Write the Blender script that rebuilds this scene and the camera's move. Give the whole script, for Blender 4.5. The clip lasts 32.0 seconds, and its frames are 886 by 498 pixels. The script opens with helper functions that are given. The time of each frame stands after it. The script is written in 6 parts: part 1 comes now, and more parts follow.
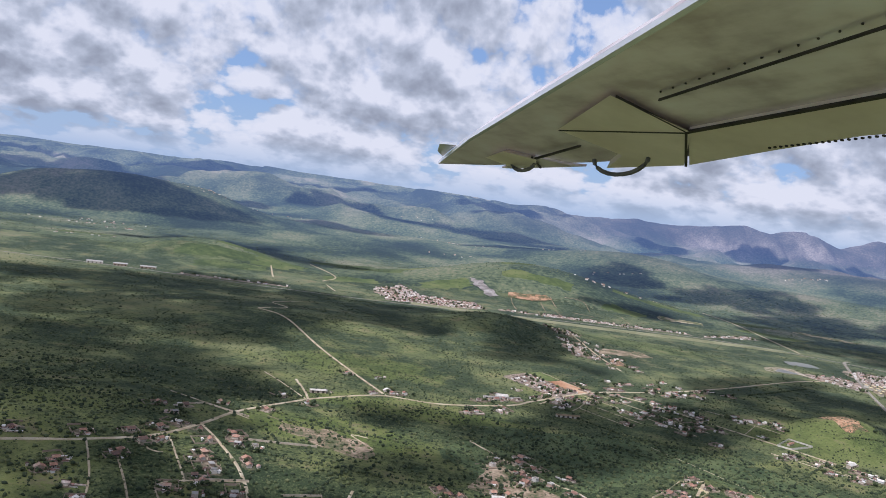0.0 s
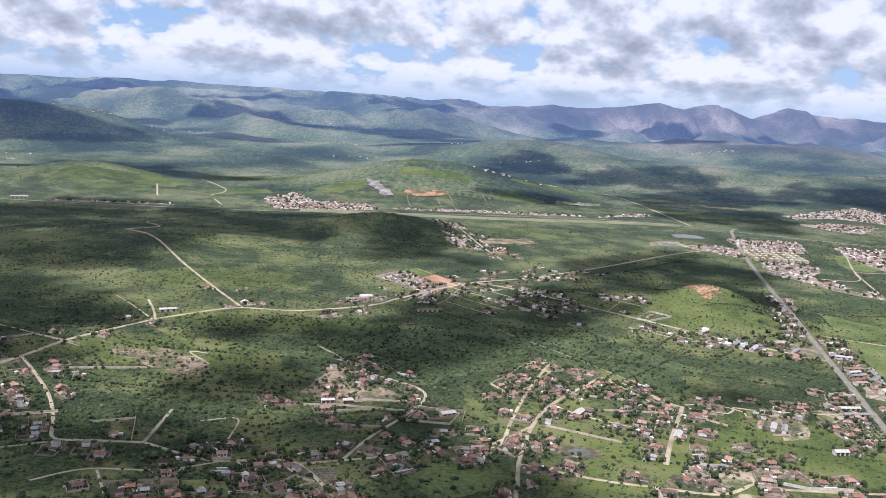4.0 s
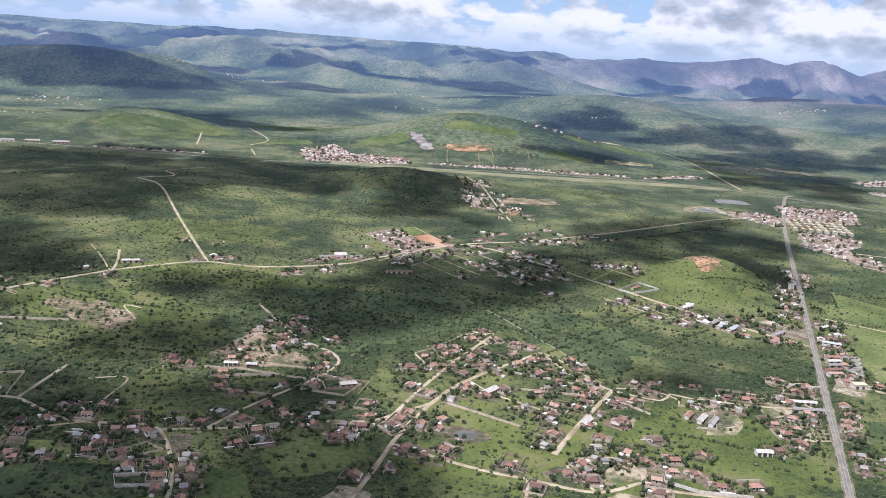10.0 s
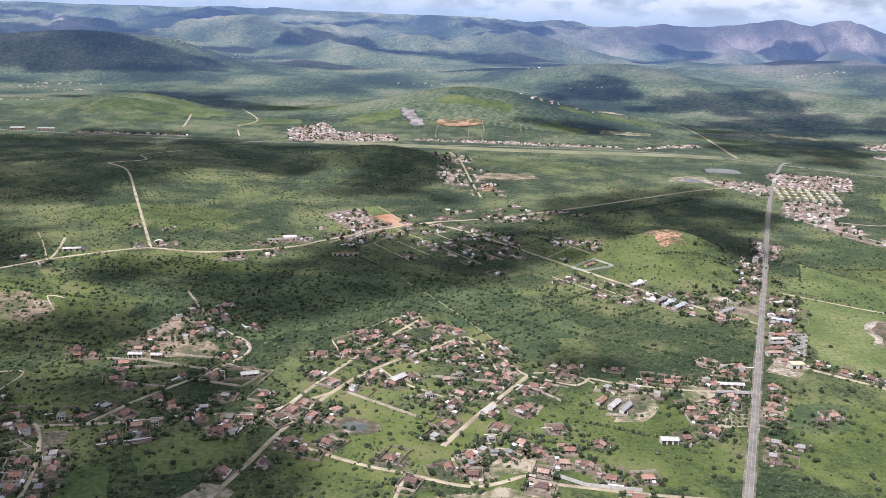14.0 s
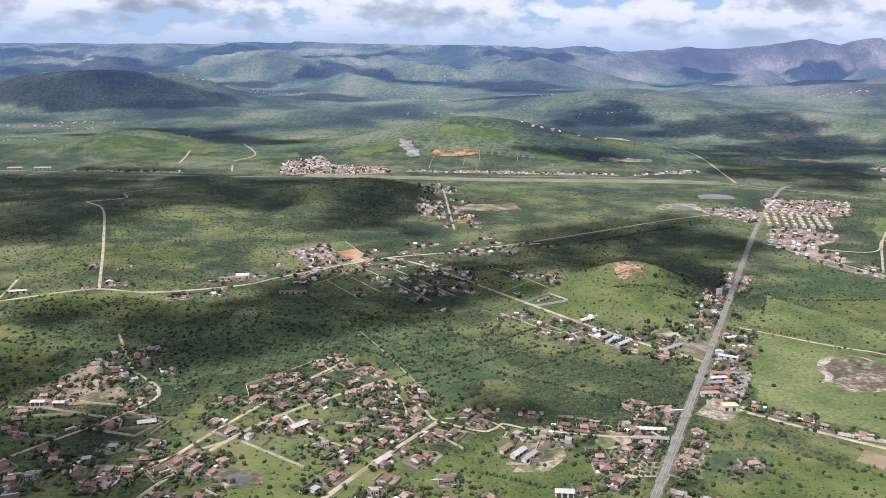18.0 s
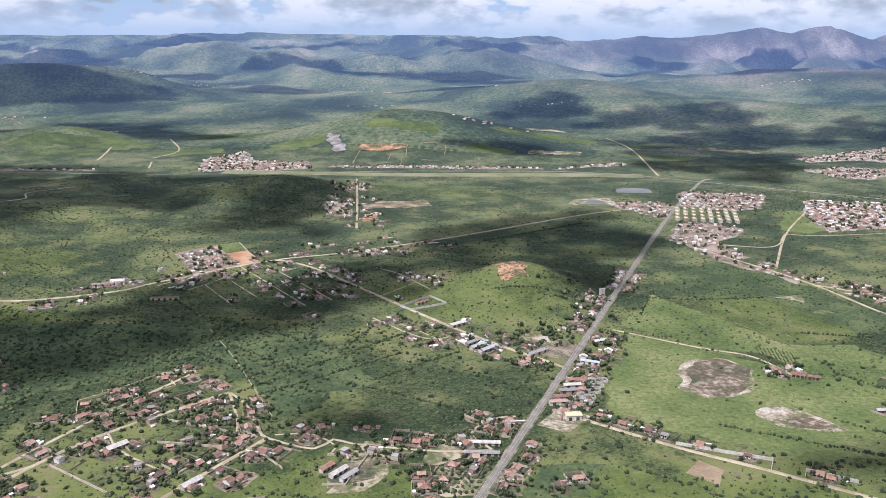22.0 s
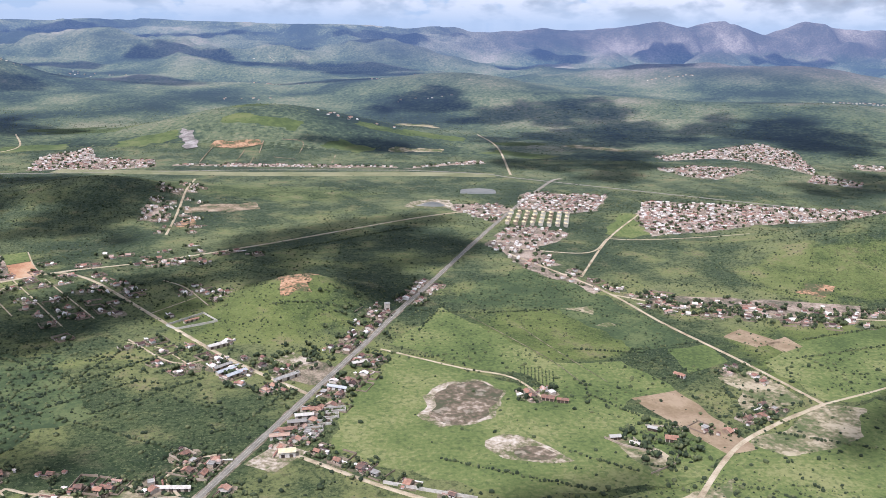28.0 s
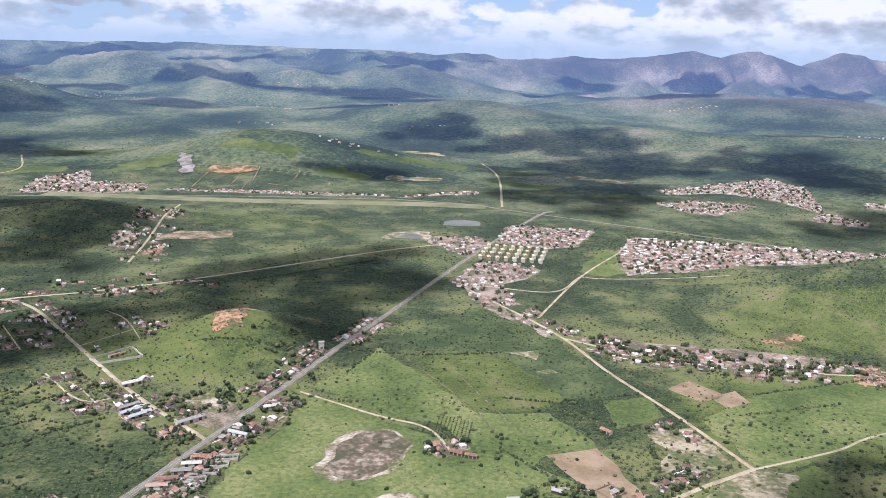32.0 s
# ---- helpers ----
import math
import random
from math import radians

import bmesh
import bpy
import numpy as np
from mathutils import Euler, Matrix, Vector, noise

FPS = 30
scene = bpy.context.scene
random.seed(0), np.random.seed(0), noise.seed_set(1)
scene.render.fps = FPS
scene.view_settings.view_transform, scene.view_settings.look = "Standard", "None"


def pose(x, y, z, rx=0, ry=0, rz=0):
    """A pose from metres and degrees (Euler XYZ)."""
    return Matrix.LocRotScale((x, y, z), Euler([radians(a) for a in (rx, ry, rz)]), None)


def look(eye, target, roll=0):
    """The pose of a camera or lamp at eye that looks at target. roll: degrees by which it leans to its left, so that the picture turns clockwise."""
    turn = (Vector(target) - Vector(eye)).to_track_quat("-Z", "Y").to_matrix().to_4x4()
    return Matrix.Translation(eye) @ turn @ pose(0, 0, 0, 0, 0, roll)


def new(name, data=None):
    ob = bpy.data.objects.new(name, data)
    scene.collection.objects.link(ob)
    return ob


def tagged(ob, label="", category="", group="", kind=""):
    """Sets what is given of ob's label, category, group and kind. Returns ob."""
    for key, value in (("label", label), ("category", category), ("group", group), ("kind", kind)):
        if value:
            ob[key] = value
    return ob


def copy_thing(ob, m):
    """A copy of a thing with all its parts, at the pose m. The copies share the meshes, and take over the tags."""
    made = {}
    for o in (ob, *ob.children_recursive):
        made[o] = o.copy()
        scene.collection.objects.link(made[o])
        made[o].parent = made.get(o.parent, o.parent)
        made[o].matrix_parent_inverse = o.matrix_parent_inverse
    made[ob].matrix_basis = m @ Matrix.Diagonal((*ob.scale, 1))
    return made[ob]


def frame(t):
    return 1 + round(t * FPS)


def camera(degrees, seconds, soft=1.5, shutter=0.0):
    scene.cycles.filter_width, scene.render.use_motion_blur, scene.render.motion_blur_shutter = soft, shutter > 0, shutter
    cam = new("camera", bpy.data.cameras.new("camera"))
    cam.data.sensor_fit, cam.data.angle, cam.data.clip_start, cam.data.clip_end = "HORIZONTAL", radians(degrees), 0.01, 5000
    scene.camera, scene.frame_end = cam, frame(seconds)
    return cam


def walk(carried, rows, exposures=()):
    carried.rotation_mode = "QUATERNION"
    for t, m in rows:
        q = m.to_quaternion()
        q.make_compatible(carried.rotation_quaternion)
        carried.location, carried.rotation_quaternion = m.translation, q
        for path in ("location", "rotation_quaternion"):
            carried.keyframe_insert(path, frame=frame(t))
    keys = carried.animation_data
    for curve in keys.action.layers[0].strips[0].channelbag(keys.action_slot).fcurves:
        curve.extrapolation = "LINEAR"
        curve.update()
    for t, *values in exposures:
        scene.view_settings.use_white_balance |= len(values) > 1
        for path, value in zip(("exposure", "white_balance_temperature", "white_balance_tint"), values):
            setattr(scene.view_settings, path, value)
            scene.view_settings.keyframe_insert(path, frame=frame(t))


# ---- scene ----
cam = camera(55.0, 32.0, soft=0.8)
METRES, EYE, TILT, LEAN, TURN = 675.0, 191.6, -13.25, -1.75, 0.0
ROWS = [
    (0.0, 0.0, 0.0, 0.0, -1.05, 9.8, -6.11),
    (0.5, 0.0155, 0.0025, 0.0012, -1.11, 8.85, -6.07),
    (1.0, 0.0311, 0.0039, 0.0016, -0.82, 8.53, -6.22),
    (1.5, 0.0447, 0.0063, 0.0024, -3.14, 7.65, -5.85),
    (2.0, 0.0611, 0.0098, 0.0041, -3.57, 6.93, -5.33),
    (2.5, 0.0751, 0.0119, 0.0056, -4.71, 6.11, -4.32),
    (3.0, 0.0935, 0.0129, 0.0054, -5.24, 6.21, -3.12),
    (3.5, 0.1056, 0.0121, 0.0073, -5.55, 5.0, -1.59),
    (4.0, 0.1212, 0.0195, 0.009, -4.65, 3.25, -0.68),
    (4.5, 0.136, 0.0226, 0.0106, -3.49, 1.33, -0.14),
    (6.5, 0.197, 0.0344, 0.0158, 1.43, -0.81, -1.22),
    (7.0, 0.2115, 0.0387, 0.017, 1.42, -1.12, -1.62),
    (7.5, 0.2263, 0.0422, 0.0188, 1.53, -1.25, -1.93),
    (8.0, 0.2408, 0.0465, 0.0203, 1.58, -1.26, -2.08),
    (8.5, 0.2556, 0.0511, 0.0219, 1.71, -1.25, -2.29),
    (9.0, 0.2703, 0.0553, 0.0237, 1.86, -1.1, -2.54),
    (9.5, 0.2847, 0.0588, 0.0253, 2.01, -0.52, -2.96),
    (10.0, 0.2994, 0.0634, 0.027, 2.05, -0.11, -2.93),
    (10.5, 0.314, 0.0681, 0.0288, 2.21, 0.23, -2.75),
    (11.0, 0.3285, 0.0728, 0.0302, 2.63, 0.34, -2.62),
    (11.5, 0.3428, 0.0767, 0.032, 2.99, 0.6, -2.49),
    (12.0, 0.357, 0.0811, 0.0333, 3.46, 0.1, -2.25),
    (12.5, 0.3716, 0.0867, 0.0344, 4.01, -0.9, -2.07),
    (13.0, 0.3859, 0.0904, 0.0362, 3.9, -0.74, -0.62),
    (13.5, 0.4004, 0.0952, 0.0376, 4.21, -1.3, -1.75),
    (14.0, 0.4146, 0.1005, 0.0387, 4.37, -1.93, -1.54),
    (14.5, 0.429, 0.1048, 0.0401, 4.71, -2.25, -1.63),
    (16.5, 0.4874, 0.1243, 0.0463, 6.4, -1.74, -1.52),
    (17.0, 0.502, 0.1298, 0.0479, 6.69, -0.97, -1.28),
    (17.5, 0.5167, 0.1359, 0.0493, 6.74, -0.48, -0.77),
    (18.0, 0.5309, 0.1405, 0.0512, 7.11, -0.14, -0.53),
    (18.5, 0.5456, 0.1461, 0.0529, 7.28, 0.14, -0.25),
    (19.0, 0.56, 0.1515, 0.0547, 6.96, 0.24, 0.16),
    (19.5, 0.5747, 0.1566, 0.0569, 6.42, 0.33, 0.51),
    (20.0, 0.5892, 0.1617, 0.0589, 5.59, 0.54, 0.67),
    (20.5, 0.6037, 0.167, 0.0609, 5.28, 0.47, 0.58),
    (21.0, 0.6188, 0.1721, 0.0631, 5.29, 0.06, 0.42),
    (21.5, 0.6334, 0.1767, 0.0652, 5.15, -0.54, 0.32),
    (22.0, 0.6478, 0.1816, 0.0676, 5.23, -0.84, 0.18),
    (22.5, 0.6624, 0.1868, 0.0699, 4.71, -1.2, 0.24),
    (23.0, 0.6771, 0.1916, 0.0723, 4.95, -1.5, 0.2),
    (23.5, 0.6915, 0.1959, 0.075, 4.17, -1.7, 0.13),
    (24.0, 0.7067, 0.2012, 0.0774, 4.0, -1.68, 0.14),
    (24.5, 0.7201, 0.2061, 0.0798, 2.87, -1.72, 0.42),
    (25.0, 0.7348, 0.2111, 0.0821, 2.03, -1.74, 0.64),
    (25.5, 0.7498, 0.2164, 0.0846, 1.39, -1.7, 0.84),
    (26.0, 0.7658, 0.2228, 0.0866, 0.4, -1.86, 1.07),
    (26.5, 0.7807, 0.2275, 0.0891, 0.43, -1.59, 1.01),
    (28.5, 0.8415, 0.2475, 0.0974, 0.35, -1.64, 0.32),
    (29.0, 0.8561, 0.2521, 0.0998, 0.63, -1.25, 0.14),
    (29.5, 0.8718, 0.2566, 0.1021, 1.18, -1.02, -0.54),
    (30.0, 0.8869, 0.2618, 0.1041, 1.72, -1.08, -0.86),
    (30.5, 0.901, 0.2673, 0.1062, 2.1, -1.04, -1.34),
    (31.0, 0.9166, 0.2741, 0.1083, 2.39, -0.81, -1.8),
    (31.5, 0.9319, 0.2801, 0.1101, 2.66, -0.67, -1.81),
    (32.0, 0.9475, 0.2855, 0.1123, 3.07, -0.02, -0.88),
]
walk(cam, [(t, pose(0, 0, EYE, TILT, LEAN, TURN) @ pose(METRES * x, METRES * y, METRES * z, 90 + pitch, roll, yaw)) for t, x, y, z, yaw, pitch, roll in ROWS], [(0.0, -0.17, 5750, 18), (1.0, -0.03, 5750, 18), (4.0, 0.10, 5750, 18), (8.0, 0.15, 5750, 18), (16.0, 0.14, 5750, 18), (19.0, 0.05, 5750, 18), (23.0, 0.09, 5750, 18), (28.0, 0.12, 5750, 18), (32.0, 0.15, 5750, 18)])
# world: high sun under broken fair-weather cloud
SUN_EL, SUN_AZ = radians(58.0), radians(215.0)      # azimuth clockwise from +y
SUN_DIR = Vector((math.sin(SUN_AZ) * math.cos(SUN_EL), math.cos(SUN_AZ) * math.cos(SUN_EL), math.sin(SUN_EL)))
sun_data = bpy.data.lights.new("sun", "SUN")
sun_data.energy, sun_data.angle, sun_data.color = 4.6, radians(1.0), (1.0, 0.95, 0.87)
sun = new("sun", sun_data)
sun.matrix_world = look(SUN_DIR * 3000, (0, 0, 0))


def nodes_of(tree):
    tree.nodes.clear()
    return tree.nodes, tree.links


def math_node(N, L, op, a, b=None, clamp=False):
    n = N.new("ShaderNodeMath")
    n.operation, n.use_clamp = op, clamp
    for i, v in enumerate((a, b)):
        if v is None:
            continue
        if isinstance(v, (int, float)):
            n.inputs[i].default_value = v
        else:
            L.new(v, n.inputs[i])
    return n.outputs[0]


def ramp_node(N, L, fac, stops):
    n = N.new("ShaderNodeValToRGB")
    e = n.color_ramp.elements
    while len(e) < len(stops):
        e.new(0.5)
    for el, (p, c) in zip(e, stops):
        el.position = p
        el.color = (c, c, c, 1) if isinstance(c, (int, float)) else (*c, 1)
    L.new(fac, n.inputs[0])
    return n.outputs[0]


def mix_node(N, L, fac, a, b, blend="MIX"):
    n = N.new("ShaderNodeMix")
    n.data_type, n.blend_type = "RGBA", blend
    for i, v in ((0, fac), (6, a), (7, b)):
        if isinstance(v, (int, float)):
            n.inputs[i].default_value = v
        elif isinstance(v, tuple):
            n.inputs[i].default_value = (*v, 1)
        else:
            L.new(v, n.inputs[i])
    return n.outputs[2]


def noise_node(N, L, co, scale, detail=4.0, rough=0.55, stretch=None, distort=0.0):
    if stretch:
        m = N.new("ShaderNodeMapping")
        m.inputs["Scale"].default_value = stretch
        L.new(co, m.inputs[0])
        co = m.outputs[0]
    n = N.new("ShaderNodeTexNoise")
    n.inputs["Scale"].default_value, n.inputs["Detail"].default_value = scale, detail
    n.inputs["Roughness"].default_value, n.inputs["Distortion"].default_value = rough, distort
    L.new(co, n.inputs["Vector"])
    return n.outputs["Fac"]


world = bpy.data.worlds.new("sky")
scene.world = world
world.use_nodes = True
N, L = nodes_of(world.node_tree)
out, bg = N.new("ShaderNodeOutputWorld"), N.new("ShaderNodeBackground")
sky = N.new("ShaderNodeTexSky")
sky.sky_type, sky.sun_disc = "NISHITA", False
sky.sun_elevation, sky.sun_rotation = SUN_EL, SUN_AZ
sky.air_density, sky.dust_density, sky.altitude = 1.0, 0.6, 600
co = N.new("ShaderNodeTexCoord").outputs["Generated"]
sep = N.new("ShaderNodeSeparateXYZ")
L.new(co, sep.inputs[0])


def cloud_body(rise):
    """Thickness of the heaped cloud along a way through the sky, or a little above it."""
    z = math_node(N, L, "ADD", math_node(N, L, "MAXIMUM", sep.outputs[2], 0.0), rise)
    deck = N.new("ShaderNodeCombineXYZ")
    L.new(math_node(N, L, "MULTIPLY", sep.outputs[0], 3.5), deck.inputs[0])
    L.new(math_node(N, L, "MULTIPLY", sep.outputs[1], 3.5), deck.inputs[1])
    L.new(math_node(N, L, "MULTIPLY", math_node(N, L, "LOGARITHM", math_node(N, L, "ADD", z, 0.09), math.e), 1.0), deck.inputs[2])
    big = noise_node(N, L, deck.outputs[0], 1.5, 2.0, 0.5)
    heap = noise_node(N, L, deck.outputs[0], 4.0, 7.0, 0.58, distort=0.15)
    puff = N.new("ShaderNodeTexVoronoi")
    puff.feature = "SMOOTH_F1"
    puff.inputs["Scale"].default_value, puff.inputs["Detail"].default_value, puff.inputs["Roughness"].default_value = 4.6, 3.0, 0.55
    puff.inputs["Smoothness"].default_value = 0.25
    L.new(deck.outputs[0], puff.inputs["Vector"])
    v = math_node(N, L, "ADD", math_node(N, L, "MULTIPLY", big, 0.42), math_node(N, L, "MULTIPLY", heap, 0.46))
    return math_node(N, L, "ADD", v, math_node(N, L, "MULTIPLY", math_node(N, L, "SUBTRACT", 0.9, puff.outputs["Distance"]), 0.20))


body, above = cloud_body(0.0), cloud_body(0.020)
mask = ramp_node(N, L, body, [(0.300, 0.0), (0.34, 0.78), (0.39, 1.0)])
# sunlit crowns, grey undersides
lit = math_node(N, L, "ADD", math_node(N, L, "MULTIPLY", math_node(N, L, "SUBTRACT", body, above), 4.2), 0.62)
lit = math_node(N, L, "SUBTRACT", lit, math_node(N, L, "MULTIPLY", math_node(N, L, "SUBTRACT", body, 0.46), 1.9))
tone = ramp_node(N, L, lit, [(0.14, (0.42, 0.45, 0.50)), (0.38, (0.53, 0.57, 0.62)), (0.60, (0.67, 0.71, 0.76)), (0.78, (0.86, 0.88, 0.91)), (0.95, (1.0, 1.0, 1.0))])
# overhead only the clouds' shaded undersides show
under = ramp_node(N, L, sep.outputs[2], [(0.24, 0.0), (0.60, 0.6)])
tone = mix_node(N, L, under, tone, (0.30, 0.33, 0.38))
# toward the horizon the decks thin out to a pale blue band
low = ramp_node(N, L, sep.outputs[2], [(0.002, 0.12), (0.038, 1.0)])
clear = mix_node(N, L, 1.0, sky.outputs[0], (0.10, 0.105, 0.115), "MULTIPLY")
clear = mix_node(N, L, 0.55, clear, (0.40, 0.60, 0.92))
bank = ramp_node(N, L, sep.outputs[2], [(0.0, 0.45), (0.045, 0.0)])
clear = mix_node(N, L, bank, clear, (0.55, 0.74, 0.97))
L.new(mix_node(N, L, math_node(N, L, "MULTIPLY", mask, low), clear, tone), bg.inputs[0])
bg.inputs[1].default_value = 0.86
L.new(bg.outputs[0], out.inputs[0])
# ---- materials ----
def material(name, stops, scale=0.3, detail=5.0, rough=0.85, second=None, bump=0.0, bump_scale=None, island=0.0, objrand=0.0, metal=0.0, stretch=None, spots=None, glow=None):
    """A mottled surface: stops over one noise, a second (scale, amount) noise, an optional spread from piece to piece."""
    m = bpy.data.materials.new(name)
    m.use_nodes = True
    N, L = nodes_of(m.node_tree)
    out, b = N.new("ShaderNodeOutputMaterial"), N.new("ShaderNodeBsdfPrincipled")
    L.new(b.outputs[0], out.inputs[0])
    co = N.new("ShaderNodeTexCoord").outputs["Object"]
    fac = noise_node(N, L, co, scale, detail, stretch=stretch)
    if second:
        f2 = noise_node(N, L, co, second[0], 4.0)
        fac = math_node(N, L, "ADD", fac, math_node(N, L, "MULTIPLY", math_node(N, L, "SUBTRACT", f2, 0.5), second[1]))
    if island:
        r = N.new("ShaderNodeNewGeometry").outputs["Random Per Island"]
        fac = math_node(N, L, "ADD", fac, math_node(N, L, "MULTIPLY", math_node(N, L, "SUBTRACT", r, 0.5), island))
    if objrand:
        r = N.new("ShaderNodeObjectInfo").outputs["Random"]
        fac = math_node(N, L, "ADD", fac, math_node(N, L, "MULTIPLY", math_node(N, L, "SUBTRACT", r, 0.5), objrand))
    col = ramp_node(N, L, fac, stops)
    if spots:
        s = noise_node(N, L, co, spots[0], 4.0, 0.6)
        col = mix_node(N, L, ramp_node(N, L, s, [(spots[1], 0.0), (spots[1] + 0.06, spots[3])]), col, spots[2])
    L.new(col, b.inputs["Base Color"])
    b.inputs["Roughness"].default_value, b.inputs["Metallic"].default_value = rough, metal
    b.inputs["Specular IOR Level"].default_value = 0.25
    if bump:
        bn = N.new("ShaderNodeBump")
        bn.inputs["Strength"].default_value, bn.inputs["Distance"].default_value = bump, 0.5
        L.new(noise_node(N, L, co, bump_scale or scale * 6, 4.0), bn.inputs["Height"])
        L.new(bn.outputs[0], b.inputs["Normal"])
    if glow:
        b.inputs["Emission Color"].default_value = (*glow[0], 1)
        b.inputs["Emission Strength"].default_value = glow[1]
    return m


PASTURES = [  # where grass takes over from scrub: x, y, half-widths
    (355, 490, 85, 80), (410, 835, 100, 75), (530, 490, 130, 75), (-10, 745, 130, 40), (960, 960, 120, 80), (1180, 1060, 120, 70), (720, 540, 110, 55), (245, 450, 70, 50),
    (-520, 1720, 260, 130), (120, 1760, 260, 120), (-60, 640, 80, 50), (640, 800, 90, 70), (860, 760, 120, 80), (300, 1330, 200, 60), (-60, 900, 110, 70)]


def ground_material():
    """Caatinga scrub and pasture: parcels, scrub speckle, grass and bare laterite."""
    m = bpy.data.materials.new("scrub_ground")
    m.use_nodes = True
    N, L = nodes_of(m.node_tree)
    out, b = N.new("ShaderNodeOutputMaterial"), N.new("ShaderNodeBsdfPrincipled")
    L.new(b.outputs[0], out.inputs[0])
    co = N.new("ShaderNodeTexCoord").outputs["Object"]
    wide = noise_node(N, L, co, 0.0062, 6.0, 0.6)
    mid = noise_node(N, L, co, 0.028, 5.0, 0.6)
    small = noise_node(N, L, co, 0.22, 4.0, 0.65)
    v = N.new("ShaderNodeTexVoronoi")
    v.inputs["Scale"].default_value = 0.0075
    L.new(co, v.inputs["Vector"])
    parcel = N.new("ShaderNodeSeparateColor")
    L.new(v.outputs["Color"], parcel.inputs[0])
    f = math_node(N, L, "ADD", math_node(N, L, "MULTIPLY", wide, 0.68), math_node(N, L, "MULTIPLY", mid, 0.32))
    f = math_node(N, L, "ADD", f, math_node(N, L, "MULTIPLY", math_node(N, L, "SUBTRACT", parcel.outputs[0], 0.5), 0.07))
    f = math_node(N, L, "SUBTRACT", f, 0.012)
    col = ramp_node(N, L, f, [(0.38, (0.036, 0.052, 0.028)), (0.45, (0.072, 0.092, 0.042)), (0.51, (0.135, 0.150, 0.062)), (0.58, (0.215, 0.215, 0.098)), (0.68, (0.28, 0.25, 0.14))])
    # thorn scrub further off: air haze put into the colour as bluer olive-grey
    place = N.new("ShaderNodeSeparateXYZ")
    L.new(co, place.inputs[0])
    # weight of the painted haze, none at y 600, full at 1600
    faraway = N.new("ShaderNodeMapRange")
    L.new(place.outputs[1], faraway.inputs[0])
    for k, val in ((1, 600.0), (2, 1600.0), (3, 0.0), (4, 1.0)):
        faraway.inputs[k].default_value = val
    hazed_scrub = ramp_node(N, L, f, [(0.38, (0.046, 0.066, 0.056)), (0.46, (0.080, 0.106, 0.076)), (0.54, (0.138, 0.160, 0.096)), (0.64, (0.225, 0.215, 0.15))])
    col = mix_node(N, L, faraway.outputs[0], col, hazed_scrub)
    grass = ramp_node(N, L, math_node(N, L, "ADD", math_node(N, L, "MULTIPLY", mid, 0.6), math_node(N, L, "MULTIPLY", small, 0.4)), [(0.36, (0.070, 0.098, 0.030)), (0.47, (0.122, 0.155, 0.043)), (0.58, (0.176, 0.200, 0.060)), (0.70, (0.25, 0.248, 0.10))])
    cover = 0.0
    for cx, cy, rx, ry in PASTURES:
        lens = N.new("ShaderNodeMapping")
        lens.inputs["Location"].default_value, lens.inputs["Scale"].default_value = (-cx / rx, -cy / ry, 0), (1 / rx, 1 / ry, 0)
        L.new(co, lens.inputs[0])
        far_off = N.new("ShaderNodeVectorMath")
        far_off.operation = "LENGTH"
        L.new(lens.outputs[0], far_off.inputs[0])
        cover = math_node(N, L, "MAXIMUM", math_node(N, L, "SUBTRACT", 1.0, far_off.outputs["Value"]), cover)
    ragged = math_node(N, L, "MULTIPLY", math_node(N, L, "SUBTRACT", math_node(N, L, "ADD", mid, wide), 1.0), 1.5)
    cover = ramp_node(N, L, math_node(N, L, "ADD", cover, ragged), [(0.02, 0.0), (0.30, 0.85)])
    cover = math_node(N, L, "MULTIPLY", cover, math_node(N, L, "SUBTRACT", 1.0, math_node(N, L, "MULTIPLY", faraway.outputs[0], 0.75)))
    col = mix_node(N, L, cover, col, grass)
    soil = math_node(N, L, "MULTIPLY", ramp_node(N, L, mid, [(0.55, 0.0), (0.66, 1.0)]), ramp_node(N, L, small, [(0.42, 0.1), (0.6, 0.75)]))
    col = mix_node(N, L, soil, col, (0.22, 0.175, 0.115))
    fleck = noise_node(N, L, co, 0.55, 3.0, 0.6)
    thick = math_node(N, L, "MULTIPLY", ramp_node(N, L, f, [(0.44, 1.0), (0.56, 0.35)]), math_node(N, L, "SUBTRACT", 1.0, math_node(N, L, "MULTIPLY", cover, 0.65)))
    tuft = noise_node(N, L, co, 0.42, 5.0, 0.7)
    col = mix_node(N, L, math_node(N, L, "MULTIPLY", ramp_node(N, L, small, [(0.50, 0.0), (0.58, 0.85)]), thick), col, (0.026, 0.043, 0.020))
    col = mix_node(N, L, math_node(N, L, "MULTIPLY", ramp_node(N, L, tuft, [(0.53, 0.0), (0.58, 0.8)]), thick), col, (0.022, 0.038, 0.018))
    col = mix_node(N, L, ramp_node(N, L, fleck, [(0.55, 0.0), (0.66, 0.42)]), col, (0.22, 0.235, 0.11))
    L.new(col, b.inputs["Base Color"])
    b.inputs["Roughness"].default_value = 0.95
    b.inputs["Specular IOR Level"].default_value = 0.1
    bn = N.new("ShaderNodeBump")
    bn.inputs["Strength"].default_value, bn.inputs["Distance"].default_value = 0.5, 1.5
    L.new(small, bn.inputs["Height"])
    L.new(bn.outputs[0], b.inputs["Normal"])
    return m


MAT_GROUND = ground_material()


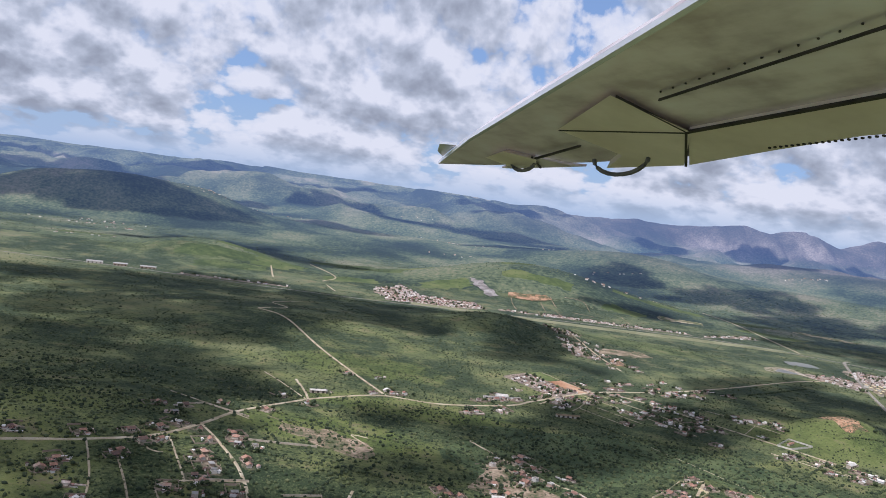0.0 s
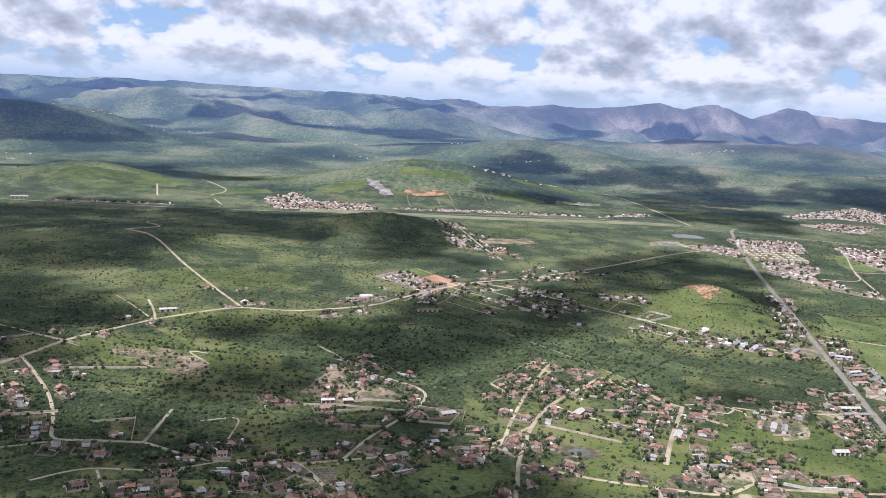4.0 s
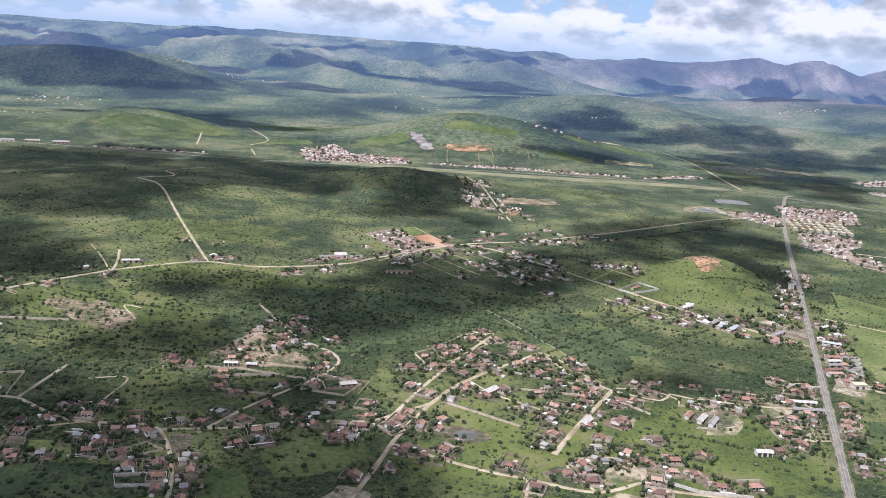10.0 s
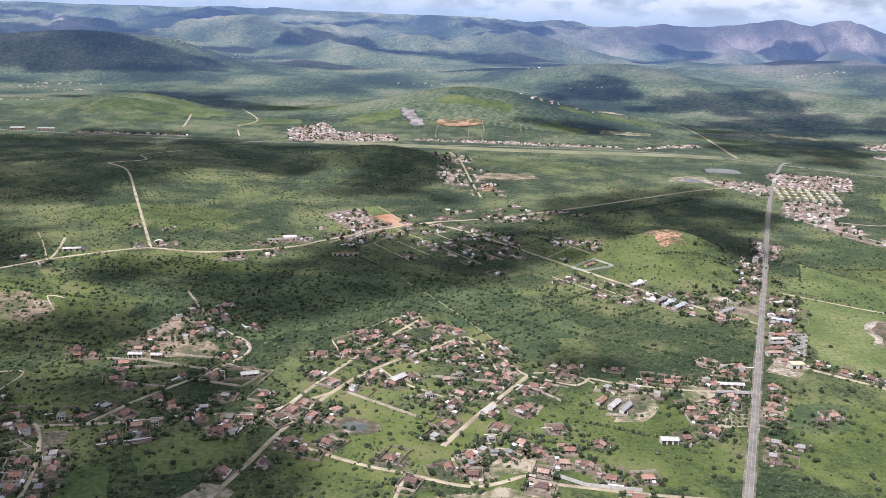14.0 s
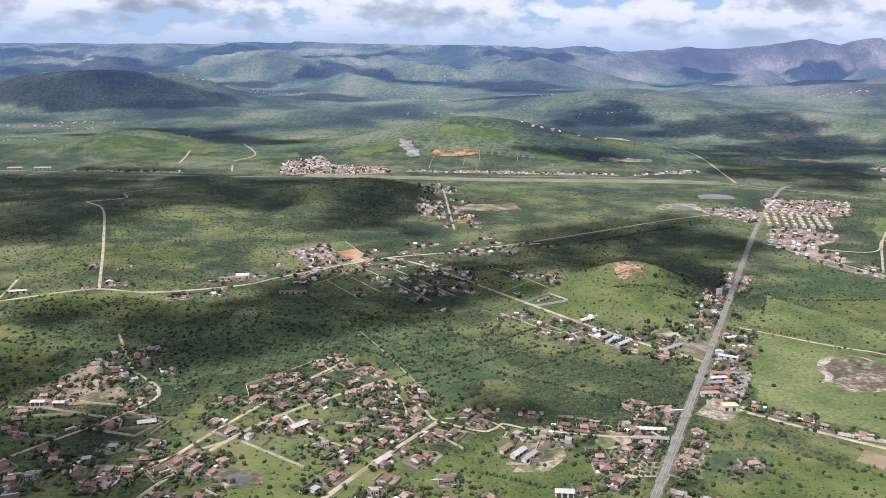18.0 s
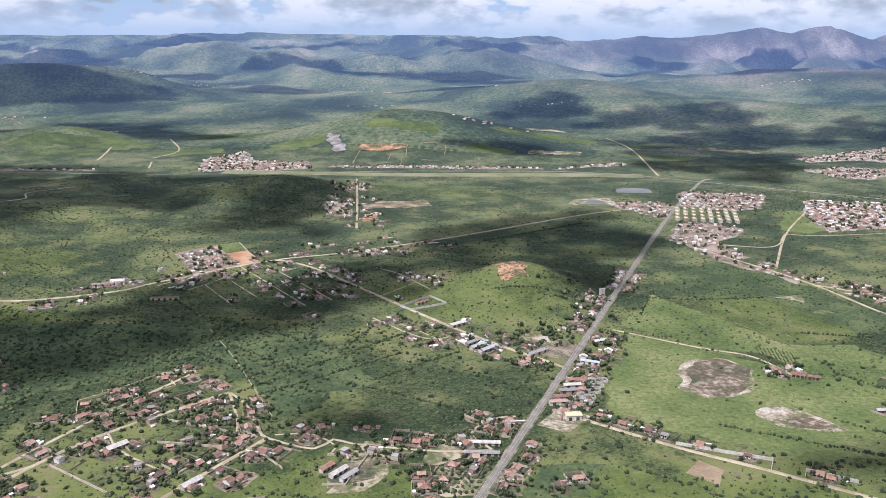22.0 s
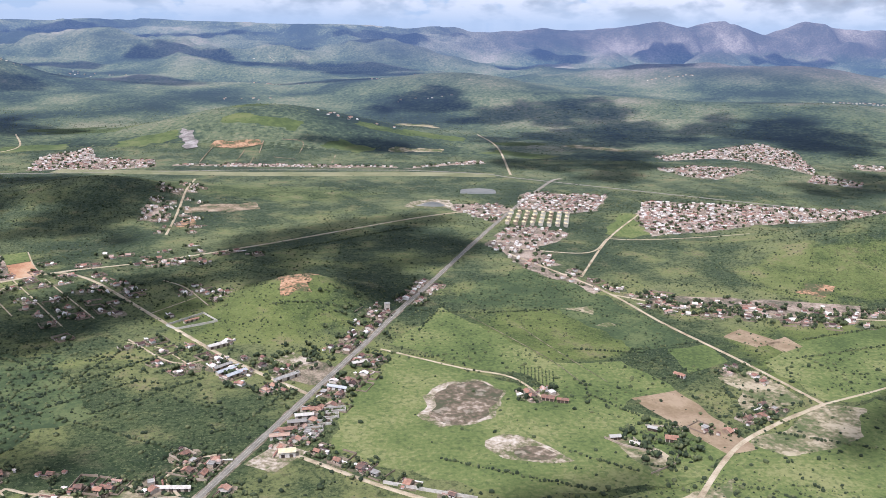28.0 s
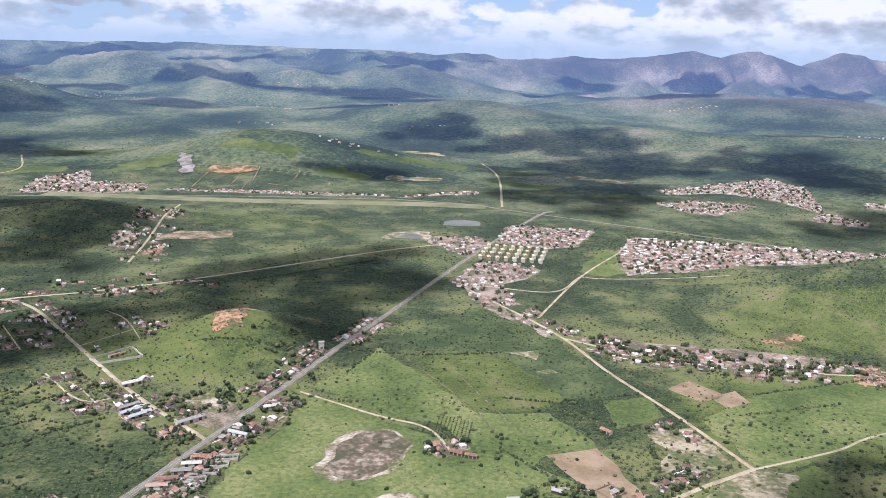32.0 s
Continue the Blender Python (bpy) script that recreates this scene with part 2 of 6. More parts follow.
def upland_material():
    """Far country with air haze as blue glow: wooded foothills below, bare rock above."""
    m = bpy.data.materials.new("far_upland")
    m.use_nodes = True
    N, L = nodes_of(m.node_tree)
    out, b = N.new("ShaderNodeOutputMaterial"), N.new("ShaderNodeBsdfPrincipled")
    L.new(b.outputs[0], out.inputs[0])
    co = N.new("ShaderNodeTexCoord").outputs["Object"]
    place = N.new("ShaderNodeSeparateXYZ")
    L.new(co, place.inputs[0])
    f = math_node(N, L, "ADD", math_node(N, L, "MULTIPLY", noise_node(N, L, co, 0.0034, 6.0, 0.55), 0.62), math_node(N, L, "MULTIPLY", noise_node(N, L, co, 0.11, 5.0, 0.65), 0.38))
    v = N.new("ShaderNodeTexVoronoi")
    v.inputs["Scale"].default_value = 0.0055
    L.new(co, v.inputs["Vector"])
    parcel = N.new("ShaderNodeSeparateColor")
    L.new(v.outputs["Color"], parcel.inputs[0])
    f = math_node(N, L, "ADD", f, math_node(N, L, "MULTIPLY", math_node(N, L, "SUBTRACT", parcel.outputs[0], 0.5), 0.05))
    wood = ramp_node(N, L, f, [(0.40, (0.026, 0.040, 0.030)), (0.47, (0.052, 0.074, 0.046)), (0.52, (0.100, 0.126, 0.068)), (0.57, (0.155, 0.170, 0.095)), (0.64, (0.25, 0.225, 0.15))])
    rock = ramp_node(N, L, f, [(0.38, (0.036, 0.040, 0.038)), (0.49, (0.070, 0.066, 0.058)), (0.56, (0.118, 0.104, 0.088)), (0.66, (0.25, 0.215, 0.185))])
    high = math_node(N, L, "ADD", place.outputs[2], math_node(N, L, "MULTIPLY", math_node(N, L, "SUBTRACT", f, 0.5), 260.0))
    up = N.new("ShaderNodeMapRange")
    L.new(high, up.inputs[0])
    for k, val in ((1, 55.0), (2, 130.0), (3, 0.0), (4, 1.0)):
        up.inputs[k].default_value = val
    east = N.new("ShaderNodeMapRange")
    L.new(place.outputs[0], east.inputs[0])
    for k, val in ((1, 100.0), (2, 1000.0), (3, 0.25), (4, 1.0)):
        east.inputs[k].default_value = val
    L.new(mix_node(N, L, math_node(N, L, "MULTIPLY", up.outputs[0], east.outputs[0]), wood, rock), b.inputs["Base Color"])
    b.inputs["Roughness"].default_value, b.inputs["Specular IOR Level"].default_value = 0.95, 0.1
    # air haze put in as blue emission that strengthens with y
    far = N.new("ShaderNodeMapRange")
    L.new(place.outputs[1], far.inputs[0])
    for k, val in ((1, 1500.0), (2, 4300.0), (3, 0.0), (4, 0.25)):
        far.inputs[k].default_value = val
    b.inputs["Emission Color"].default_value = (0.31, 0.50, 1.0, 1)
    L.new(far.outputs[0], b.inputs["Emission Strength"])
    bn = N.new("ShaderNodeBump")
    bn.inputs["Strength"].default_value, bn.inputs["Distance"].default_value = 0.6, 16.0
    L.new(noise_node(N, L, co, 0.03, 5.0, 0.6), bn.inputs["Height"])
    L.new(bn.outputs[0], b.inputs["Normal"])
    return m


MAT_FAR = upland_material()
MAT_ASPHALT = material("worn_asphalt", [(0.35, (0.19, 0.175, 0.15)), (0.65, (0.29, 0.265, 0.225))], 0.15, 5, 0.85, (1.5, 0.3))
MAT_DIRT = material("dirt_track", [(0.32, (0.30, 0.235, 0.155)), (0.5, (0.45, 0.37, 0.255)), (0.7, (0.56, 0.48, 0.36))], 0.08, 6, 0.95, (0.9, 0.4))
MAT_REDDIRT = material("red_earth", [(0.35, (0.34, 0.17, 0.095)), (0.5, (0.46, 0.26, 0.15)), (0.68, (0.52, 0.38, 0.26))], 0.05, 6, 0.95, (0.6, 0.4))
MAT_REDSCRUB = material("red_earth_and_scrub", [(0.40, (0.085, 0.098, 0.045)), (0.49, (0.20, 0.135, 0.080)), (0.56, (0.40, 0.225, 0.130)), (0.70, (0.50, 0.34, 0.22))], 0.045, 7, 0.95, (0.35, 0.7))
MAT_YARD = material("trodden_yard", [(0.38, (0.062, 0.080, 0.038)), (0.50, (0.132, 0.116, 0.075)), (0.64, (0.235, 0.188, 0.135)), (0.78, (0.36, 0.295, 0.22))], 0.10, 7, 0.95, (0.6, 0.7), island=0.25)
MAT_MEADOW = material("meadow_grass", [(0.30, (0.070, 0.100, 0.033)), (0.42, (0.112, 0.148, 0.047)), (0.55, (0.156, 0.184, 0.063)), (0.70, (0.235, 0.238, 0.100))], 0.018, 7, 0.95, (0.35, 0.7), spots=(0.22, 0.54, (0.065, 0.095, 0.034), 0.55))
MAT_FOREST = material("thicket_floor", [(0.36, (0.046, 0.070, 0.032)), (0.52, (0.074, 0.104, 0.044)), (0.68, (0.125, 0.148, 0.062))], 0.03, 6, 0.95, (0.3, 0.6))
MAT_MUD = material("dry_lake_mud", [(0.38, (0.078, 0.082, 0.046)), (0.50, (0.130, 0.104, 0.070)), (0.60, (0.20, 0.152, 0.108)), (0.70, (0.40, 0.33, 0.26))], 0.05, 7, 0.9, (0.25, 0.8), spots=(0.09, 0.57, (0.46, 0.39, 0.31), 0.45))
MAT_SALT = material("pale_lake_crust", [(0.40, (0.11, 0.125, 0.05)), (0.49, (0.25, 0.21, 0.14)), (0.58, (0.44, 0.37, 0.29)), (0.72, (0.62, 0.56, 0.48))], 0.07, 7, 0.9, (0.4, 0.5))
MAT_PLOUGH = material("ploughed_soil", [(0.36, (0.23, 0.165, 0.10)), (0.62, (0.36, 0.27, 0.18))], 0.05, 5, 0.95, (0.5, 0.3))
MAT_STONY = material("stony_pasture", [(0.38, (0.10, 0.125, 0.05)), (0.5, (0.23, 0.20, 0.12)), (0.62, (0.44, 0.37, 0.26))], 0.05, 7, 0.95, (0.3, 0.6))
MAT_BROWN = material("trodden_brown_soil", [(0.38, (0.095, 0.105, 0.050)), (0.48, (0.19, 0.150, 0.095)), (0.58, (0.30, 0.225, 0.155)), (0.72, (0.42, 0.34, 0.25))], 0.06, 7, 0.95, (0.4, 0.6))
MAT_HILL = material("hill_pasture", [(0.36, (0.066, 0.094, 0.038)), (0.5, (0.096, 0.128, 0.048)), (0.66, (0.152, 0.168, 0.070))], 0.012, 6, 0.95, (0.09, 0.5), spots=(0.12, 0.60, (0.05, 0.075, 0.04), 0.6))
MAT_WATER = material("still_water", [(0.4, (0.10, 0.105, 0.09)), (0.6, (0.19, 0.185, 0.16))], 0.03, 4, 0.35, (0.2, 0.4))
MAT_RUNWAY = material("runway_grass", [(0.36, (0.16, 0.168, 0.085)), (0.6, (0.27, 0.255, 0.15))], 0.02, 5, 0.95, (0.2, 0.3))
MAT_ROCK = material("bare_granite", [(0.36, (0.16, 0.145, 0.135)), (0.52, (0.30, 0.27, 0.255)), (0.68, (0.42, 0.39, 0.37))], 0.06, 7, 0.9, (0.5, 0.5), 0.6)
MAT_SHRUB = material("shrub_leaves", [(0.10, (0.026, 0.039, 0.022)), (0.45, (0.050, 0.068, 0.034)), (0.75, (0.088, 0.108, 0.049)), (1.0, (0.145, 0.155, 0.074))], 0.4, 3, 0.9, island=0.9)
MAT_TRUNK = material("tree_bark", [(0.35, (0.09, 0.07, 0.05)), (0.65, (0.17, 0.135, 0.10))], 3.0, 4, 0.9)
MAT_TILE = material("clay_roof_tile", [(0.10, (0.15, 0.10, 0.085)), (0.38, (0.28, 0.155, 0.112)), (0.62, (0.40, 0.215, 0.150)), (0.95, (0.44, 0.33, 0.26))], 0.5, 5, 0.85, (2.5, 0.5), 0.5, 3.0, objrand=0.85)
MAT_TILES_FAR = material("town_clay_roof", [(0.02, (0.09, 0.056, 0.052)), (0.34, (0.21, 0.110, 0.088)), (0.58, (0.35, 0.185, 0.140)), (0.76, (0.42, 0.285, 0.235)), (0.90, (0.56, 0.47, 0.42)), (1.08, (0.80, 0.76, 0.72))], 0.3, 4, 0.85, island=1.4)
MAT_FIBRE = material("fibre_cement_roof", [(0.3, (0.24, 0.225, 0.205)), (0.7, (0.42, 0.40, 0.37))], 0.6, 5, 0.8, (3.0, 0.4), objrand=0.5)
MAT_WALL = material("painted_render", [(0.10, (0.30, 0.22, 0.16)), (0.40, (0.44, 0.36, 0.28)), (0.68, (0.56, 0.50, 0.43)), (0.95, (0.72, 0.69, 0.64))], 0.6, 5, 0.85, (3.0, 0.3), objrand=0.9)
MAT_WALLS_FAR = material("town_render", [(0.1, (0.50, 0.40, 0.32)), (0.5, (0.72, 0.66, 0.60)), (0.9, (0.84, 0.82, 0.79))], 0.3, 4, 0.85, island=0.8)
MAT_STREETS = material("town_streets", [(0.36, (0.11, 0.105, 0.07)), (0.48, (0.23, 0.18, 0.14)), (0.60, (0.36, 0.285, 0.225)), (0.75, (0.50, 0.42, 0.35))], 0.05, 6, 0.95, (0.4, 0.5))
MAT_FENCE = material("block_wall", [(0.3, (0.27, 0.21, 0.16)), (0.7, (0.50, 0.42, 0.34))], 0.12, 6, 0.9, objrand=0.5)
MAT_DOOR = material("dark_door", [(0.3, (0.05, 0.04, 0.035)), (0.7, (0.12, 0.09, 0.07))], 3.0, 4, 0.6, objrand=0.5)
MAT_GLASS = material("window_glass", [(0.3, (0.02, 0.025, 0.03)), (0.7, (0.05, 0.06, 0.07))], 1.0, 2, 0.1)
MAT_BLUE = material("blue_sheet_roof", [(0.3, (0.36, 0.38, 0.40)), (0.7, (0.50, 0.51, 0.52))], 0.6, 5, 0.5)


def cloud_material():
    m = bpy.data.materials.new("cloud_vapour")
    m.use_nodes = True
    N, L = nodes_of(m.node_tree)
    out, mix = N.new("ShaderNodeOutputMaterial"), N.new("ShaderNodeMixShader")
    clear, white = N.new("ShaderNodeBsdfTransparent"), N.new("ShaderNodeBsdfDiffuse")
    white.inputs[0].default_value = (0.85, 0.86, 0.88, 1)
    co = N.new("ShaderNodeTexCoord").outputs["Object"]
    L.new(ramp_node(N, L, noise_node(N, L, co, 0.012, 6.0, 0.65), [(0.34, 0.26), (0.60, 0.66)]), mix.inputs[0])
    L.new(clear.outputs[0], mix.inputs[1])
    L.new(white.outputs[0], mix.inputs[2])
    L.new(mix.outputs[0], out.inputs[0])
    return m


MAT_CLOUD = cloud_material()
# ---- the land ----
import mathutils.geometry
RNG = np.random.default_rng(7)
HILLS = [  # x, y, height, spread along x, spread along y
    (-480, 1750, 27, 85, 80), (-560, 1780, 12, 220, 120), (103, 1285, 20, 72, 58), (60, 1290, 6, 160, 90), (150, 1880, 52, 150, 120), (330, 1930, 30, 150, 110),
    (440, 868, 23, 36, 32), (1045, 1050, 33, 92, 58), (1220, 1035, 40, 140, 70), (577, 2690, 92, 260, 190), (950, 2380, 44, 230, 120),
    (-260, 560, 16, 110, 90), (-215, 1105, 12, 120, 90), (-300, 2500, 22, 300, 200), (-980, 2600, 104, 190, 105), (-1260, 2540, 72, 150, 95), (-780, 2740, 62, 150, 95), (-830, 3710, 82, 230, 110), (-300, 3350, 40, 240, 110), (150, 3700, 55, 260, 120), (1500, 2200, 60, 260, 220),
    (1750, 3000, 90, 350, 260), (-180, 3000, 26, 500, 200), (1250, 3300, 55, 450, 200),
]


def grid_noise(seed, cell):
    """Smooth value noise over the plane, about -1 to 1, with the given cell in metres."""
    table = np.random.default_rng(seed).uniform(-1, 1, (128, 128))

    def f(x, y):
        u, v = np.asarray(x, float) / cell + 40.3, np.asarray(y, float) / cell + 17.7
        i, j = np.floor(u).astype(int), np.floor(v).astype(int)
        a, b = u - i, v - j
        a, b = a * a * (3 - 2 * a), b * b * (3 - 2 * b)
        t = lambda p, q: table[p % 128, q % 128]
        return (t(i, j) * (1 - a) + t(i + 1, j) * a) * (1 - b) + (t(i, j + 1) * (1 - a) + t(i + 1, j + 1) * a) * b
    return f


N_ROLL, N_SPUR, N_CRAG, N_PATCH, N_FINE = grid_noise(3, 420.0), grid_noise(5, 190.0), grid_noise(8, 70.0), grid_noise(11, 95.0), grid_noise(13, 22.0)


def smooth(a, b, v):
    t = np.clip((v - a) / (b - a), 0, 1)
    return t * t * (3 - 2 * t)


def ground(x, y):
    """Height of the land at x, y."""
    x, y = np.asarray(x, float), np.asarray(y, float)
    z = np.zeros(np.broadcast(x, y).shape)
    for hx, hy, h, sx, sy in HILLS:
        z = z + h * np.exp(-0.5 * (((x - hx) / sx) ** 2 + ((y - hy) / sy) ** 2))
    roll = smooth(1900, 3600, y)
    z = z + roll * (10 + 18 * N_ROLL(x, y) + 15 * N_SPUR(x, y * 1.4) + 3.5 * N_CRAG(x, y))
    return z


def new_mesh(name, verts, faces, mat, flat=False):
    """A mesh from arrays: verts (n, 3), faces (m, 3 or 4)."""
    faces = np.asarray(faces, np.int32)
    me = bpy.data.meshes.new(name)
    k = faces.shape[1]
    me.vertices.add(len(verts)), me.loops.add(faces.size), me.polygons.add(len(faces))
    me.vertices.foreach_set("co", np.asarray(verts, np.float32).ravel())
    me.loops.foreach_set("vertex_index", faces.ravel())
    me.polygons.foreach_set("loop_start", np.arange(0, faces.size, k, dtype=np.int32))
    me.update(calc_edges=True)
    me.polygons.foreach_set("use_smooth", np.full(len(faces), not flat))
    me.materials.append(mat)
    return me


def sheet(xs, ys, height):
    X, Y = np.meshgrid(xs, ys)
    V = np.stack([X, Y, height(X, Y)], -1).reshape(-1, 3)
    n = len(xs)
    i = (np.arange(len(ys) - 1)[:, None] * n + np.arange(n - 1)[None, :]).ravel()
    return V, np.stack([i, i + 1, i + n + 1, i + n], -1)


xs = np.concatenate([np.linspace(-3600, -700, 80)[:-1], np.arange(-700, 1300, 10.0), np.linspace(1300, 4000, 80)])
ys = np.concatenate([np.linspace(-1500, 250, 20)[:-1], np.arange(250, 1690, 9.0), np.linspace(1690, 1710, 4)])
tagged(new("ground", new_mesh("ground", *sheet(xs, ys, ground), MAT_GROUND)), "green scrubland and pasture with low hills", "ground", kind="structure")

# far uplands: ranks of ridges up to a craggy range
RANGE = [(-3600, 190), (-1800, 198), (-1000, 218), (-420, 208), (120, 216), (330, 196), (600, 212), (760, 188), (1000, 206), (1350, 212), (1600, 244), (1700, 256), (1830, 238), (2040, 276), (2260, 212), (2470, 274), (2680, 250), (2900, 236), (4000, 225)]


RIDGES = [  # y, height to the left, height to the right, half-depth: ranks of foothills
    (3420, 34, 40, 80), (3640, 52, 58, 85), (3860, 80, 70, 90), (4060, 96, 88, 85), (4260, 122, 112, 90), (4450, 142, 150, 85), (4640, 172, 178, 85)]


def folds(x, y):
    """Ridges and dales, 0 to about 1, longer across the view than along it."""
    wx, wy = x + 120 * N_SPUR(x * 0.7, y * 0.7), y + 90 * N_SPUR(y * 0.8 + 900, x * 0.8)
    a = 1 - np.abs(N_ROLL(wx * 0.62 + 350, wy * 1.15))
    b = 1 - np.abs(N_SPUR(wx * 0.70 + 90, wy * 0.95))
    c = 1 - np.abs(N_CRAG(wx * 0.6, wy * 0.8))
    return 0.60 * a ** 2 + 0.29 * b ** 2 + 0.11 * c


def uplands(x, y):
    crest = np.interp(x, [p[0] for p in RANGE], [p[1] for p in RANGE])
    crest = crest + smooth(200, 900, x) * (9 * N_SPUR(x * 1.9, 11.0) + 6 * N_CRAG(x * 1.2, 21.0))
    east = smooth(200, 1100, x)
    base = ground(x, y)
    rise = smooth(2350, 3500, y) * (60 - 22 * east) + smooth(3300, 4500, y) * (34 + 28 * east)
    west = (1 - east) * np.clip((y - 3050) / 1800, 0, 1) ** 1.15 * (crest - 22)
    z = west + base * (1 - 0.6 * smooth(3900, 4300, y)) + rise * (folds(x, y) - 0.22)
    for k, (ry, hl, hr, half) in enumerate(RIDGES):
        line = ry + 110 * N_ROLL(x * 0.8 + 777 * k, 300.0 * k) + 45 * N_SPUR(x + 500 * k, 90.0 * k)
        h = (hl * (1 - east) + hr * east) * (0.60 + 0.55 * N_ROLL(x * 1.3 + 313 * k, 50.0 + 210 * k)) * (0.86 + 0.3 * folds(x + 211 * k, y))
        side = np.where(y < line, half, half * 1.9)
        z = np.maximum(z, h * np.exp(-0.5 * ((y - line) / side) ** 2) + west * 0.55)
    face = smooth(4600, 4870, y)
    spur = smooth(4120 + 150 * N_SPUR(x * 1.2, 40.0), 4870, y) * east
    z = np.maximum(z, crest * face ** 1.2)
    gully = np.abs(N_SPUR(x * 1.25, y * 0.33)) + 0.5 * np.abs(N_CRAG(x * 0.9, y * 0.25))
    z = np.maximum(z, crest * spur ** 0.95 * (1 - 0.55 * (1 - np.clip(gully, 0, 1)) * (1 - face)))
    for hx, hy, h, sx, sy in ((-480, 3580, 132, 105, 75), (-500, 4300, 112, 150, 90), (-1400, 3700, 96, 330, 110), (-180, 4330, 100, 160, 80), (330, 4360, 128, 150, 90), (1330, 4150, 105, 120, 90), (1800, 4200, 130, 130, 100)):
        z = np.maximum(z, h * np.exp(-0.5 * (((x - hx) / sx) ** 2 + ((y - hy) / sy) ** 2)))
    rough = smooth(3300, 4200, y) * (1 - smooth(4820, 4875, y))
    z = z + rough * (10 * N_SPUR(x * 1.7, y * 1.2) + 8 * N_CRAG(x, y) + 4 * N_FINE(x * 0.6, y * 0.6)) + smooth(3300, 4200, y) * (2.0 * N_FINE(x, y) + 3.0 * N_CRAG(x * 1.3, 77.0))
    cap = crest * 0.985 + 5 * N_CRAG(x * 0.5, 9.0) + 4 * N_SPUR(x, 31.0)
    z = np.minimum(z, cap + 6 + np.clip(3600 - y, 0, 500))
    z = np.where(y > 4880, z - (y - 4880) * 1.2, z)
    return z - 1.5 * (1 - smooth(1640, 1690, y))


xs = np.arange(-3600, 4000, 15.0)
ys = np.concatenate([np.arange(1640, 2100, 9.0), np.arange(2100, 4700, 13.0), np.arange(4700, 4945, 6.0)])
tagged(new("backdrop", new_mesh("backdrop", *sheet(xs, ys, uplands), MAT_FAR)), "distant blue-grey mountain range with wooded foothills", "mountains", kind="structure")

# what stands where, on a two-metre raster: 1 for free scrub, lower where the plants are cleared
RX, RY, RC = -1300, 280, 2.0
FREE = np.ones((1000, 1600), np.float32)


def raster(pts):
    return ((np.asarray(pts)[..., 0] - RX) / RC).astype(int), ((np.asarray(pts)[..., 1] - RY) / RC).astype(int)


def clear_disc(x, y, r, value=0.0):
    i0, i1, j0, j1 = int((x - r - RX) / RC), int((x + r - RX) / RC) + 1, int((y - r - RY) / RC), int((y + r - RY) / RC) + 1
    i0, j0, i1, j1 = max(i0, 0), max(j0, 0), min(i1, 1600), min(j1, 1000)
    if i1 <= i0 or j1 <= j0:
        return
    ii, jj = np.meshgrid(np.arange(i0, i1), np.arange(j0, j1))
    hit = (ii * RC + RX - x) ** 2 + (jj * RC + RY - y) ** 2 <= r * r + 2
    block = FREE[j0:j1, i0:i1]
    block[hit] = np.minimum(block[hit], value)


def inside(poly, X, Y):
    res = np.zeros(np.shape(X), bool)
    for (x0, y0), (x1, y1) in zip(poly, poly[1:] + poly[:1]):
        if y0 == y1:
            continue
        c = ((y0 > Y) != (y1 > Y)) & (X < (x1 - x0) * (Y - y0) / (y1 - y0) + x0)
        res ^= c
    return res


def clear_poly(poly, value):
    i0, j0 = (int((min(p[0] for p in poly) - RX) / RC), int((min(p[1] for p in poly) - RY) / RC))
    i1, j1 = (int((max(p[0] for p in poly) - RX) / RC) + 1, int((max(p[1] for p in poly) - RY) / RC) + 1)
    i0, j0, i1, j1 = max(i0, 0), max(j0, 0), min(i1, 1600), min(j1, 1000)
    ii, jj = np.meshgrid(np.arange(i0, i1), np.arange(j0, j1))
    hit = inside(poly, ii * RC + RX, jj * RC + RY)
    FREE[j0:j1, i0:i1][hit] = value


def spline(pts, step=6.0, rounded=True):
    """Points along a smooth line through pts."""
    P = [Vector((*p, 0)) for p in pts]
    P = [P[0] * 2 - P[1]] + P + [P[-1] * 2 - P[-2]]
    out = []
    for a, b, c, d in zip(P, P[1:], P[2:], P[3:]):
        n = max(1, int((c - b).length / step))
        for k in range(n):
            t = k / n
            q = 0.5 * ((2 * b) + (c - a) * t + (2 * a - 5 * b + 4 * c - d) * t * t + (3 * b - a - 3 * c + d) * t ** 3) if rounded else b.lerp(c, t)
            out.append((q.x, q.y))
    out.append((P[-2].x, P[-2].y))
    return np.array(out)


LINES = {}


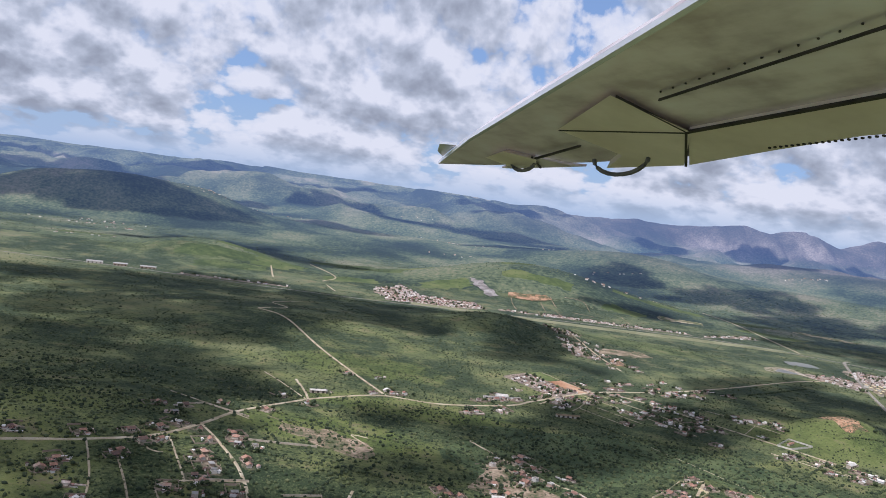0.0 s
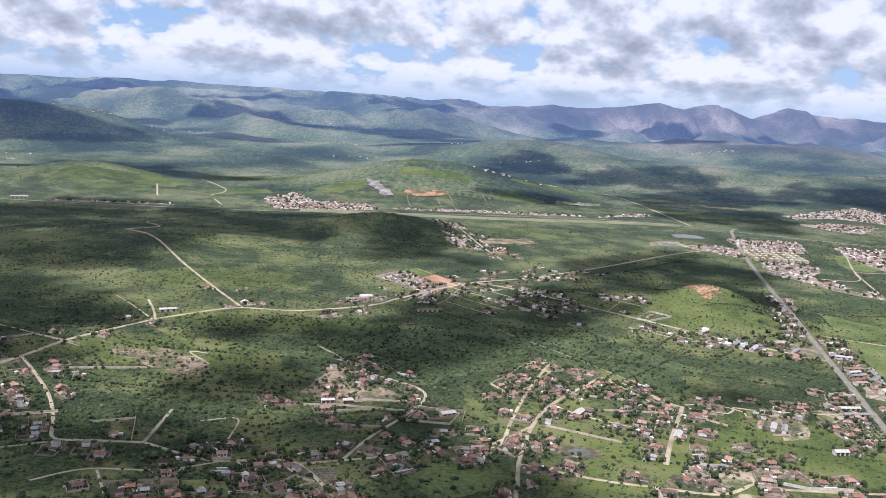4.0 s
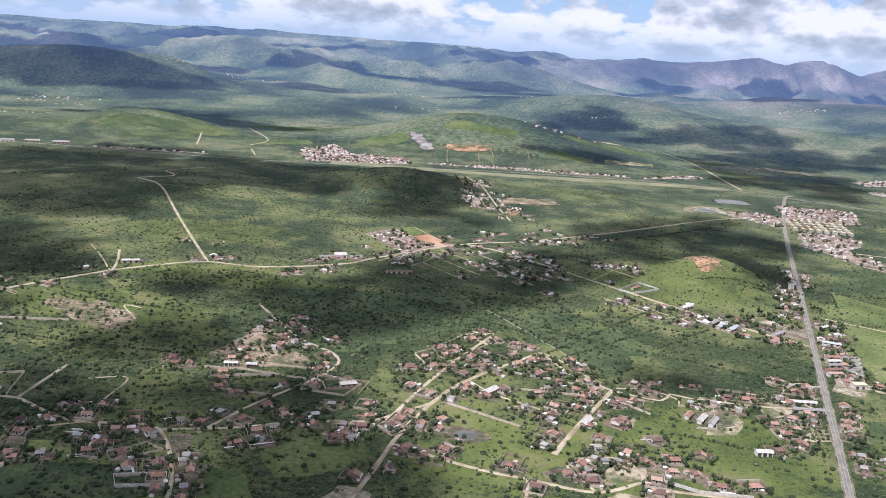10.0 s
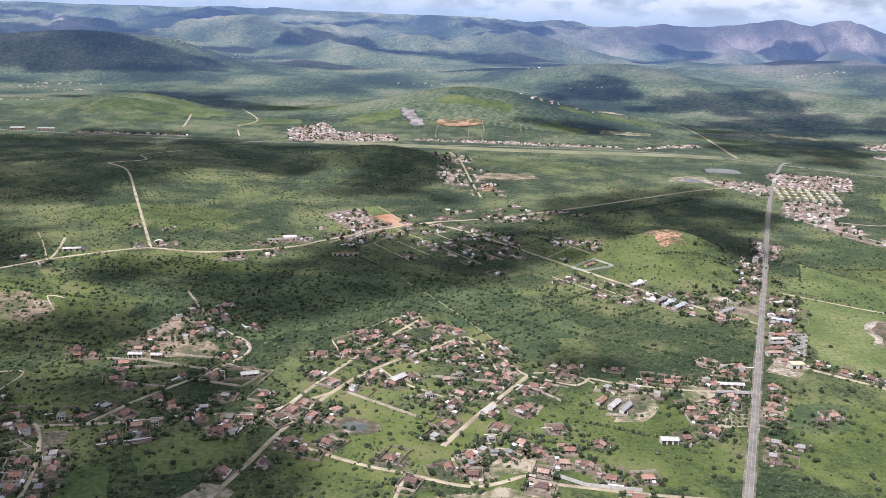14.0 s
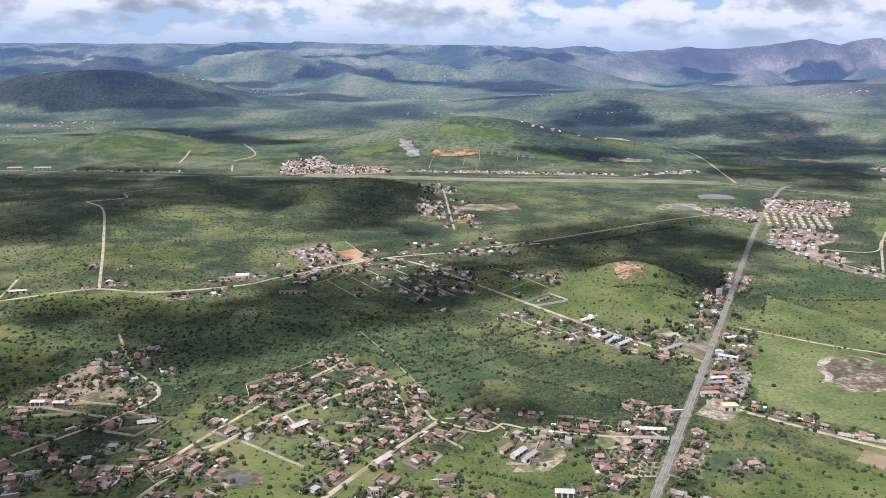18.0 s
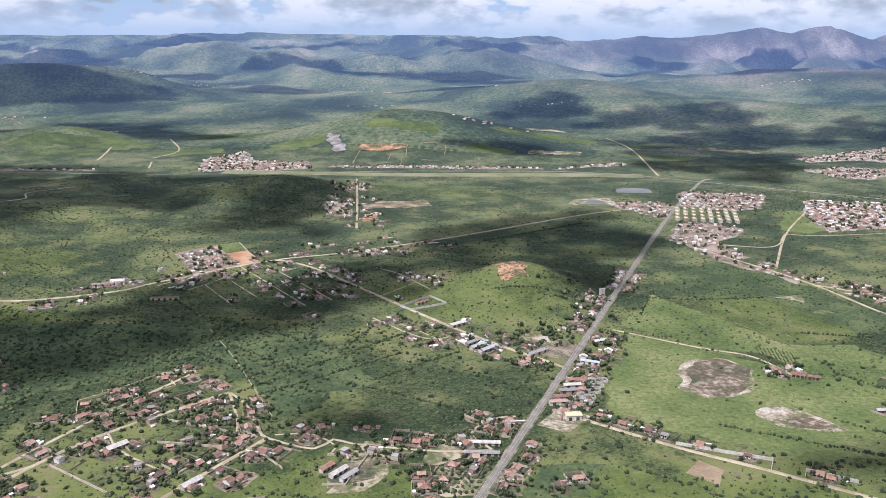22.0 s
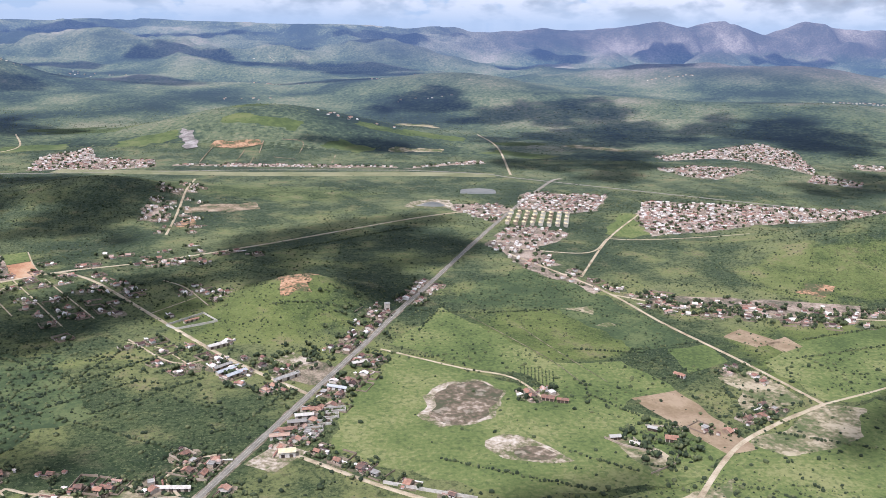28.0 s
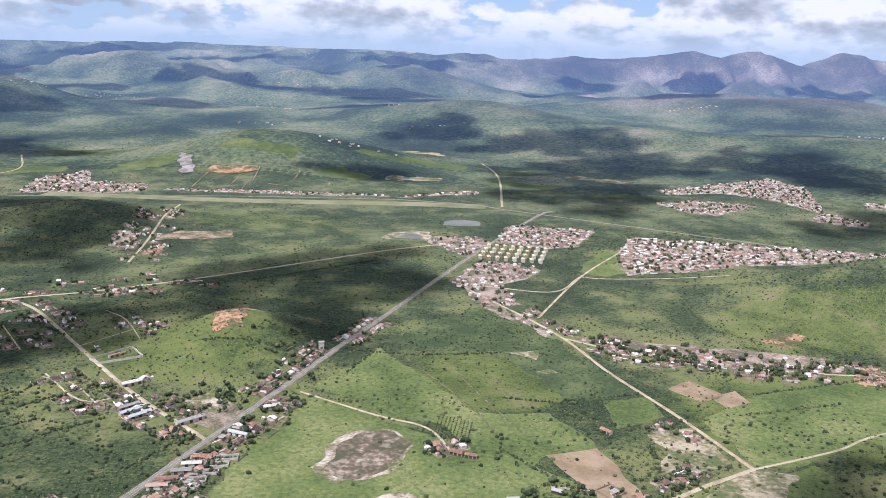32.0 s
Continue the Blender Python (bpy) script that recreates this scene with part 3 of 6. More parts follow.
def ribbon(name, pts, width, mat, label, category, lift=0.22, rough=0.12, clear=1.6, rounded=True, kind="structure", parent=None, offset=0.0):
    """A road laid along pts, with uneven edges, a slight crown and sides that go into the ground."""
    c = spline(pts, 5.0, rounded)
    d = np.gradient(c, axis=0)
    d /= np.linalg.norm(d, axis=1)[:, None] + 1e-9
    nrm = np.stack([-d[:, 1], d[:, 0]], -1)
    half = width / 2 * (1 + rough * (N_FINE(c[:, 0] * 2.3, c[:, 1] * 2.3)))
    c = c + nrm * offset
    rows = []
    for s, dz in ((-1.12, -0.3), (-1.0, 0.0), (0.0, 0.05), (1.0, 0.0), (1.12, -0.3)):
        q = c + nrm * (half * s)[:, None]
        rows.append(np.stack([q[:, 0], q[:, 1], ground(q[:, 0], q[:, 1]) + lift + dz], -1))
    V = np.stack(rows, 1).reshape(-1, 3)
    i = (np.arange(len(c) - 1)[:, None] * 5 + np.arange(4)[None, :]).ravel()
    ob = new(name, new_mesh(name, V, np.stack([i, i + 5, i + 6, i + 1], -1)[:, ::-1], mat))
    if parent:
        ob.parent = parent
    else:
        tagged(ob, label, category, kind=kind)
    for x, y in c:
        clear_disc(x, y, width / 2 * clear)
    return ob, c


def patch(name, poly, mat, label, category, free=0.0, lift=0.10, ragged=4.0, step=6.0, round_=False):
    """A piece of ground cover inside an outline, its edge ragged, draped on the land."""
    pts = spline(list(poly) + [poly[0]], step, round_)[:-1]
    pts = pts + ragged * np.stack([N_FINE(pts[:, 0] * 1.7, pts[:, 1] * 1.7), N_FINE(pts[:, 1] * 1.6 + 300, pts[:, 0] * 1.6)], -1)
    n = len(pts)
    lo, hi = pts.min(0), pts.max(0)
    gap = max(8.0, float((hi - lo).max()) / 14)
    gx, gy = np.meshgrid(np.arange(lo[0], hi[0], gap), np.arange(lo[1], hi[1], gap))
    keep = inside([tuple(p) for p in pts], gx, gy)
    flat = [Vector(p) for p in pts] + [Vector(p) for p in np.stack([gx[keep], gy[keep]], -1)]
    flat, _, tris, *_ = mathutils.geometry.delaunay_2d_cdt(flat, [(i, (i + 1) % n) for i in range(n)], [], 1, 0.01)
    q = np.array([p[:] for p in flat])
    V = [np.stack([q[:, 0], q[:, 1], ground(q[:, 0], q[:, 1]) + lift], -1)]
    T = np.array([t[:3] for t in tris])
    ob = tagged(new(name, new_mesh(name, np.concatenate(V), T, mat)), label, category, kind="structure")
    clear_poly([tuple(p) for p in pts], free)
    return ob
# ---- ground cover ----
patch("meadow", [(497, 640), (522, 752), (572, 728), (618, 700), (648, 690), (690, 660), (735, 628), (700, 585), (600, 560), (500, 605)], MAT_MEADOW, "bright green grazed meadow beside the highway", "meadow", 0.10, 0.08, 5)
patch("meadow", [(560, 862), (520, 770), (572, 737), (618, 718), (640, 690), (660, 712), (600, 800)], MAT_MEADOW, "bright green meadow below the scrub", "meadow", 0.35, 0.08, 4)
patch("meadow", [(840, 690), (905, 735), (1010, 800), (960, 850), (842, 800), (790, 745), (812, 690)], MAT_MEADOW, "flat green pasture along the lane", "meadow", 0.12, 0.08, 4)
patch("meadow", [(735, 620), (765, 648), (806, 676), (850, 690), (840, 560), (780, 520), (690, 530), (600, 545), (700, 585)], MAT_MEADOW, "open green pasture with scattered bushes", "meadow", 0.25, 0.075, 4)
clear_poly([(-200, 1560), (-420, 1530), (-760, 1500), (-980, 1700), (-700, 1860), (-400, 1900), (-230, 1820)], 0.12)
patch("meadow", [(790, 1255), (745, 1135), (775, 1118), (812, 1150), (830, 1240)], MAT_MEADOW, "green field by the town's edge", "meadow", 0.1, 0.08, 4)
patch("thicket", [(60, 560), (20, 640), (60, 720), (170, 745), (290, 730), (345, 640), (300, 590), (235, 660), (190, 640), (130, 590)], MAT_FOREST, "dense dark green thicket", "thicket", 2.6, 0.06, 9)
patch("thicket", [(590, 930), (560, 870), (655, 862), (710, 770), (755, 790), (700, 915), (640, 985)], MAT_FOREST, "dense green scrub below the town", "thicket", 2.0, 0.06, 6)
clear_poly([(-20, 1260), (60, 1350), (180, 1350), (230, 1270), (200, 1180), (100, 1150), (20, 1190)], 1.9)
clear_poly([(-340, 520), (-330, 650), (-240, 660), (-200, 600), (-210, 545), (-260, 500)], 1.9)
clear_poly([(767, 940), (833, 1055), (950, 1060), (1010, 1000), (929, 955), (891, 916), (825, 906)], 1.9)
patch("thicket", [(15, 400), (60, 408), (62, 340), (-20, 330)], MAT_FOREST, "dark thicket beside the lane", "thicket", 2.2, 0.06, 6)
patch("thicket", [(-32, 392), (-3, 405), (65, 413), (72, 391), (35, 377), (-5, 352), (-40, 340), (-60, 380)], MAT_FOREST, "dark green thicket below the village", "thicket", 2.6, 0.06, 5)
patch("meadow", [(34, 373), (73, 388), (77, 345), (25, 335)], MAT_MEADOW, "light green field beside the lane", "meadow", 0.12, 0.07, 3)
patch("meadow", [(82, 412), (100, 420), (116, 388), (122, 355), (84, 345), (83, 372)], MAT_MEADOW, "yellowish green field beside the lane", "meadow", 0.15, 0.07, 3)
patch("meadow", [(-8, 427), (12, 430), (20, 411), (0, 408)], MAT_MEADOW, "small green paddock behind the houses", "meadow", 0.08, 0.07, 1)
patch("meadow", [(105, 440), (135, 470), (155, 460), (150, 425), (120, 410)], MAT_MEADOW, "green gardens below the village street", "meadow", 0.5, 0.07, 4)
patch("meadow", [(437, 533), (450, 534), (443, 509), (431, 507)], MAT_MEADOW, "light green field beside the highway", "meadow", 0.05, 0.07, 1)
patch("garden", [(400, 534), (430, 540), (422, 509), (391, 504)], MAT_STONY, "sunny garden plots with rows of bushes", "garden", 0.9, 0.07, 2)
patch("yard", [(-45, 421), (-10, 427), (-2, 408), (-36, 403)], MAT_YARD, "bare gravel plot with low walls", "yard", 0.1, 0.12, 1)
patch("thicket", [(453, 542), (486, 547), (478, 512), (445, 508)], MAT_FOREST, "cluster of dark trees by the highway", "thicket", 2.6, 0.06, 4)
patch("dry_lake", [(547, 678), (557, 698), (583, 709), (599, 692), (595, 660), (576, 645), (560, 638), (549, 652)], MAT_SALT, "dried-out lake bed with a pale rim", "lake bed", 0.0, 0.13, 6, 4, True)
patch("lake_mud", [(552, 678), (561, 695), (582, 707), (598, 691), (593, 663), (577, 648), (563, 645), (554, 656)], MAT_MUD, "dark drying mud of a lake bed", "mud", 0.05, 0.20, 6, 4, True)
patch("dry_lake", [(583, 625), (603, 629), (621, 617), (632, 602), (614, 598), (594, 604), (584, 614)], MAT_SALT, "pale dried-out pond bed", "lake bed", 0.0, 0.14, 3, 4, True)
patch("lake_mud", [(600, 612), (612, 616), (624, 606), (614, 600), (602, 603)], MAT_MUD, "dark mud in a dried-out pond", "mud", 0.0, 0.2, 3, 4, True)
patch("meadow", [(729, 773), (762, 784), (769, 753), (731, 726)], MAT_MEADOW, "bright green field beside the lane", "meadow", 0.15, 0.075, 3)
patch("meadow", [(633, 742), (688, 747), (717, 703), (683, 686), (667, 654), (647, 662)], MAT_MEADOW, "bright green pasture below the orchard", "meadow", 0.3, 0.075, 4)
patch("ploughed_field", [(683, 686), (716, 700), (743, 618), (722, 612)], MAT_PLOUGH, "brown ploughed field with a few bushes", "field", 0.06, 0.14, 1.5)
patch("ploughed_field", [(780, 803), (799, 822), (822, 793), (798, 781)], MAT_PLOUGH, "brown fallow field by the lane", "field", 0.03, 0.14, 1)
patch("ploughed_field", [(808, 790), (829, 806), (836, 785), (816, 772)], MAT_PLOUGH, "brown fallow field by the lane", "field", 0.03, 0.14, 1)
patch("bare_ground", [(748, 722), (785, 736), (798, 690), (770, 676), (745, 666), (757, 700)], MAT_STONY, "pale stony ground with patchy grass", "bare ground", 0.2, 0.13, 5)
patch("bare_ground", [(812, 686), (834, 676), (812, 640), (755, 610), (742, 622), (766, 648)], MAT_STONY, "pale stony ground inside the bend", "bare ground", 0.15, 0.12, 5)
patch("bare_ground", [(420, 885), (438, 900), (452, 892), (454, 858), (446, 836), (428, 842)], MAT_REDSCRUB, "reddish-brown worn patch on a knoll", "bare ground", 0.9, 0.16, 12)
patch("bare_ground", [(43, 562), (53, 608), (67, 620), (100, 574), (119, 559), (85, 548), (56, 542)], MAT_BROWN, "trodden brown ground among houses", "bare ground", 0.25, 0.13, 6)
patch("bare_ground", [(-116, 649), (-67, 640), (-19, 606), (-30, 585), (-74, 601)], MAT_BROWN, "brown bare slope with bushes", "bare ground", 0.5, 0.12, 9)
patch("bare_ground", [(125, 372), (150, 410), (166, 405), (150, 360)], MAT_STONY, "bare brown ground by the lane", "bare ground", 0.2, 0.12, 4)
patch("housing_estate_ground", [(87, 951), (119, 990), (140, 957), (170, 910), (136, 877)], MAT_STREETS, "grey-brown earth of building plots", "building land", 0.02, 0.13, 1.5)
patch("bare_ground", [(140, 957), (157, 972), (186, 931), (171, 911)], MAT_REDDIRT, "orange cleared building plot", "bare ground", 0.02, 0.15, 1)
patch("housing_field", [(119, 990), (137, 1006), (156, 973), (139, 959)], MAT_MEADOW, "green plot in the building land", "field", 0.05, 0.2, 1.0)
patch("bare_ground", [(146, 1698), (226, 1720), (234, 1692), (190, 1664), (144, 1672)], MAT_REDSCRUB, "orange quarried earth on the hillside", "bare ground", 0.2, 1.2, 6)
patch("rock_face", [(66, 1768), (94, 1752), (122, 1672), (108, 1654), (82, 1710)], MAT_ROCK, "grey rock face on the hillside", "rock", 0.05, 1.4, 6)
patch("bare_ground", [(236, 1218), (312, 1262), (326, 1226), (280, 1200), (246, 1196)], MAT_BROWN, "reddish cleared ground", "bare ground", 0.3, 0.16, 9)
patch("bare_ground", [(248, 1166), (264, 1168), (269, 1124), (252, 1122)], MAT_REDSCRUB, "red cleared plot", "bare ground", 0.2, 0.16, 4)
patch("pond", [(579, 1362), (606, 1358), (632, 1366), (626, 1402), (600, 1400), (586, 1390)], MAT_WATER, "shallow grey pond near the town", "pond", 0.0, 0.12, 3, 4, True)
patch("bare_ground", [(505, 1268), (545, 1258), (572, 1276), (560, 1312), (520, 1306)], MAT_SALT, "pale bare margin of a pond", "bare ground", 0.0, 0.11, 4, 4, True)
patch("pond", [(520, 1272), (545, 1268), (560, 1278), (544, 1300)], MAT_WATER, "small grey pond with pale margins", "pond", 0.0, 0.17, 2, 4, True)
patch("bare_ground", [(194, 478), (203, 486), (218, 482), (224, 474), (212, 466), (198, 469)], MAT_MUD, "muddy rim of a farm pond", "bare ground", 0.0, 0.13, 1.5, 3, True)
patch("pond", [(202, 476), (208, 481), (216, 478), (214, 471), (206, 470)], MAT_WATER, "dark farm pond with muddy rim", "pond", 0.0, 0.18, 1, 3, True)
patch("yard", [(-54, 383), (-38, 396), (-31, 384), (-46, 377)], MAT_YARD, "bare grey-brown field beside the lane", "field", 0.05, 0.12, 1)
patch("yard", [(55, 446), (68, 448), (70, 430), (61, 429)], MAT_YARD, "bare rectangular plot beside the lane", "yard", 0.0, 0.13, 0.5)
patch("bare_ground", [(253, 415), (290, 429), (322, 421), (316, 391), (264, 383)], MAT_STONY, "pale stony scrub below the lane", "bare ground", 0.6, 0.12, 5)
patch("bare_ground", [(353, 561), (388, 564), (368, 511), (344, 504)], MAT_STONY, "pale trodden ground round farm walls", "bare ground", 0.2, 0.12, 5)
patch("bare_ground", [(396, 568), (415, 561), (404, 534), (387, 532)], MAT_STONY, "pale trodden ground among sheds", "bare ground", 0.2, 0.12, 5)
patch("bare_ground", [(275, 449), (301, 463), (303, 442), (279, 430)], MAT_STONY, "pale garden ground inside the oval lane", "bare ground", 0.5, 0.12, 5)
patch("plaza", [(440, 735), (450, 752), (474, 735), (463, 719)], MAT_SALT, "pale sandy square ringed by trees", "plaza", 0.0, 0.15, 1)
patch("forecourt", [(446, 708), (470, 738), (492, 722), (476, 694)], MAT_YARD, "dusty forecourt beside the junction", "forecourt", 0.0, 0.14, 2)

for cx, cy, rx, ry in PASTURES:
    clear_poly([(cx + 0.85 * rx * math.cos(k * 0.45), cy + 0.85 * ry * math.sin(k * 0.45)) for k in range(14)], 0.8)

clear_poly([(290, 640), (330, 765), (400, 715), (450, 650), (430, 600), (360, 600)], 1.1)
# ---- roads ----
HIGHWAY = [(356, 280), (388, 390), (428, 524), (474, 680), (533, 880), (611, 1143), (668, 1318), (722, 1470), (742, 1500)]
verge, LINES["highway"] = ribbon("road", HIGHWAY, 5.6, MAT_YARD, "dusty verges of the highway", "verge", 0.13, 0.22)
asphalt, _ = ribbon("road", HIGHWAY, 4.0, MAT_ASPHALT, "straight two-lane highway of worn grey asphalt", "road", 0.30, 0.02)
MAT_LINE = material("road_paint", [(0.35, (0.30, 0.27, 0.20)), (0.6, (0.62, 0.60, 0.52))], 0.9, 4, 0.8)
for off in (-1.8, 1.8):
    ribbon("edge_line", HIGHWAY, 0.09, MAT_LINE, "", "", 0.40, 0.0, parent=asphalt, offset=off)
ribbon("centre_line", HIGHWAY, 0.09, MAT_LINE, "", "", 0.42, 0.0, parent=asphalt)
ROADS = [  # key, way points, width, label
    ("west", [(474, 680), (405, 740), (326, 823), (245, 910), (205, 936), (192, 933)], 3.07),
    ("dirt_west", [(-330, 462), (-230, 504), (-202, 518), (-170, 546), (-152, 589), (-136, 657), (-99, 727), (-64, 764)], 3.0),
    ("dirt_main", [(-64, 765), (-33, 784), (19, 782), (86, 815), (115, 850), (192, 933), (269, 979), (371, 1060), (524, 1199), (600, 1250)], 3.07),
    ("dirt_north", [(-230, 1118), (-187, 1080), (-128, 972), (-33, 786)], 2.6),
    ("dirt_far", [(-230, 1118), (-200, 1165), (-232, 1230), (-200, 1300)], 2.2),
    ("loop", [(-151, 592), (-128, 558), (-108, 525), (-94, 492), (-86, 470), (-67, 470), (-38, 471)], 2.09),
    ("upper", [(226, 647), (198, 583), (177, 525), (163, 482), (150, 479)], 2.23),
    ("lower", [(259, 617), (209, 555), (188, 514), (172, 465), (165, 431), (152, 370), (146, 300)], 2.51),
    ("front", [(171, 457), (213, 439), (241, 432), (274, 425), (299, 439), (302, 434), (354, 430), (392, 430)], 2.23),
    ("street", [(301, 558), (274, 502), (256, 461)], 2.79),
    ("village", [(-38, 471), (-4, 453), (16, 452), (32, 454), (48, 451), (68, 415), (79, 370), (80, 300)], 2.09),
    ("spur", [(-34, 521), (-38, 472)], 1.81),
    ("diagonal", [(69, 450), (85, 486), (124, 565), (86, 610), (43, 675)], 1.95),
    ("cross", [(48, 450), (85, 460), (126, 477), (151, 479), (188, 514)], 2.09),
    ("short", [(241, 431), (238, 394), (240, 330)], 1.81),
    ("east", [(477, 602), (529, 570), (577, 546), (640, 512)], 2.92),
    ("farm", [(514, 762), (572, 730), (607, 715), (626, 681)], 1.67),
    ("lane", [(628, 1041), (704, 920), (740, 831), (776, 756), (807, 682)], 2.65),
    ("lane_bend", [(807, 682), (765, 652), (728, 618), (690, 560), (660, 505)], 2.92),
    ("rim", [(813, 1253), (747, 1114), (692, 959)], 2.37),
    ("rim_east", [(747, 1114), (784, 1111), (912, 1129)], 1.81),
    ("bypass", [(500, 1548), (616, 1531), (669, 1499), (753, 1457), (904, 1380), (1038, 1313), (1180, 1240)], 4.18),
    ("bypass_west", [(-900, 1390), (-560, 1425), (-335, 1425), (-60, 1440), (233, 1512), (500, 1548)], 3.48),
    ("hill_road", [(629, 1996), (662, 1823), (666, 1522)], 3.48),
    ("red_lane", [(190, 1418), (228, 1220), (252, 1087)], 2.6),
    ("pasture_lane", [(807, 682), (868, 714), (904, 740), (1000, 790)], 1.81),
    ("hamlet", [(712, 905), (760, 880), (830, 862), (930, 850), (1060, 860)], 2.09),
    ("terrace", [(259, 617), (275, 600), (292, 570), (301, 558), (330, 548), (338, 560), (350, 556), (395, 552), (428, 556)], 1.67),
    ("hook", [(428, 556), (415, 575), (428, 596), (440, 600)], 1.67),
    ("plot_a", [(209, 555), (226, 535), (262, 513)], 1.39),
    ("plot_b", [(259, 617), (275, 583), (283, 560)], 1.53),
    ("oval", [(274, 425), (262, 450), (276, 462), (292, 462), (300, 450), (299, 439)], 1.39),
    ("parcel_a", [(170, 910), (218, 852), (265, 794)], 1.1),
    ("parcel_b", [(196, 916), (240, 864), (282, 814)], 1.1),
    ("parcel_d", [(180, 858), (216, 815)], 0.9),
    ("parcel_e", [(160, 844), (175, 825), (202, 792)], 1.0),
    ("parcel_f", [(150, 829), (162, 853), (178, 900)], 1.0),
    ("parcel_g", [(321, 828), (347, 871)], 0.9),
    ("parcel_h", [(205, 731), (243, 674), (296, 585)], 0.4),
    ("parcel_i", [(304, 562), (325, 565), (342, 551), (340, 542)], 1.0),
    ("parcel_j", [(326, 764), (353, 755), (389, 719)], 0.9),
    ("parcel_k", [(139, 1004), (162, 965), (185, 931)], 1.1),
    ("parcel_c", [(303, 920), (330, 898), (365, 845)], 1.1),
    ("track_a", [(325, 770), (372, 728), (400, 742)], 1.39),
    ("estate", [(143, 892), (130, 860), (118, 838)], 1.67),
    ("far_lane", [(-300, 1560), (-330, 1680)], 2.79),
    ("far_lane_b", [(-175, 1490), (-200, 1560)], 2.79),
    ("town_lane", [(640, 1060), (712, 1050), (745, 1112)], 1.81),
    ("pasture_track", [(-120, 800), (-105, 760), (-96, 728)], 2.09),
    ("gardens_a", [(-202, 518), (-190, 494), (-178, 467), (-167, 433)], 1.2),
    ("gardens_b", [(-174, 499), (-158, 469), (-144, 439)], 1.2),
    ("gardens_c", [(-160, 550), (-138, 505), (-130, 487)], 1.2),
    ("gardens_d", [(-188, 427), (-148, 437), (-85, 466)], 1.2),
    ("gardens_e", [(-170, 542), (-165, 523), (-155, 522)], 1.2),
    ("gardens_f", [(-96, 505), (-141, 480), (-128, 447)], 1.2),
    ("gardens_g", [(-153, 813), (-128, 777), (-99, 730)], 1.2),
    ("gardens_h", [(16, 452), (30, 421), (29, 412)], 1.2),
    ("gardens_i", [(-35, 638), (-49, 640), (-29, 612)], 1.2),
    ("gardens_j", [(-14, 505), (7, 511), (6, 474)], 1.2),
    ("gardens_k", [(-201, 679), (-126, 632)], 1.2),
    ("gardens_l", [(-80, 421), (-57, 436), (-19, 438), (10, 452)], 1.2),
    ("gardens_m", [(-52, 435), (-38, 403), (-28, 371), (-25, 347)], 1.4),
    ("clip_track", [(581, 840), (634, 754), (657, 701)], 0.75),
    ("clip_track_b", [(621, 817), (643, 769), (672, 710)], 0.6),
]
for key, pts, width in ROADS:
    paved = key.startswith("bypass")
    _, LINES[key] = ribbon("dirt_road" if not paved else "road", pts, width, MAT_ASPHALT if paved else (MAT_YARD if key.startswith("clip") else MAT_DIRT),
                           "grey paved bypass road" if paved else ("narrow pale dirt track" if width < 3 else "pale unpaved dirt road"), "road", 0.24 + 0.004 * (len(key) % 5))
ribbon("runway", [(-40, 1470), (233, 1478), (492, 1512), (640, 1518)], 34, MAT_RUNWAY, "grassy airstrip", "airstrip", 0.16, 0.05, 1.0)
ribbon("runway", [(60, 1474), (233, 1480), (492, 1513), (600, 1517)], 12, MAT_RUNWAY, "worn runway surface", "airstrip", 0.28, 0.05, 1.0)
# the highway runs on behind the walk's line
ribbon("road", [(356.4, 281.5), (300, 90), (238, -120), (150, -420)], 5.6, MAT_YARD, "dusty verges of the highway", "verge", 0.12, 0.22)
ribbon("road", [(356.4, 281.5), (300, 90), (238, -120), (150, -420)], 4.0, MAT_ASPHALT, "straight two-lane highway of worn grey asphalt", "road", 0.29, 0.02)
# ---- buildings ----
def part(name, bm, mat, parent, label=""):
    me = bpy.data.meshes.new(name)
    bm.to_mesh(me)
    bm.free()
    me.materials.append(mat)
    ob = new(name, me)
    ob.parent = parent
    if label:
        tagged(ob, label)
    return ob


def box(bm, x0, y0, z0, x1, y1, z1):
    v = [bm.verts.new(p) for p in ((x0, y0, z0), (x1, y0, z0), (x1, y1, z0), (x0, y1, z0), (x0, y0, z1), (x1, y0, z1), (x1, y1, z1), (x0, y1, z1))]
    for f in ((3, 2, 1, 0), (4, 5, 6, 7), (0, 1, 5, 4), (1, 2, 6, 5), (2, 3, 7, 6), (3, 0, 4, 7)):
        bm.faces.new([v[i] for i in f])
    return bm


def slab(bm, quad, t):
    """A sloping plate of thickness t under four corners."""
    n = (Vector(quad[1]) - Vector(quad[0])).cross(Vector(quad[2]) - Vector(quad[0])).normalized()
    top = [bm.verts.new(p) for p in quad]
    low = [bm.verts.new(Vector(p) - n * t) for p in quad]
    bm.faces.new(top), bm.faces.new(low[::-1])
    for i in range(len(quad)):
        j = (i + 1) % len(quad)
        bm.faces.new((top[i], low[i], low[j], top[j]))
    return bm


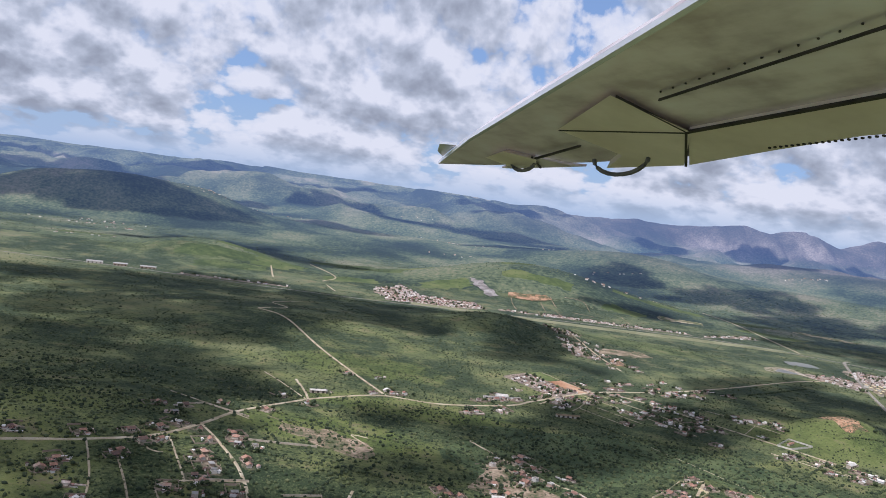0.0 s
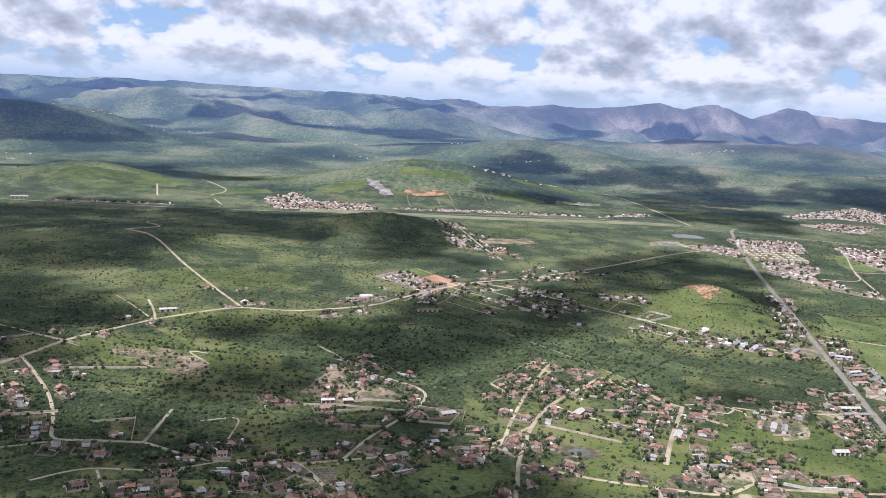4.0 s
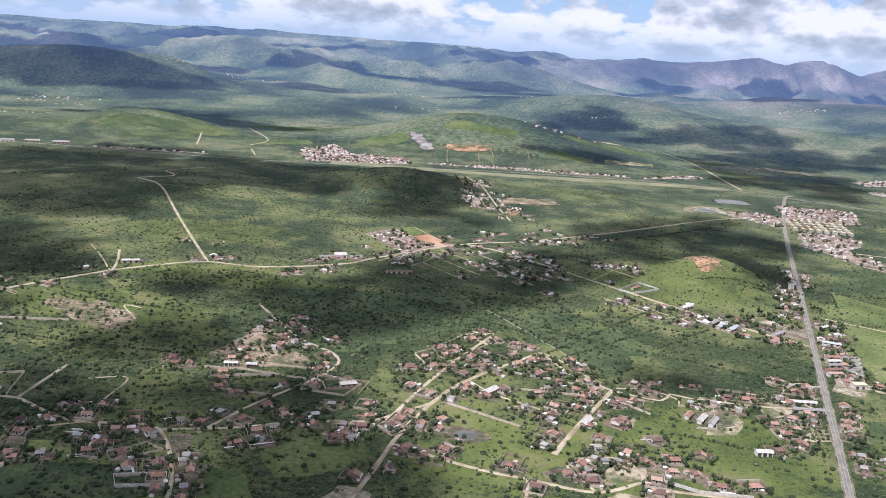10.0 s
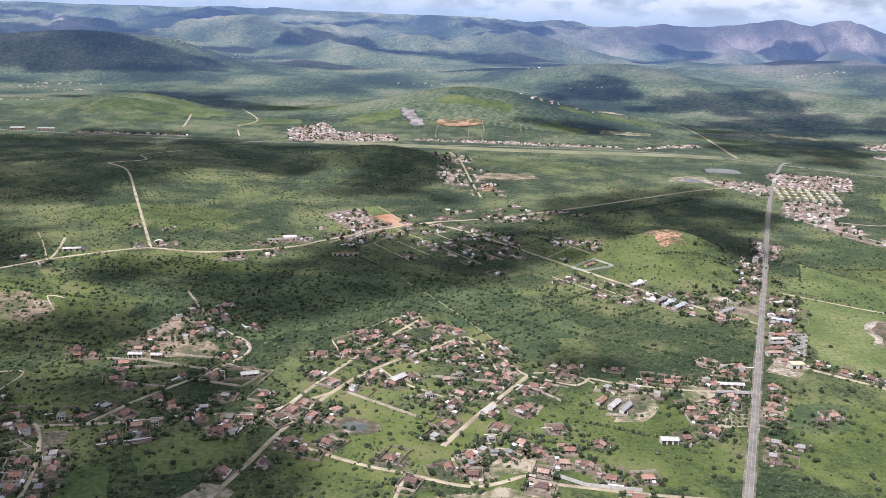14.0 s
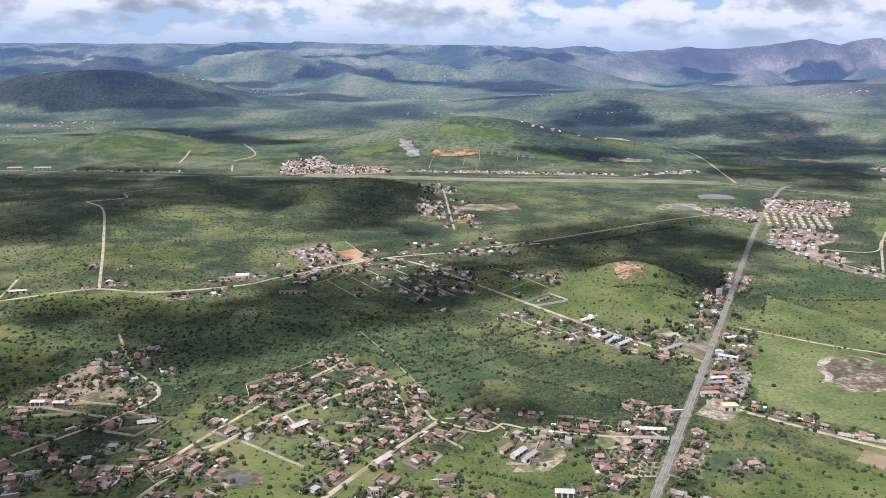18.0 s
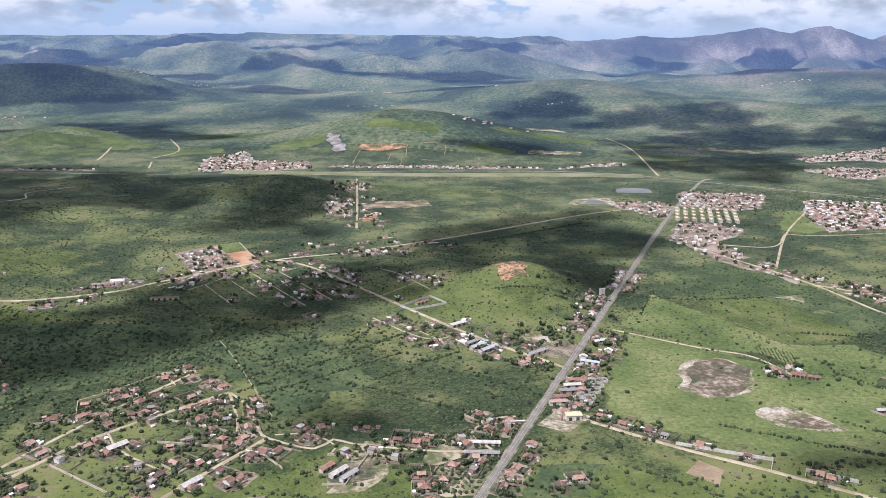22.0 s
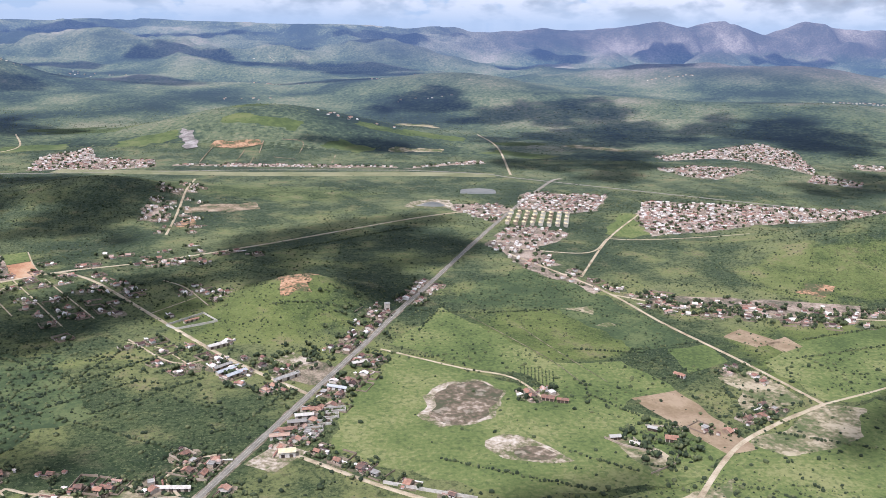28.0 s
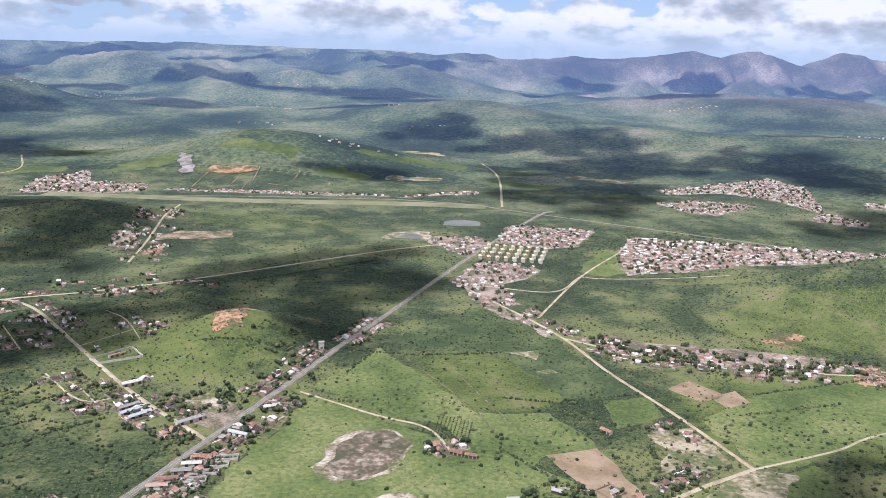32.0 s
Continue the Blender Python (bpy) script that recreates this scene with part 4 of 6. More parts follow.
def house(w, d, h, rise, kind, roof_mat, label, wall_yard=None):
    """A small house: w along the street, d deep; gable, hip, lean or flat roof, door, windows, perhaps a walled yard."""
    w, d, h, rise = w * 0.86, d * 0.86, h * 0.94, rise * 0.86
    home = tagged(new("house"), label, "house", "village houses")
    bm = bmesh.new()
    box(bm, -w / 2, -d / 2, -0.4, w / 2, d / 2, h)
    if kind == "gable":
        for s in (-1, 1):
            v = [bm.verts.new(p) for p in ((s * w / 2, -d / 2, h), (s * w / 2, d / 2, h), (s * w / 2, 0, h + rise))]
            bm.faces.new(v if s > 0 else v[::-1])
    part("wall", bm, MAT_WALL, home)
    o, e = 0.5, rise / (d / 2) * 0.5
    if kind == "gable":
        for s in (-1, 1):
            q = [(-w / 2 - o, s * (d / 2 + o), h - e), (w / 2 + o, s * (d / 2 + o), h - e), (w / 2 + o, 0, h + rise + 0.1), (-w / 2 - o, 0, h + rise + 0.1)]
            part("roof", slab(bmesh.new(), q if s < 0 else q[::-1], 0.14), roof_mat, home)
        part("ridge", box(bmesh.new(), -w / 2 - o, -0.14, h + rise, w / 2 + o, 0.14, h + rise + 0.2), roof_mat, home)
    elif kind == "hip":
        r = max(w / 2 - d / 2, 0.4)
        a, b, c2 = (-w / 2 - o, w / 2 + o, h - e), d / 2 + o, h + rise
        for s in (-1, 1):
            q = [(-w / 2 - o, s * b, h - e), (w / 2 + o, s * b, h - e), (r, 0, c2), (-r, 0, c2)]
            part("roof", slab(bmesh.new(), q if s < 0 else q[::-1], 0.14), roof_mat, home)
            q = [(s * (w / 2 + o), -b, h - e), (s * (w / 2 + o), b, h - e), (s * r, 0, c2)]
            part("roof", slab(bmesh.new(), q if s > 0 else q[::-1], 0.14), roof_mat, home)
    elif kind == "lean":
        part("roof", slab(bmesh.new(), [(-w / 2 - o, -d / 2 - o, h + 0.15), (w / 2 + o, -d / 2 - o, h + 0.15), (w / 2 + o, d / 2 + o, h + rise), (-w / 2 - o, d / 2 + o, h + rise)], 0.12), roof_mat, home)
    else:
        part("roof", box(bmesh.new(), -w / 2 - 0.1, -d / 2 - 0.1, h, w / 2 + 0.1, d / 2 + 0.1, h + 0.2), roof_mat, home)
        for x0, y0, x1, y1 in ((-w / 2 - 0.1, -d / 2 - 0.1, w / 2 + 0.1, -d / 2 + 0.1), (-w / 2 - 0.1, d / 2 - 0.1, w / 2 + 0.1, d / 2 + 0.1)):
            part("parapet", box(bmesh.new(), x0, y0, h + 0.2, x1, y1, h + 0.7), MAT_WALL, home)
    part("door", box(bmesh.new(), -0.4, -d / 2 - 0.06, 0, 0.4, -d / 2 + 0.02, 1.9), MAT_DOOR, home)
    for x in (-w * 0.3, w * 0.3):
        part("window", box(bmesh.new(), x - 0.5, -d / 2 - 0.05, 0.9, x + 0.5, -d / 2 + 0.02, 1.8), MAT_GLASS, home)
    if wall_yard:
        a, b0, b1 = wall_yard
        for x0, y0, x1, y1 in ((-a, -b0, a, -b0), (-a, b1, a, b1), (-a, -b0, -a, b1), (a, -b0, a, b1)):
            part("yard_wall", box(bmesh.new(), x0 - 0.1, y0 - 0.1, -0.3, x1 + 0.1, y1 + 0.1, 1.4), MAT_FENCE, home)
    return home


KINDS = [
    house(4.5, 3.6, 2.2, 0.94, "gable", MAT_TILE, "small rendered house with a terracotta tiled gable roof"),
    house(5.8, 4.1, 2.3, 1.09, "gable", MAT_TILE, "rendered house with a long terracotta gable roof", (5.0, 4.5, 6.5)),
    house(5.1, 4.5, 2.3, 1.17, "hip", MAT_TILE, "rendered house with a hipped terracotta roof"),
    house(3.7, 3.2, 2.2, 0.78, "gable", MAT_TILE, "tiny rendered cottage with a weathered tile roof"),
    house(4.2, 3.3, 2.2, 0.39, "lean", MAT_FIBRE, "plain house with a grey fibre-cement roof"),
    house(6.9, 5.0, 2.5, 1.25, "hip", MAT_TILE, "large house with a broad terracotta hipped roof", (6.5, 5.5, 7)),
    house(4.4, 4.2, 2.5, 0.00, "flat", MAT_FIBRE, "flat-roofed rendered house with a parapet"),
    house(3.9, 6.2, 2.3, 1.17, "gable", MAT_TILE, "deep narrow house with a terracotta gable roof"),
]
SIZES = [(4.6, 3.6, 0.9), (5.8, 4.1, 1.1), (5.2, 4.5, 1.1), (3.7, 3.2, 0.8), (4.2, 3.3, 0.4), (6.9, 5.0, 1.2), (4.2, 4.0, 0.3), (4.0, 6.3, 1.1)]
USED = set()
NEAR = [0]
HOUSES, YARDS = [], []
FAR_WALLS, FAR_ROOFS = ([], []), ([], [])


def emit(W, R2, x, y, z, w, d, h, rise, ca, sa):
    """One far-off house, joined to the arrays of walls and roofs."""
    n = len(W[0])
    for p, q, zz in ((-w / 2, -d / 2, 0), (w / 2, -d / 2, 0), (w / 2, d / 2, 0), (-w / 2, d / 2, 0), (-w / 2, -d / 2, h), (w / 2, -d / 2, h), (w / 2, d / 2, h), (-w / 2, d / 2, h)):
        W[0].append((x + p * ca - q * sa, y + p * sa + q * ca, z + zz))
    W[1].extend([(n, n + 1, n + 5, n + 4), (n + 1, n + 2, n + 6, n + 5), (n + 2, n + 3, n + 7, n + 6), (n + 3, n, n + 4, n + 7)])
    m = len(R2[0])
    for p, q, zz in ((-w / 2 - .3, -d / 2 - .4, h - .2), (w / 2 + .3, -d / 2 - .4, h - .2), (w / 2 + .3, 0, h + rise), (-w / 2 - .3, 0, h + rise), (w / 2 + .3, d / 2 + .4, h - .2), (-w / 2 - .3, d / 2 + .4, h - .2)):
        R2[0].append((x + p * ca - q * sa, y + p * sa + q * ca, z + zz))
    R2[1].extend([(m, m + 1, m + 2, m + 3), (m + 3, m + 2, m + 4, m + 5)])


def place(k, x, y, ang):
    """One house of kind k at x, y, turned by ang; those far up the valley are joined."""
    z = float(ground(x, y))
    if y > 690 or NEAR[0] >= 296:
        emit(FAR_WALLS, FAR_ROOFS, x, y, z - 0.2, SIZES[k][0] * 0.84, SIZES[k][1] * 0.84, 2.1, SIZES[k][2], math.cos(ang), math.sin(ang))
    elif k not in USED:
        NEAR[0] += 1
        USED.add(k)
        KINDS[k].matrix_world = pose(x, y, z, 0, 0, math.degrees(ang))
    else:
        NEAR[0] += 1
        copy_thing(KINDS[k], pose(x, y, z, 0, 0, math.degrees(ang)))
    HOUSES.append((x, y))


def room(x, y, r):
    i, j = raster((x, y))
    if not (2 < i < 1597 and 2 < j < 997):
        return False
    n = int(r / RC)
    return FREE[max(j - n, 0):j + n, max(i - n, 0):i + n].min() > 0.0 and all((x - a) ** 2 + (y - b) ** 2 > (2 * r) ** 2 * 0.8 for a, b in HOUSES)


def settle(line, a, b, gap, chance, setback=8.0, sides=(-1, 1), kinds=(0, 1, 2, 3, 4, 6, 7), depth=1, seed=1):
    """Houses along a road, from a to b of its length."""
    rnd = random.Random(seed)
    c = LINES[line]
    seg = np.linalg.norm(np.diff(c, axis=0), axis=1)
    s = np.concatenate([[0], np.cumsum(seg)])
    q = a * s[-1]
    while q < b * s[-1]:
        i = min(int(np.searchsorted(s, q)), len(c) - 2)
        p, dv = c[i], c[i + 1] - c[i - 1 if i else 0]
        dv = dv / np.linalg.norm(dv)
        for side in sides:
            for row in range(depth):
                if rnd.random() > chance * (1 if row == 0 else 0.6):
                    continue
                off = setback * 0.75 - 0.5 + rnd.uniform(0, 4) + row * rnd.uniform(8, 14)
                x, y = p[0] - dv[1] * off * side, p[1] + dv[0] * off * side
                if room(x, y, 3.0):
                    k = rnd.choice(kinds)
                    ang = math.atan2(dv[1], dv[0]) + (math.pi if side < 0 else 0) + rnd.uniform(-0.12, 0.12)
                    place(k, x, y, ang)
                    YARDS.append((x, y, rnd.uniform(3.5, 8.5), ang))
        q += gap * rnd.uniform(0.75, 1.35)


for k, x, y, deg in ((1, 320, 465, 8), (2, 317, 452, 5), (0, 329, 450, 80), (7, 336, 473, 75), (5, 356, 443, 12), (5, 395, 511, 8), (2, 383, 488, 10), (1, 315, 487, 15), (6, 376, 541, 85), (0, 392, 524, 10), (2, 404, 520, 0), (5, 27, 428, 20), (0, 24, 420, 20), (1, -55, 415, 25), (5, -31, 373, 15), (2, -18, 368, 10), (0, -42, 354, 40), (1, -22, 402, 20), (4, 5, 412, 18), (0, -6, 407, 15),
                     (1, 66, 402, 15), (2, -17, 369, 5), (0, -30, 416, 12), (4, -22, 412, 12), (5, 288, 554, 58), (2, 281, 541, 60), (1, 472, 528, 20), (0, 463, 520, 100)):
    place(k, x, y, radians(deg))
    YARDS.append((x, y, 6.0, radians(deg)))
    clear_disc(x, y, 3.5)
for k, x, y, deg in ((0, 218, 833, 40), (3, 200, 803, 30), (4, 278, 768, 50), (6, 217, 901, 45), (2, 287, 889, 40), (6, 365, 882, 35), (0, 372, 876, 35), (1, 338, 759, 40), (4, 381, 710, 40), (3, 272, 815, 45), (0, 218, 1001, 20), (7, 228, 992, 20), (3, 330, 753, 40), (4, 282, 896, 40)):
    place(k, x, y, radians(deg))
    YARDS.append((x, y, 5.0, radians(deg)))
    clear_disc(x, y, 3.5)
settle("highway", 0.16, 0.245, 10.1, 0.6, 11, seed=3, depth=2)
settle("highway", 0.27, 0.36, 6.5, 0.9, 8, sides=(-1,), seed=4, depth=2)
settle("highway", 0.37, 0.385, 5, 0.9, 8, sides=(-1,), seed=51, depth=2)
settle("highway", 0.385, 0.46, 5.5, 0.8, 7, seed=5, depth=2, sides=(1,))
settle("highway", 0.40, 0.45, 6, 0.6, 7, seed=52, depth=1, sides=(-1,))
settle("highway", 0.475, 0.53, 4.6, 0.8, 6.0, seed=6)
settle("west", 0.03, 0.32, 10.9, 0.6, 9, seed=7, depth=2)
settle("west", 0.5, 1.0, 11.7, 0.45, 9, seed=8, depth=2)
settle("dirt_main", 0.12, 0.62, 11.7, 0.30, 9, seed=9, depth=3)
settle("dirt_west", 0.1, 1.0, 15.6, 0.18, 10, seed=10, depth=2)
settle("dirt_north", 0.7, 1.0, 14.0, 0.25, 10, seed=11, depth=2)
settle("loop", 0.1, 1.0, 10.1, 0.28, 8, seed=12, depth=2)
settle("upper", 0.0, 1.0, 9.4, 0.28, 8, seed=13, depth=2, kinds=(0, 1, 2, 5, 7))
settle("lower", 0.0, 0.95, 9.4, 0.24, 8, seed=14, depth=2)
settle("front", 0.1, 0.95, 13.3, 0.26, 8, seed=15, kinds=(1, 2, 5))
settle("street", 0.0, 1.0, 7.8, 0.34, 8, seed=16, depth=2)
settle("village", 0.0, 0.75, 7.8, 0.36, 7, seed=17, depth=2)
settle("cross", 0.0, 1.0, 7.0, 0.32, 7, seed=18, depth=2)
settle("diagonal", 0.0, 0.85, 9.4, 0.28, 8, seed=19, depth=2)
settle("terrace", 0.0, 1.0, 10.1, 0.22, 8, seed=20, depth=2)
settle("plot_a", 0.1, 1.0, 10.1, 0.28, 7, seed=21)
settle("plot_b", 0.1, 1.0, 8.6, 0.30, 7, seed=22)
settle("oval", 0.0, 1.0, 10.1, 0.33, 7, seed=23)
settle("hook", 0.0, 1.0, 9.4, 0.33, 8, seed=24)
settle("east", 0.05, 0.75, 7.0, 0.7, 7, sides=(1,), seed=25, kinds=(0, 3, 4, 7))
settle("lane", 0.2, 0.42, 7.0, 0.5, 8, sides=(1,), seed=26, depth=2, kinds=(0, 3, 4))
settle("hamlet", 0.0, 0.9, 6.2, 0.4, 7, seed=27, depth=2, kinds=(0, 2, 3, 4))
settle("farm", 0.9, 1.0, 6.2, 0.9, 8, seed=28)
settle("lane", 0.78, 0.98, 10.9, 0.5, 14, sides=(-1,), seed=29, depth=2)
settle("lane_bend", 0.15, 0.4, 9.4, 0.55, 14, sides=(-1,), seed=30, depth=2)
settle("red_lane", 0.2, 1.0, 12.5, 0.5, 9, seed=31, depth=3, kinds=(0, 3, 4))
settle("parcel_a", 0, 1, 14.0, 0.45, 9, seed=32, kinds=(0, 3, 4))
settle("parcel_b", 0, 1, 14.0, 0.45, 9, seed=33, kinds=(0, 3, 4))
settle("parcel_c", 0, 1, 12.5, 0.5, 9, seed=34, kinds=(0, 3, 4))
settle("track_a", 0, 1, 10.1, 0.5, 9, seed=35)
settle("estate", 0, 1, 9.4, 0.5, 9, seed=36)

# loose clusters of houses in their gardens: outline, how many
HAMS = [
    ([(-225, 495), (-170, 520), (-153, 487), (-167, 480), (-184, 480), (-207, 462)], 8),
    ([(-151, 498), (-118, 512), (-89, 486), (-100, 456), (-128, 448)], 10),
    ([(-209, 635), (-177, 703), (-156, 633), (-173, 584), (-192, 592)], 6),
    ([(-133, 572), (-114, 588), (-110, 569), (-123, 553)], 3),
    ([(7, 557), (20, 565), (37, 545), (32, 530), (12, 532)], 6),
    ([(47, 557), (81, 561), (85, 502), (66, 475), (59, 518)], 10),
    ([(43, 568), (55, 612), (80, 602), (96, 562), (66, 554)], 6),
    ([(167, 612), (221, 652), (225, 586), (194, 550), (169, 564)], 14),
    ([(219, 598), (272, 591), (286, 547), (238, 513), (202, 550)], 16),
    ([(142, 489), (164, 499), (164, 474), (148, 457), (133, 457)], 8),
    ([(102, 478), (134, 472), (129, 449), (83, 433)], 6),
    ([(-53, 436), (-18, 446), (-4, 408), (-61, 404)], 8),
    ([(8, 463), (42, 458), (37, 430), (21, 422)], 6),
    ([(-202, 453), (-180, 466), (-169, 437), (-189, 430)], 5),
    ([(-34, 474), (7, 470), (4, 455), (-21, 457)], 5),
]


def cluster(ring, n, seed):
    """About n houses inside the ring, most of them square to one another."""
    rnd = random.Random(seed)
    P = np.array(ring, float)
    lo, hi = P.min(0), P.max(0)
    turn, made = rnd.uniform(-0.3, 0.3) + 0.35, 0
    for _ in range(n * 30):
        x, y = rnd.uniform(lo[0], hi[0]), rnd.uniform(lo[1], hi[1])
        if made >= n or not bool(inside(ring, np.array(x), np.array(y))) or not room(x, y, 2.4):
            continue
        ang = turn + rnd.choice((0, 0, 0, math.pi / 2)) + rnd.gauss(0, 0.08)
        place(rnd.choice((0, 0, 1, 2, 3, 3, 4, 6, 7)), x, y, ang)
        YARDS.append((x, y, rnd.uniform(3.5, 7.5), ang))
        made += 1


for k, (ring, n) in enumerate(HAMS):
    cluster(ring, max(2, n // 2), 900 + k)

base = tagged(new("farmhouses"), "scattered far houses with tiled roofs along the lanes", "houses", kind="stuff")
for name, (vv, ff), mat in (("wall", FAR_WALLS, MAT_WALLS_FAR), ("roof", FAR_ROOFS, MAT_TILES_FAR)):
    ob = tagged(new(name, new_mesh(name, np.array(vv), ff, mat, True)), kind="stuff")
    ob.parent = base

# lean-tos, pens and tanks in the yards
CW, CR = ([], []), ([], [])
rnd = random.Random(57)
for x, y, r, a in YARDS:
    for _ in range(rnd.randrange(1, 5)):
        t, q = rnd.uniform(0, 6.28), rnd.uniform(2.8, 8.0)
        px, py = x + q * math.cos(t), y + q * math.sin(t)
        i, j = raster((px, py))
        if 0 <= i < 1600 and 0 <= j < 1000 and FREE[j, i] > 0:
            a2 = a + rnd.gauss(0, 0.1)
            long = rnd.random() < 0.3
            emit(CW, CR, px, py, float(ground(px, py)) - 0.1, rnd.uniform(4, 9) if long else rnd.uniform(1.2, 2.6), 0.25 if long else rnd.uniform(1.2, 2.2), rnd.uniform(0.9, 1.4) if long else rnd.uniform(1.2, 2.0), 0.1 if long else 0.3, math.cos(a2), math.sin(a2))
base = tagged(new("outbuildings"), "small lean-tos, pens and low walls in the yards", "outbuildings", kind="stuff")
for name, (vv, ff), mat in (("wall", CW, MAT_WALLS_FAR), ("roof", CR, MAT_TILES_FAR)):
    ob = tagged(new(name, new_mesh(name, np.array(vv), ff, mat, True)), kind="stuff")
    ob.parent = base

# walls round the house plots
W = ([], [])
rnd = random.Random(83)
for x, y, r, a in YARDS:
    if rnd.random() > 0.42:
        continue
    hw, back, front = rnd.uniform(4.2, 7.0), rnd.uniform(6.0, 13.0), rnd.uniform(3.0, 4.5)
    a += rnd.gauss(0, 0.04)
    ca, sa = math.cos(a), math.sin(a)
    ring = [(-hw, -front), (hw, -front), (hw, back), (-hw, back)]
    tall = rnd.uniform(0.9, 1.6)
    for k in range(4):
        if rnd.random() < (0.45 if k == 0 else 0.15):
            continue
        (ax, ay), (bx, by) = ring[k], ring[(k + 1) % 4]
        mx, my, length, turn = (ax + bx) / 2, (ay + by) / 2, math.dist(ring[k], ring[(k + 1) % 4]), a + (math.pi / 2 if k % 2 else 0)
        px, py = x + mx * ca - my * sa, y + mx * sa + my * ca
        c2, s2, n, g = math.cos(turn), math.sin(turn), len(W[0]), float(ground(px, py)) - 0.1
        for zz in (0, tall):
            for u, v in ((-length / 2, -0.11), (length / 2, -0.11), (length / 2, 0.11), (-length / 2, 0.11)):
                W[0].append((px + u * c2 - v * s2, py + u * s2 + v * c2, g + zz))
        W[1].extend([(n, n + 1, n + 5, n + 4), (n + 1, n + 2, n + 6, n + 5), (n + 2, n + 3, n + 7, n + 6), (n + 3, n, n + 4, n + 7), (n + 4, n + 5, n + 6, n + 7)])
tagged(new("plot_walls", new_mesh("plot_walls", np.array(W[0]), W[1], MAT_FENCE, True)), "low pale block walls round the house plots", "walls", kind="stuff")

# trodden plots under the houses, as one sheet of patches
V, F = [], []
for x, y, r, a in YARDS:
    n0, k = len(V), 10
    V.append((x, y, float(ground(x, y)) + 0.12))
    for i in range(k):
        t = a + 2 * math.pi * i / k
        q = r * (0.75 + 0.35 * RNG.random()) * (1.25 if abs(math.cos(t - a)) > 0.6 else 1)
        px, py = x + q * math.cos(t), y + q * math.sin(t)
        V.append((px, py, float(ground(px, py)) + 0.12))
        F.append((n0, n0 + 1 + i, n0 + 1 + (i + 1) % k))
tagged(new("yards", new_mesh("yards", np.array(V), F, MAT_YARD)), "trodden earth yards round the village houses", "yards", kind="stuff")
for x, y in HOUSES:
    clear_disc(x, y, 3.4)


# ---- towns in the distance: rows of small roofs on dusty blocks ----
TOWN_TREES = []


def town(poly, turn, seed, label, row=6.4, size=(2.4, 4.6), fill=0.72, tall=2.4):
    patch("town_ground", poly, MAT_STREETS, "dusty streets of a small town", "town ground", 0.03, 0.14, 6, 8)
    rnd = random.Random(seed)
    cx, cy = np.mean(poly, 0)
    R = max(math.dist(p, (cx, cy)) for p in poly)
    ca, sa = math.cos(turn), math.sin(turn)
    W, R2 = ([], []), ([], [])
    v = -R
    line = 0
    while v < R:
        u = -R
        while u < R:
            w, d, h, rise = rnd.uniform(*size), rnd.uniform(2.6, 4.2), tall * rnd.uniform(0.75, 1.25), rnd.uniform(0.25, 0.8)
            x, y = cx + u * ca - v * sa, cy + u * sa + v * ca
            block = (u % 62) < 5.5
            if rnd.random() < 0.13 and bool(inside(poly, np.array(x), np.array(y))):
                TOWN_TREES.append((x + rnd.uniform(-3, 3), y + rnd.uniform(-3, 3)))
            elif not block and rnd.random() < fill * (1.0 + 0.55 * float(N_FINE(x * 0.5, y * 0.5)) + 0.25 * float(N_PATCH(x, y))) and bool(inside(poly, np.array(x), np.array(y))):
                a2 = turn + rnd.gauss(0, 0.13) + (math.pi / 2 if rnd.random() < 0.3 else 0)
                emit(W, R2, x + rnd.uniform(-0.8, 0.8), y + rnd.uniform(-0.8, 0.8), float(ground(x, y)) - 0.2, w, d, h, rise, math.cos(a2), math.sin(a2))
            u += w + rnd.choice((0.4, 0.4, 2.5))
        v += row if line % 2 else row + 3.2
        line += 1
    base = tagged(new("town"), label, "town", kind="stuff")
    a = new("wall", new_mesh("town_walls", np.array(W[0]), W[1], MAT_WALLS_FAR, True))
    b = new("roof", new_mesh("town_roofs", np.array(R2[0]), R2[1], MAT_TILES_FAR, True))
    a.parent = b.parent = base
    tagged(a, kind="stuff"), tagged(b, kind="stuff")


town([(652, 1262), (674, 1379), (789, 1368), (761, 1262), (722, 1244)], 1.18, 41, "dense small town of terracotta roofs at the highway's end", 5.4)
town([(607, 1075), (635, 1165), (700, 1150), (703, 1117), (663, 1071), (676, 1000), (640, 985)], 1.28, 51, "town quarter of dark roofs along the highway", 5.8, fill=0.6)
town([(636, 1018), (650, 1000), (712, 920), (700, 908), (640, 985)], -0.95, 52, "houses strung along the lane out of town", 9.0, fill=0.36)
town([(622, 1180), (560, 1262), (575, 1285), (634, 1290), (646, 1262)], 1.0, 53, "loose houses at the edge of the town", 9.0, fill=0.4)
town([(836, 1336), (925, 1324), (1013, 1316), (1123, 1302), (1250, 1262), (1240, 1225), (1092, 1236), (994, 1207), (940, 1191), (870, 1150), (800, 1130), (797, 1200)], -0.12, 42, "town district of pale and terracotta roofs below the hill", 5.6, fill=0.68)
town([(947, 1753), (1073, 1826), (1186, 1890), (1232, 1806), (1200, 1640), (1178, 1580), (1140, 1680), (1060, 1740), (962, 1702)], 0.5, 43, "hillside settlement of densely packed roofs", 5.6)
town([(923, 1612), (985, 1650), (1090, 1624), (998, 1522), (951, 1541)], 0.4, 54, "lower rows of a hillside settlement", 5.6, fill=0.7)
town([(1138, 1508), (1178, 1580), (1229, 1514), (1203, 1470)], 0.3, 55, "houses below the hillside settlement", 6.0, fill=0.6)
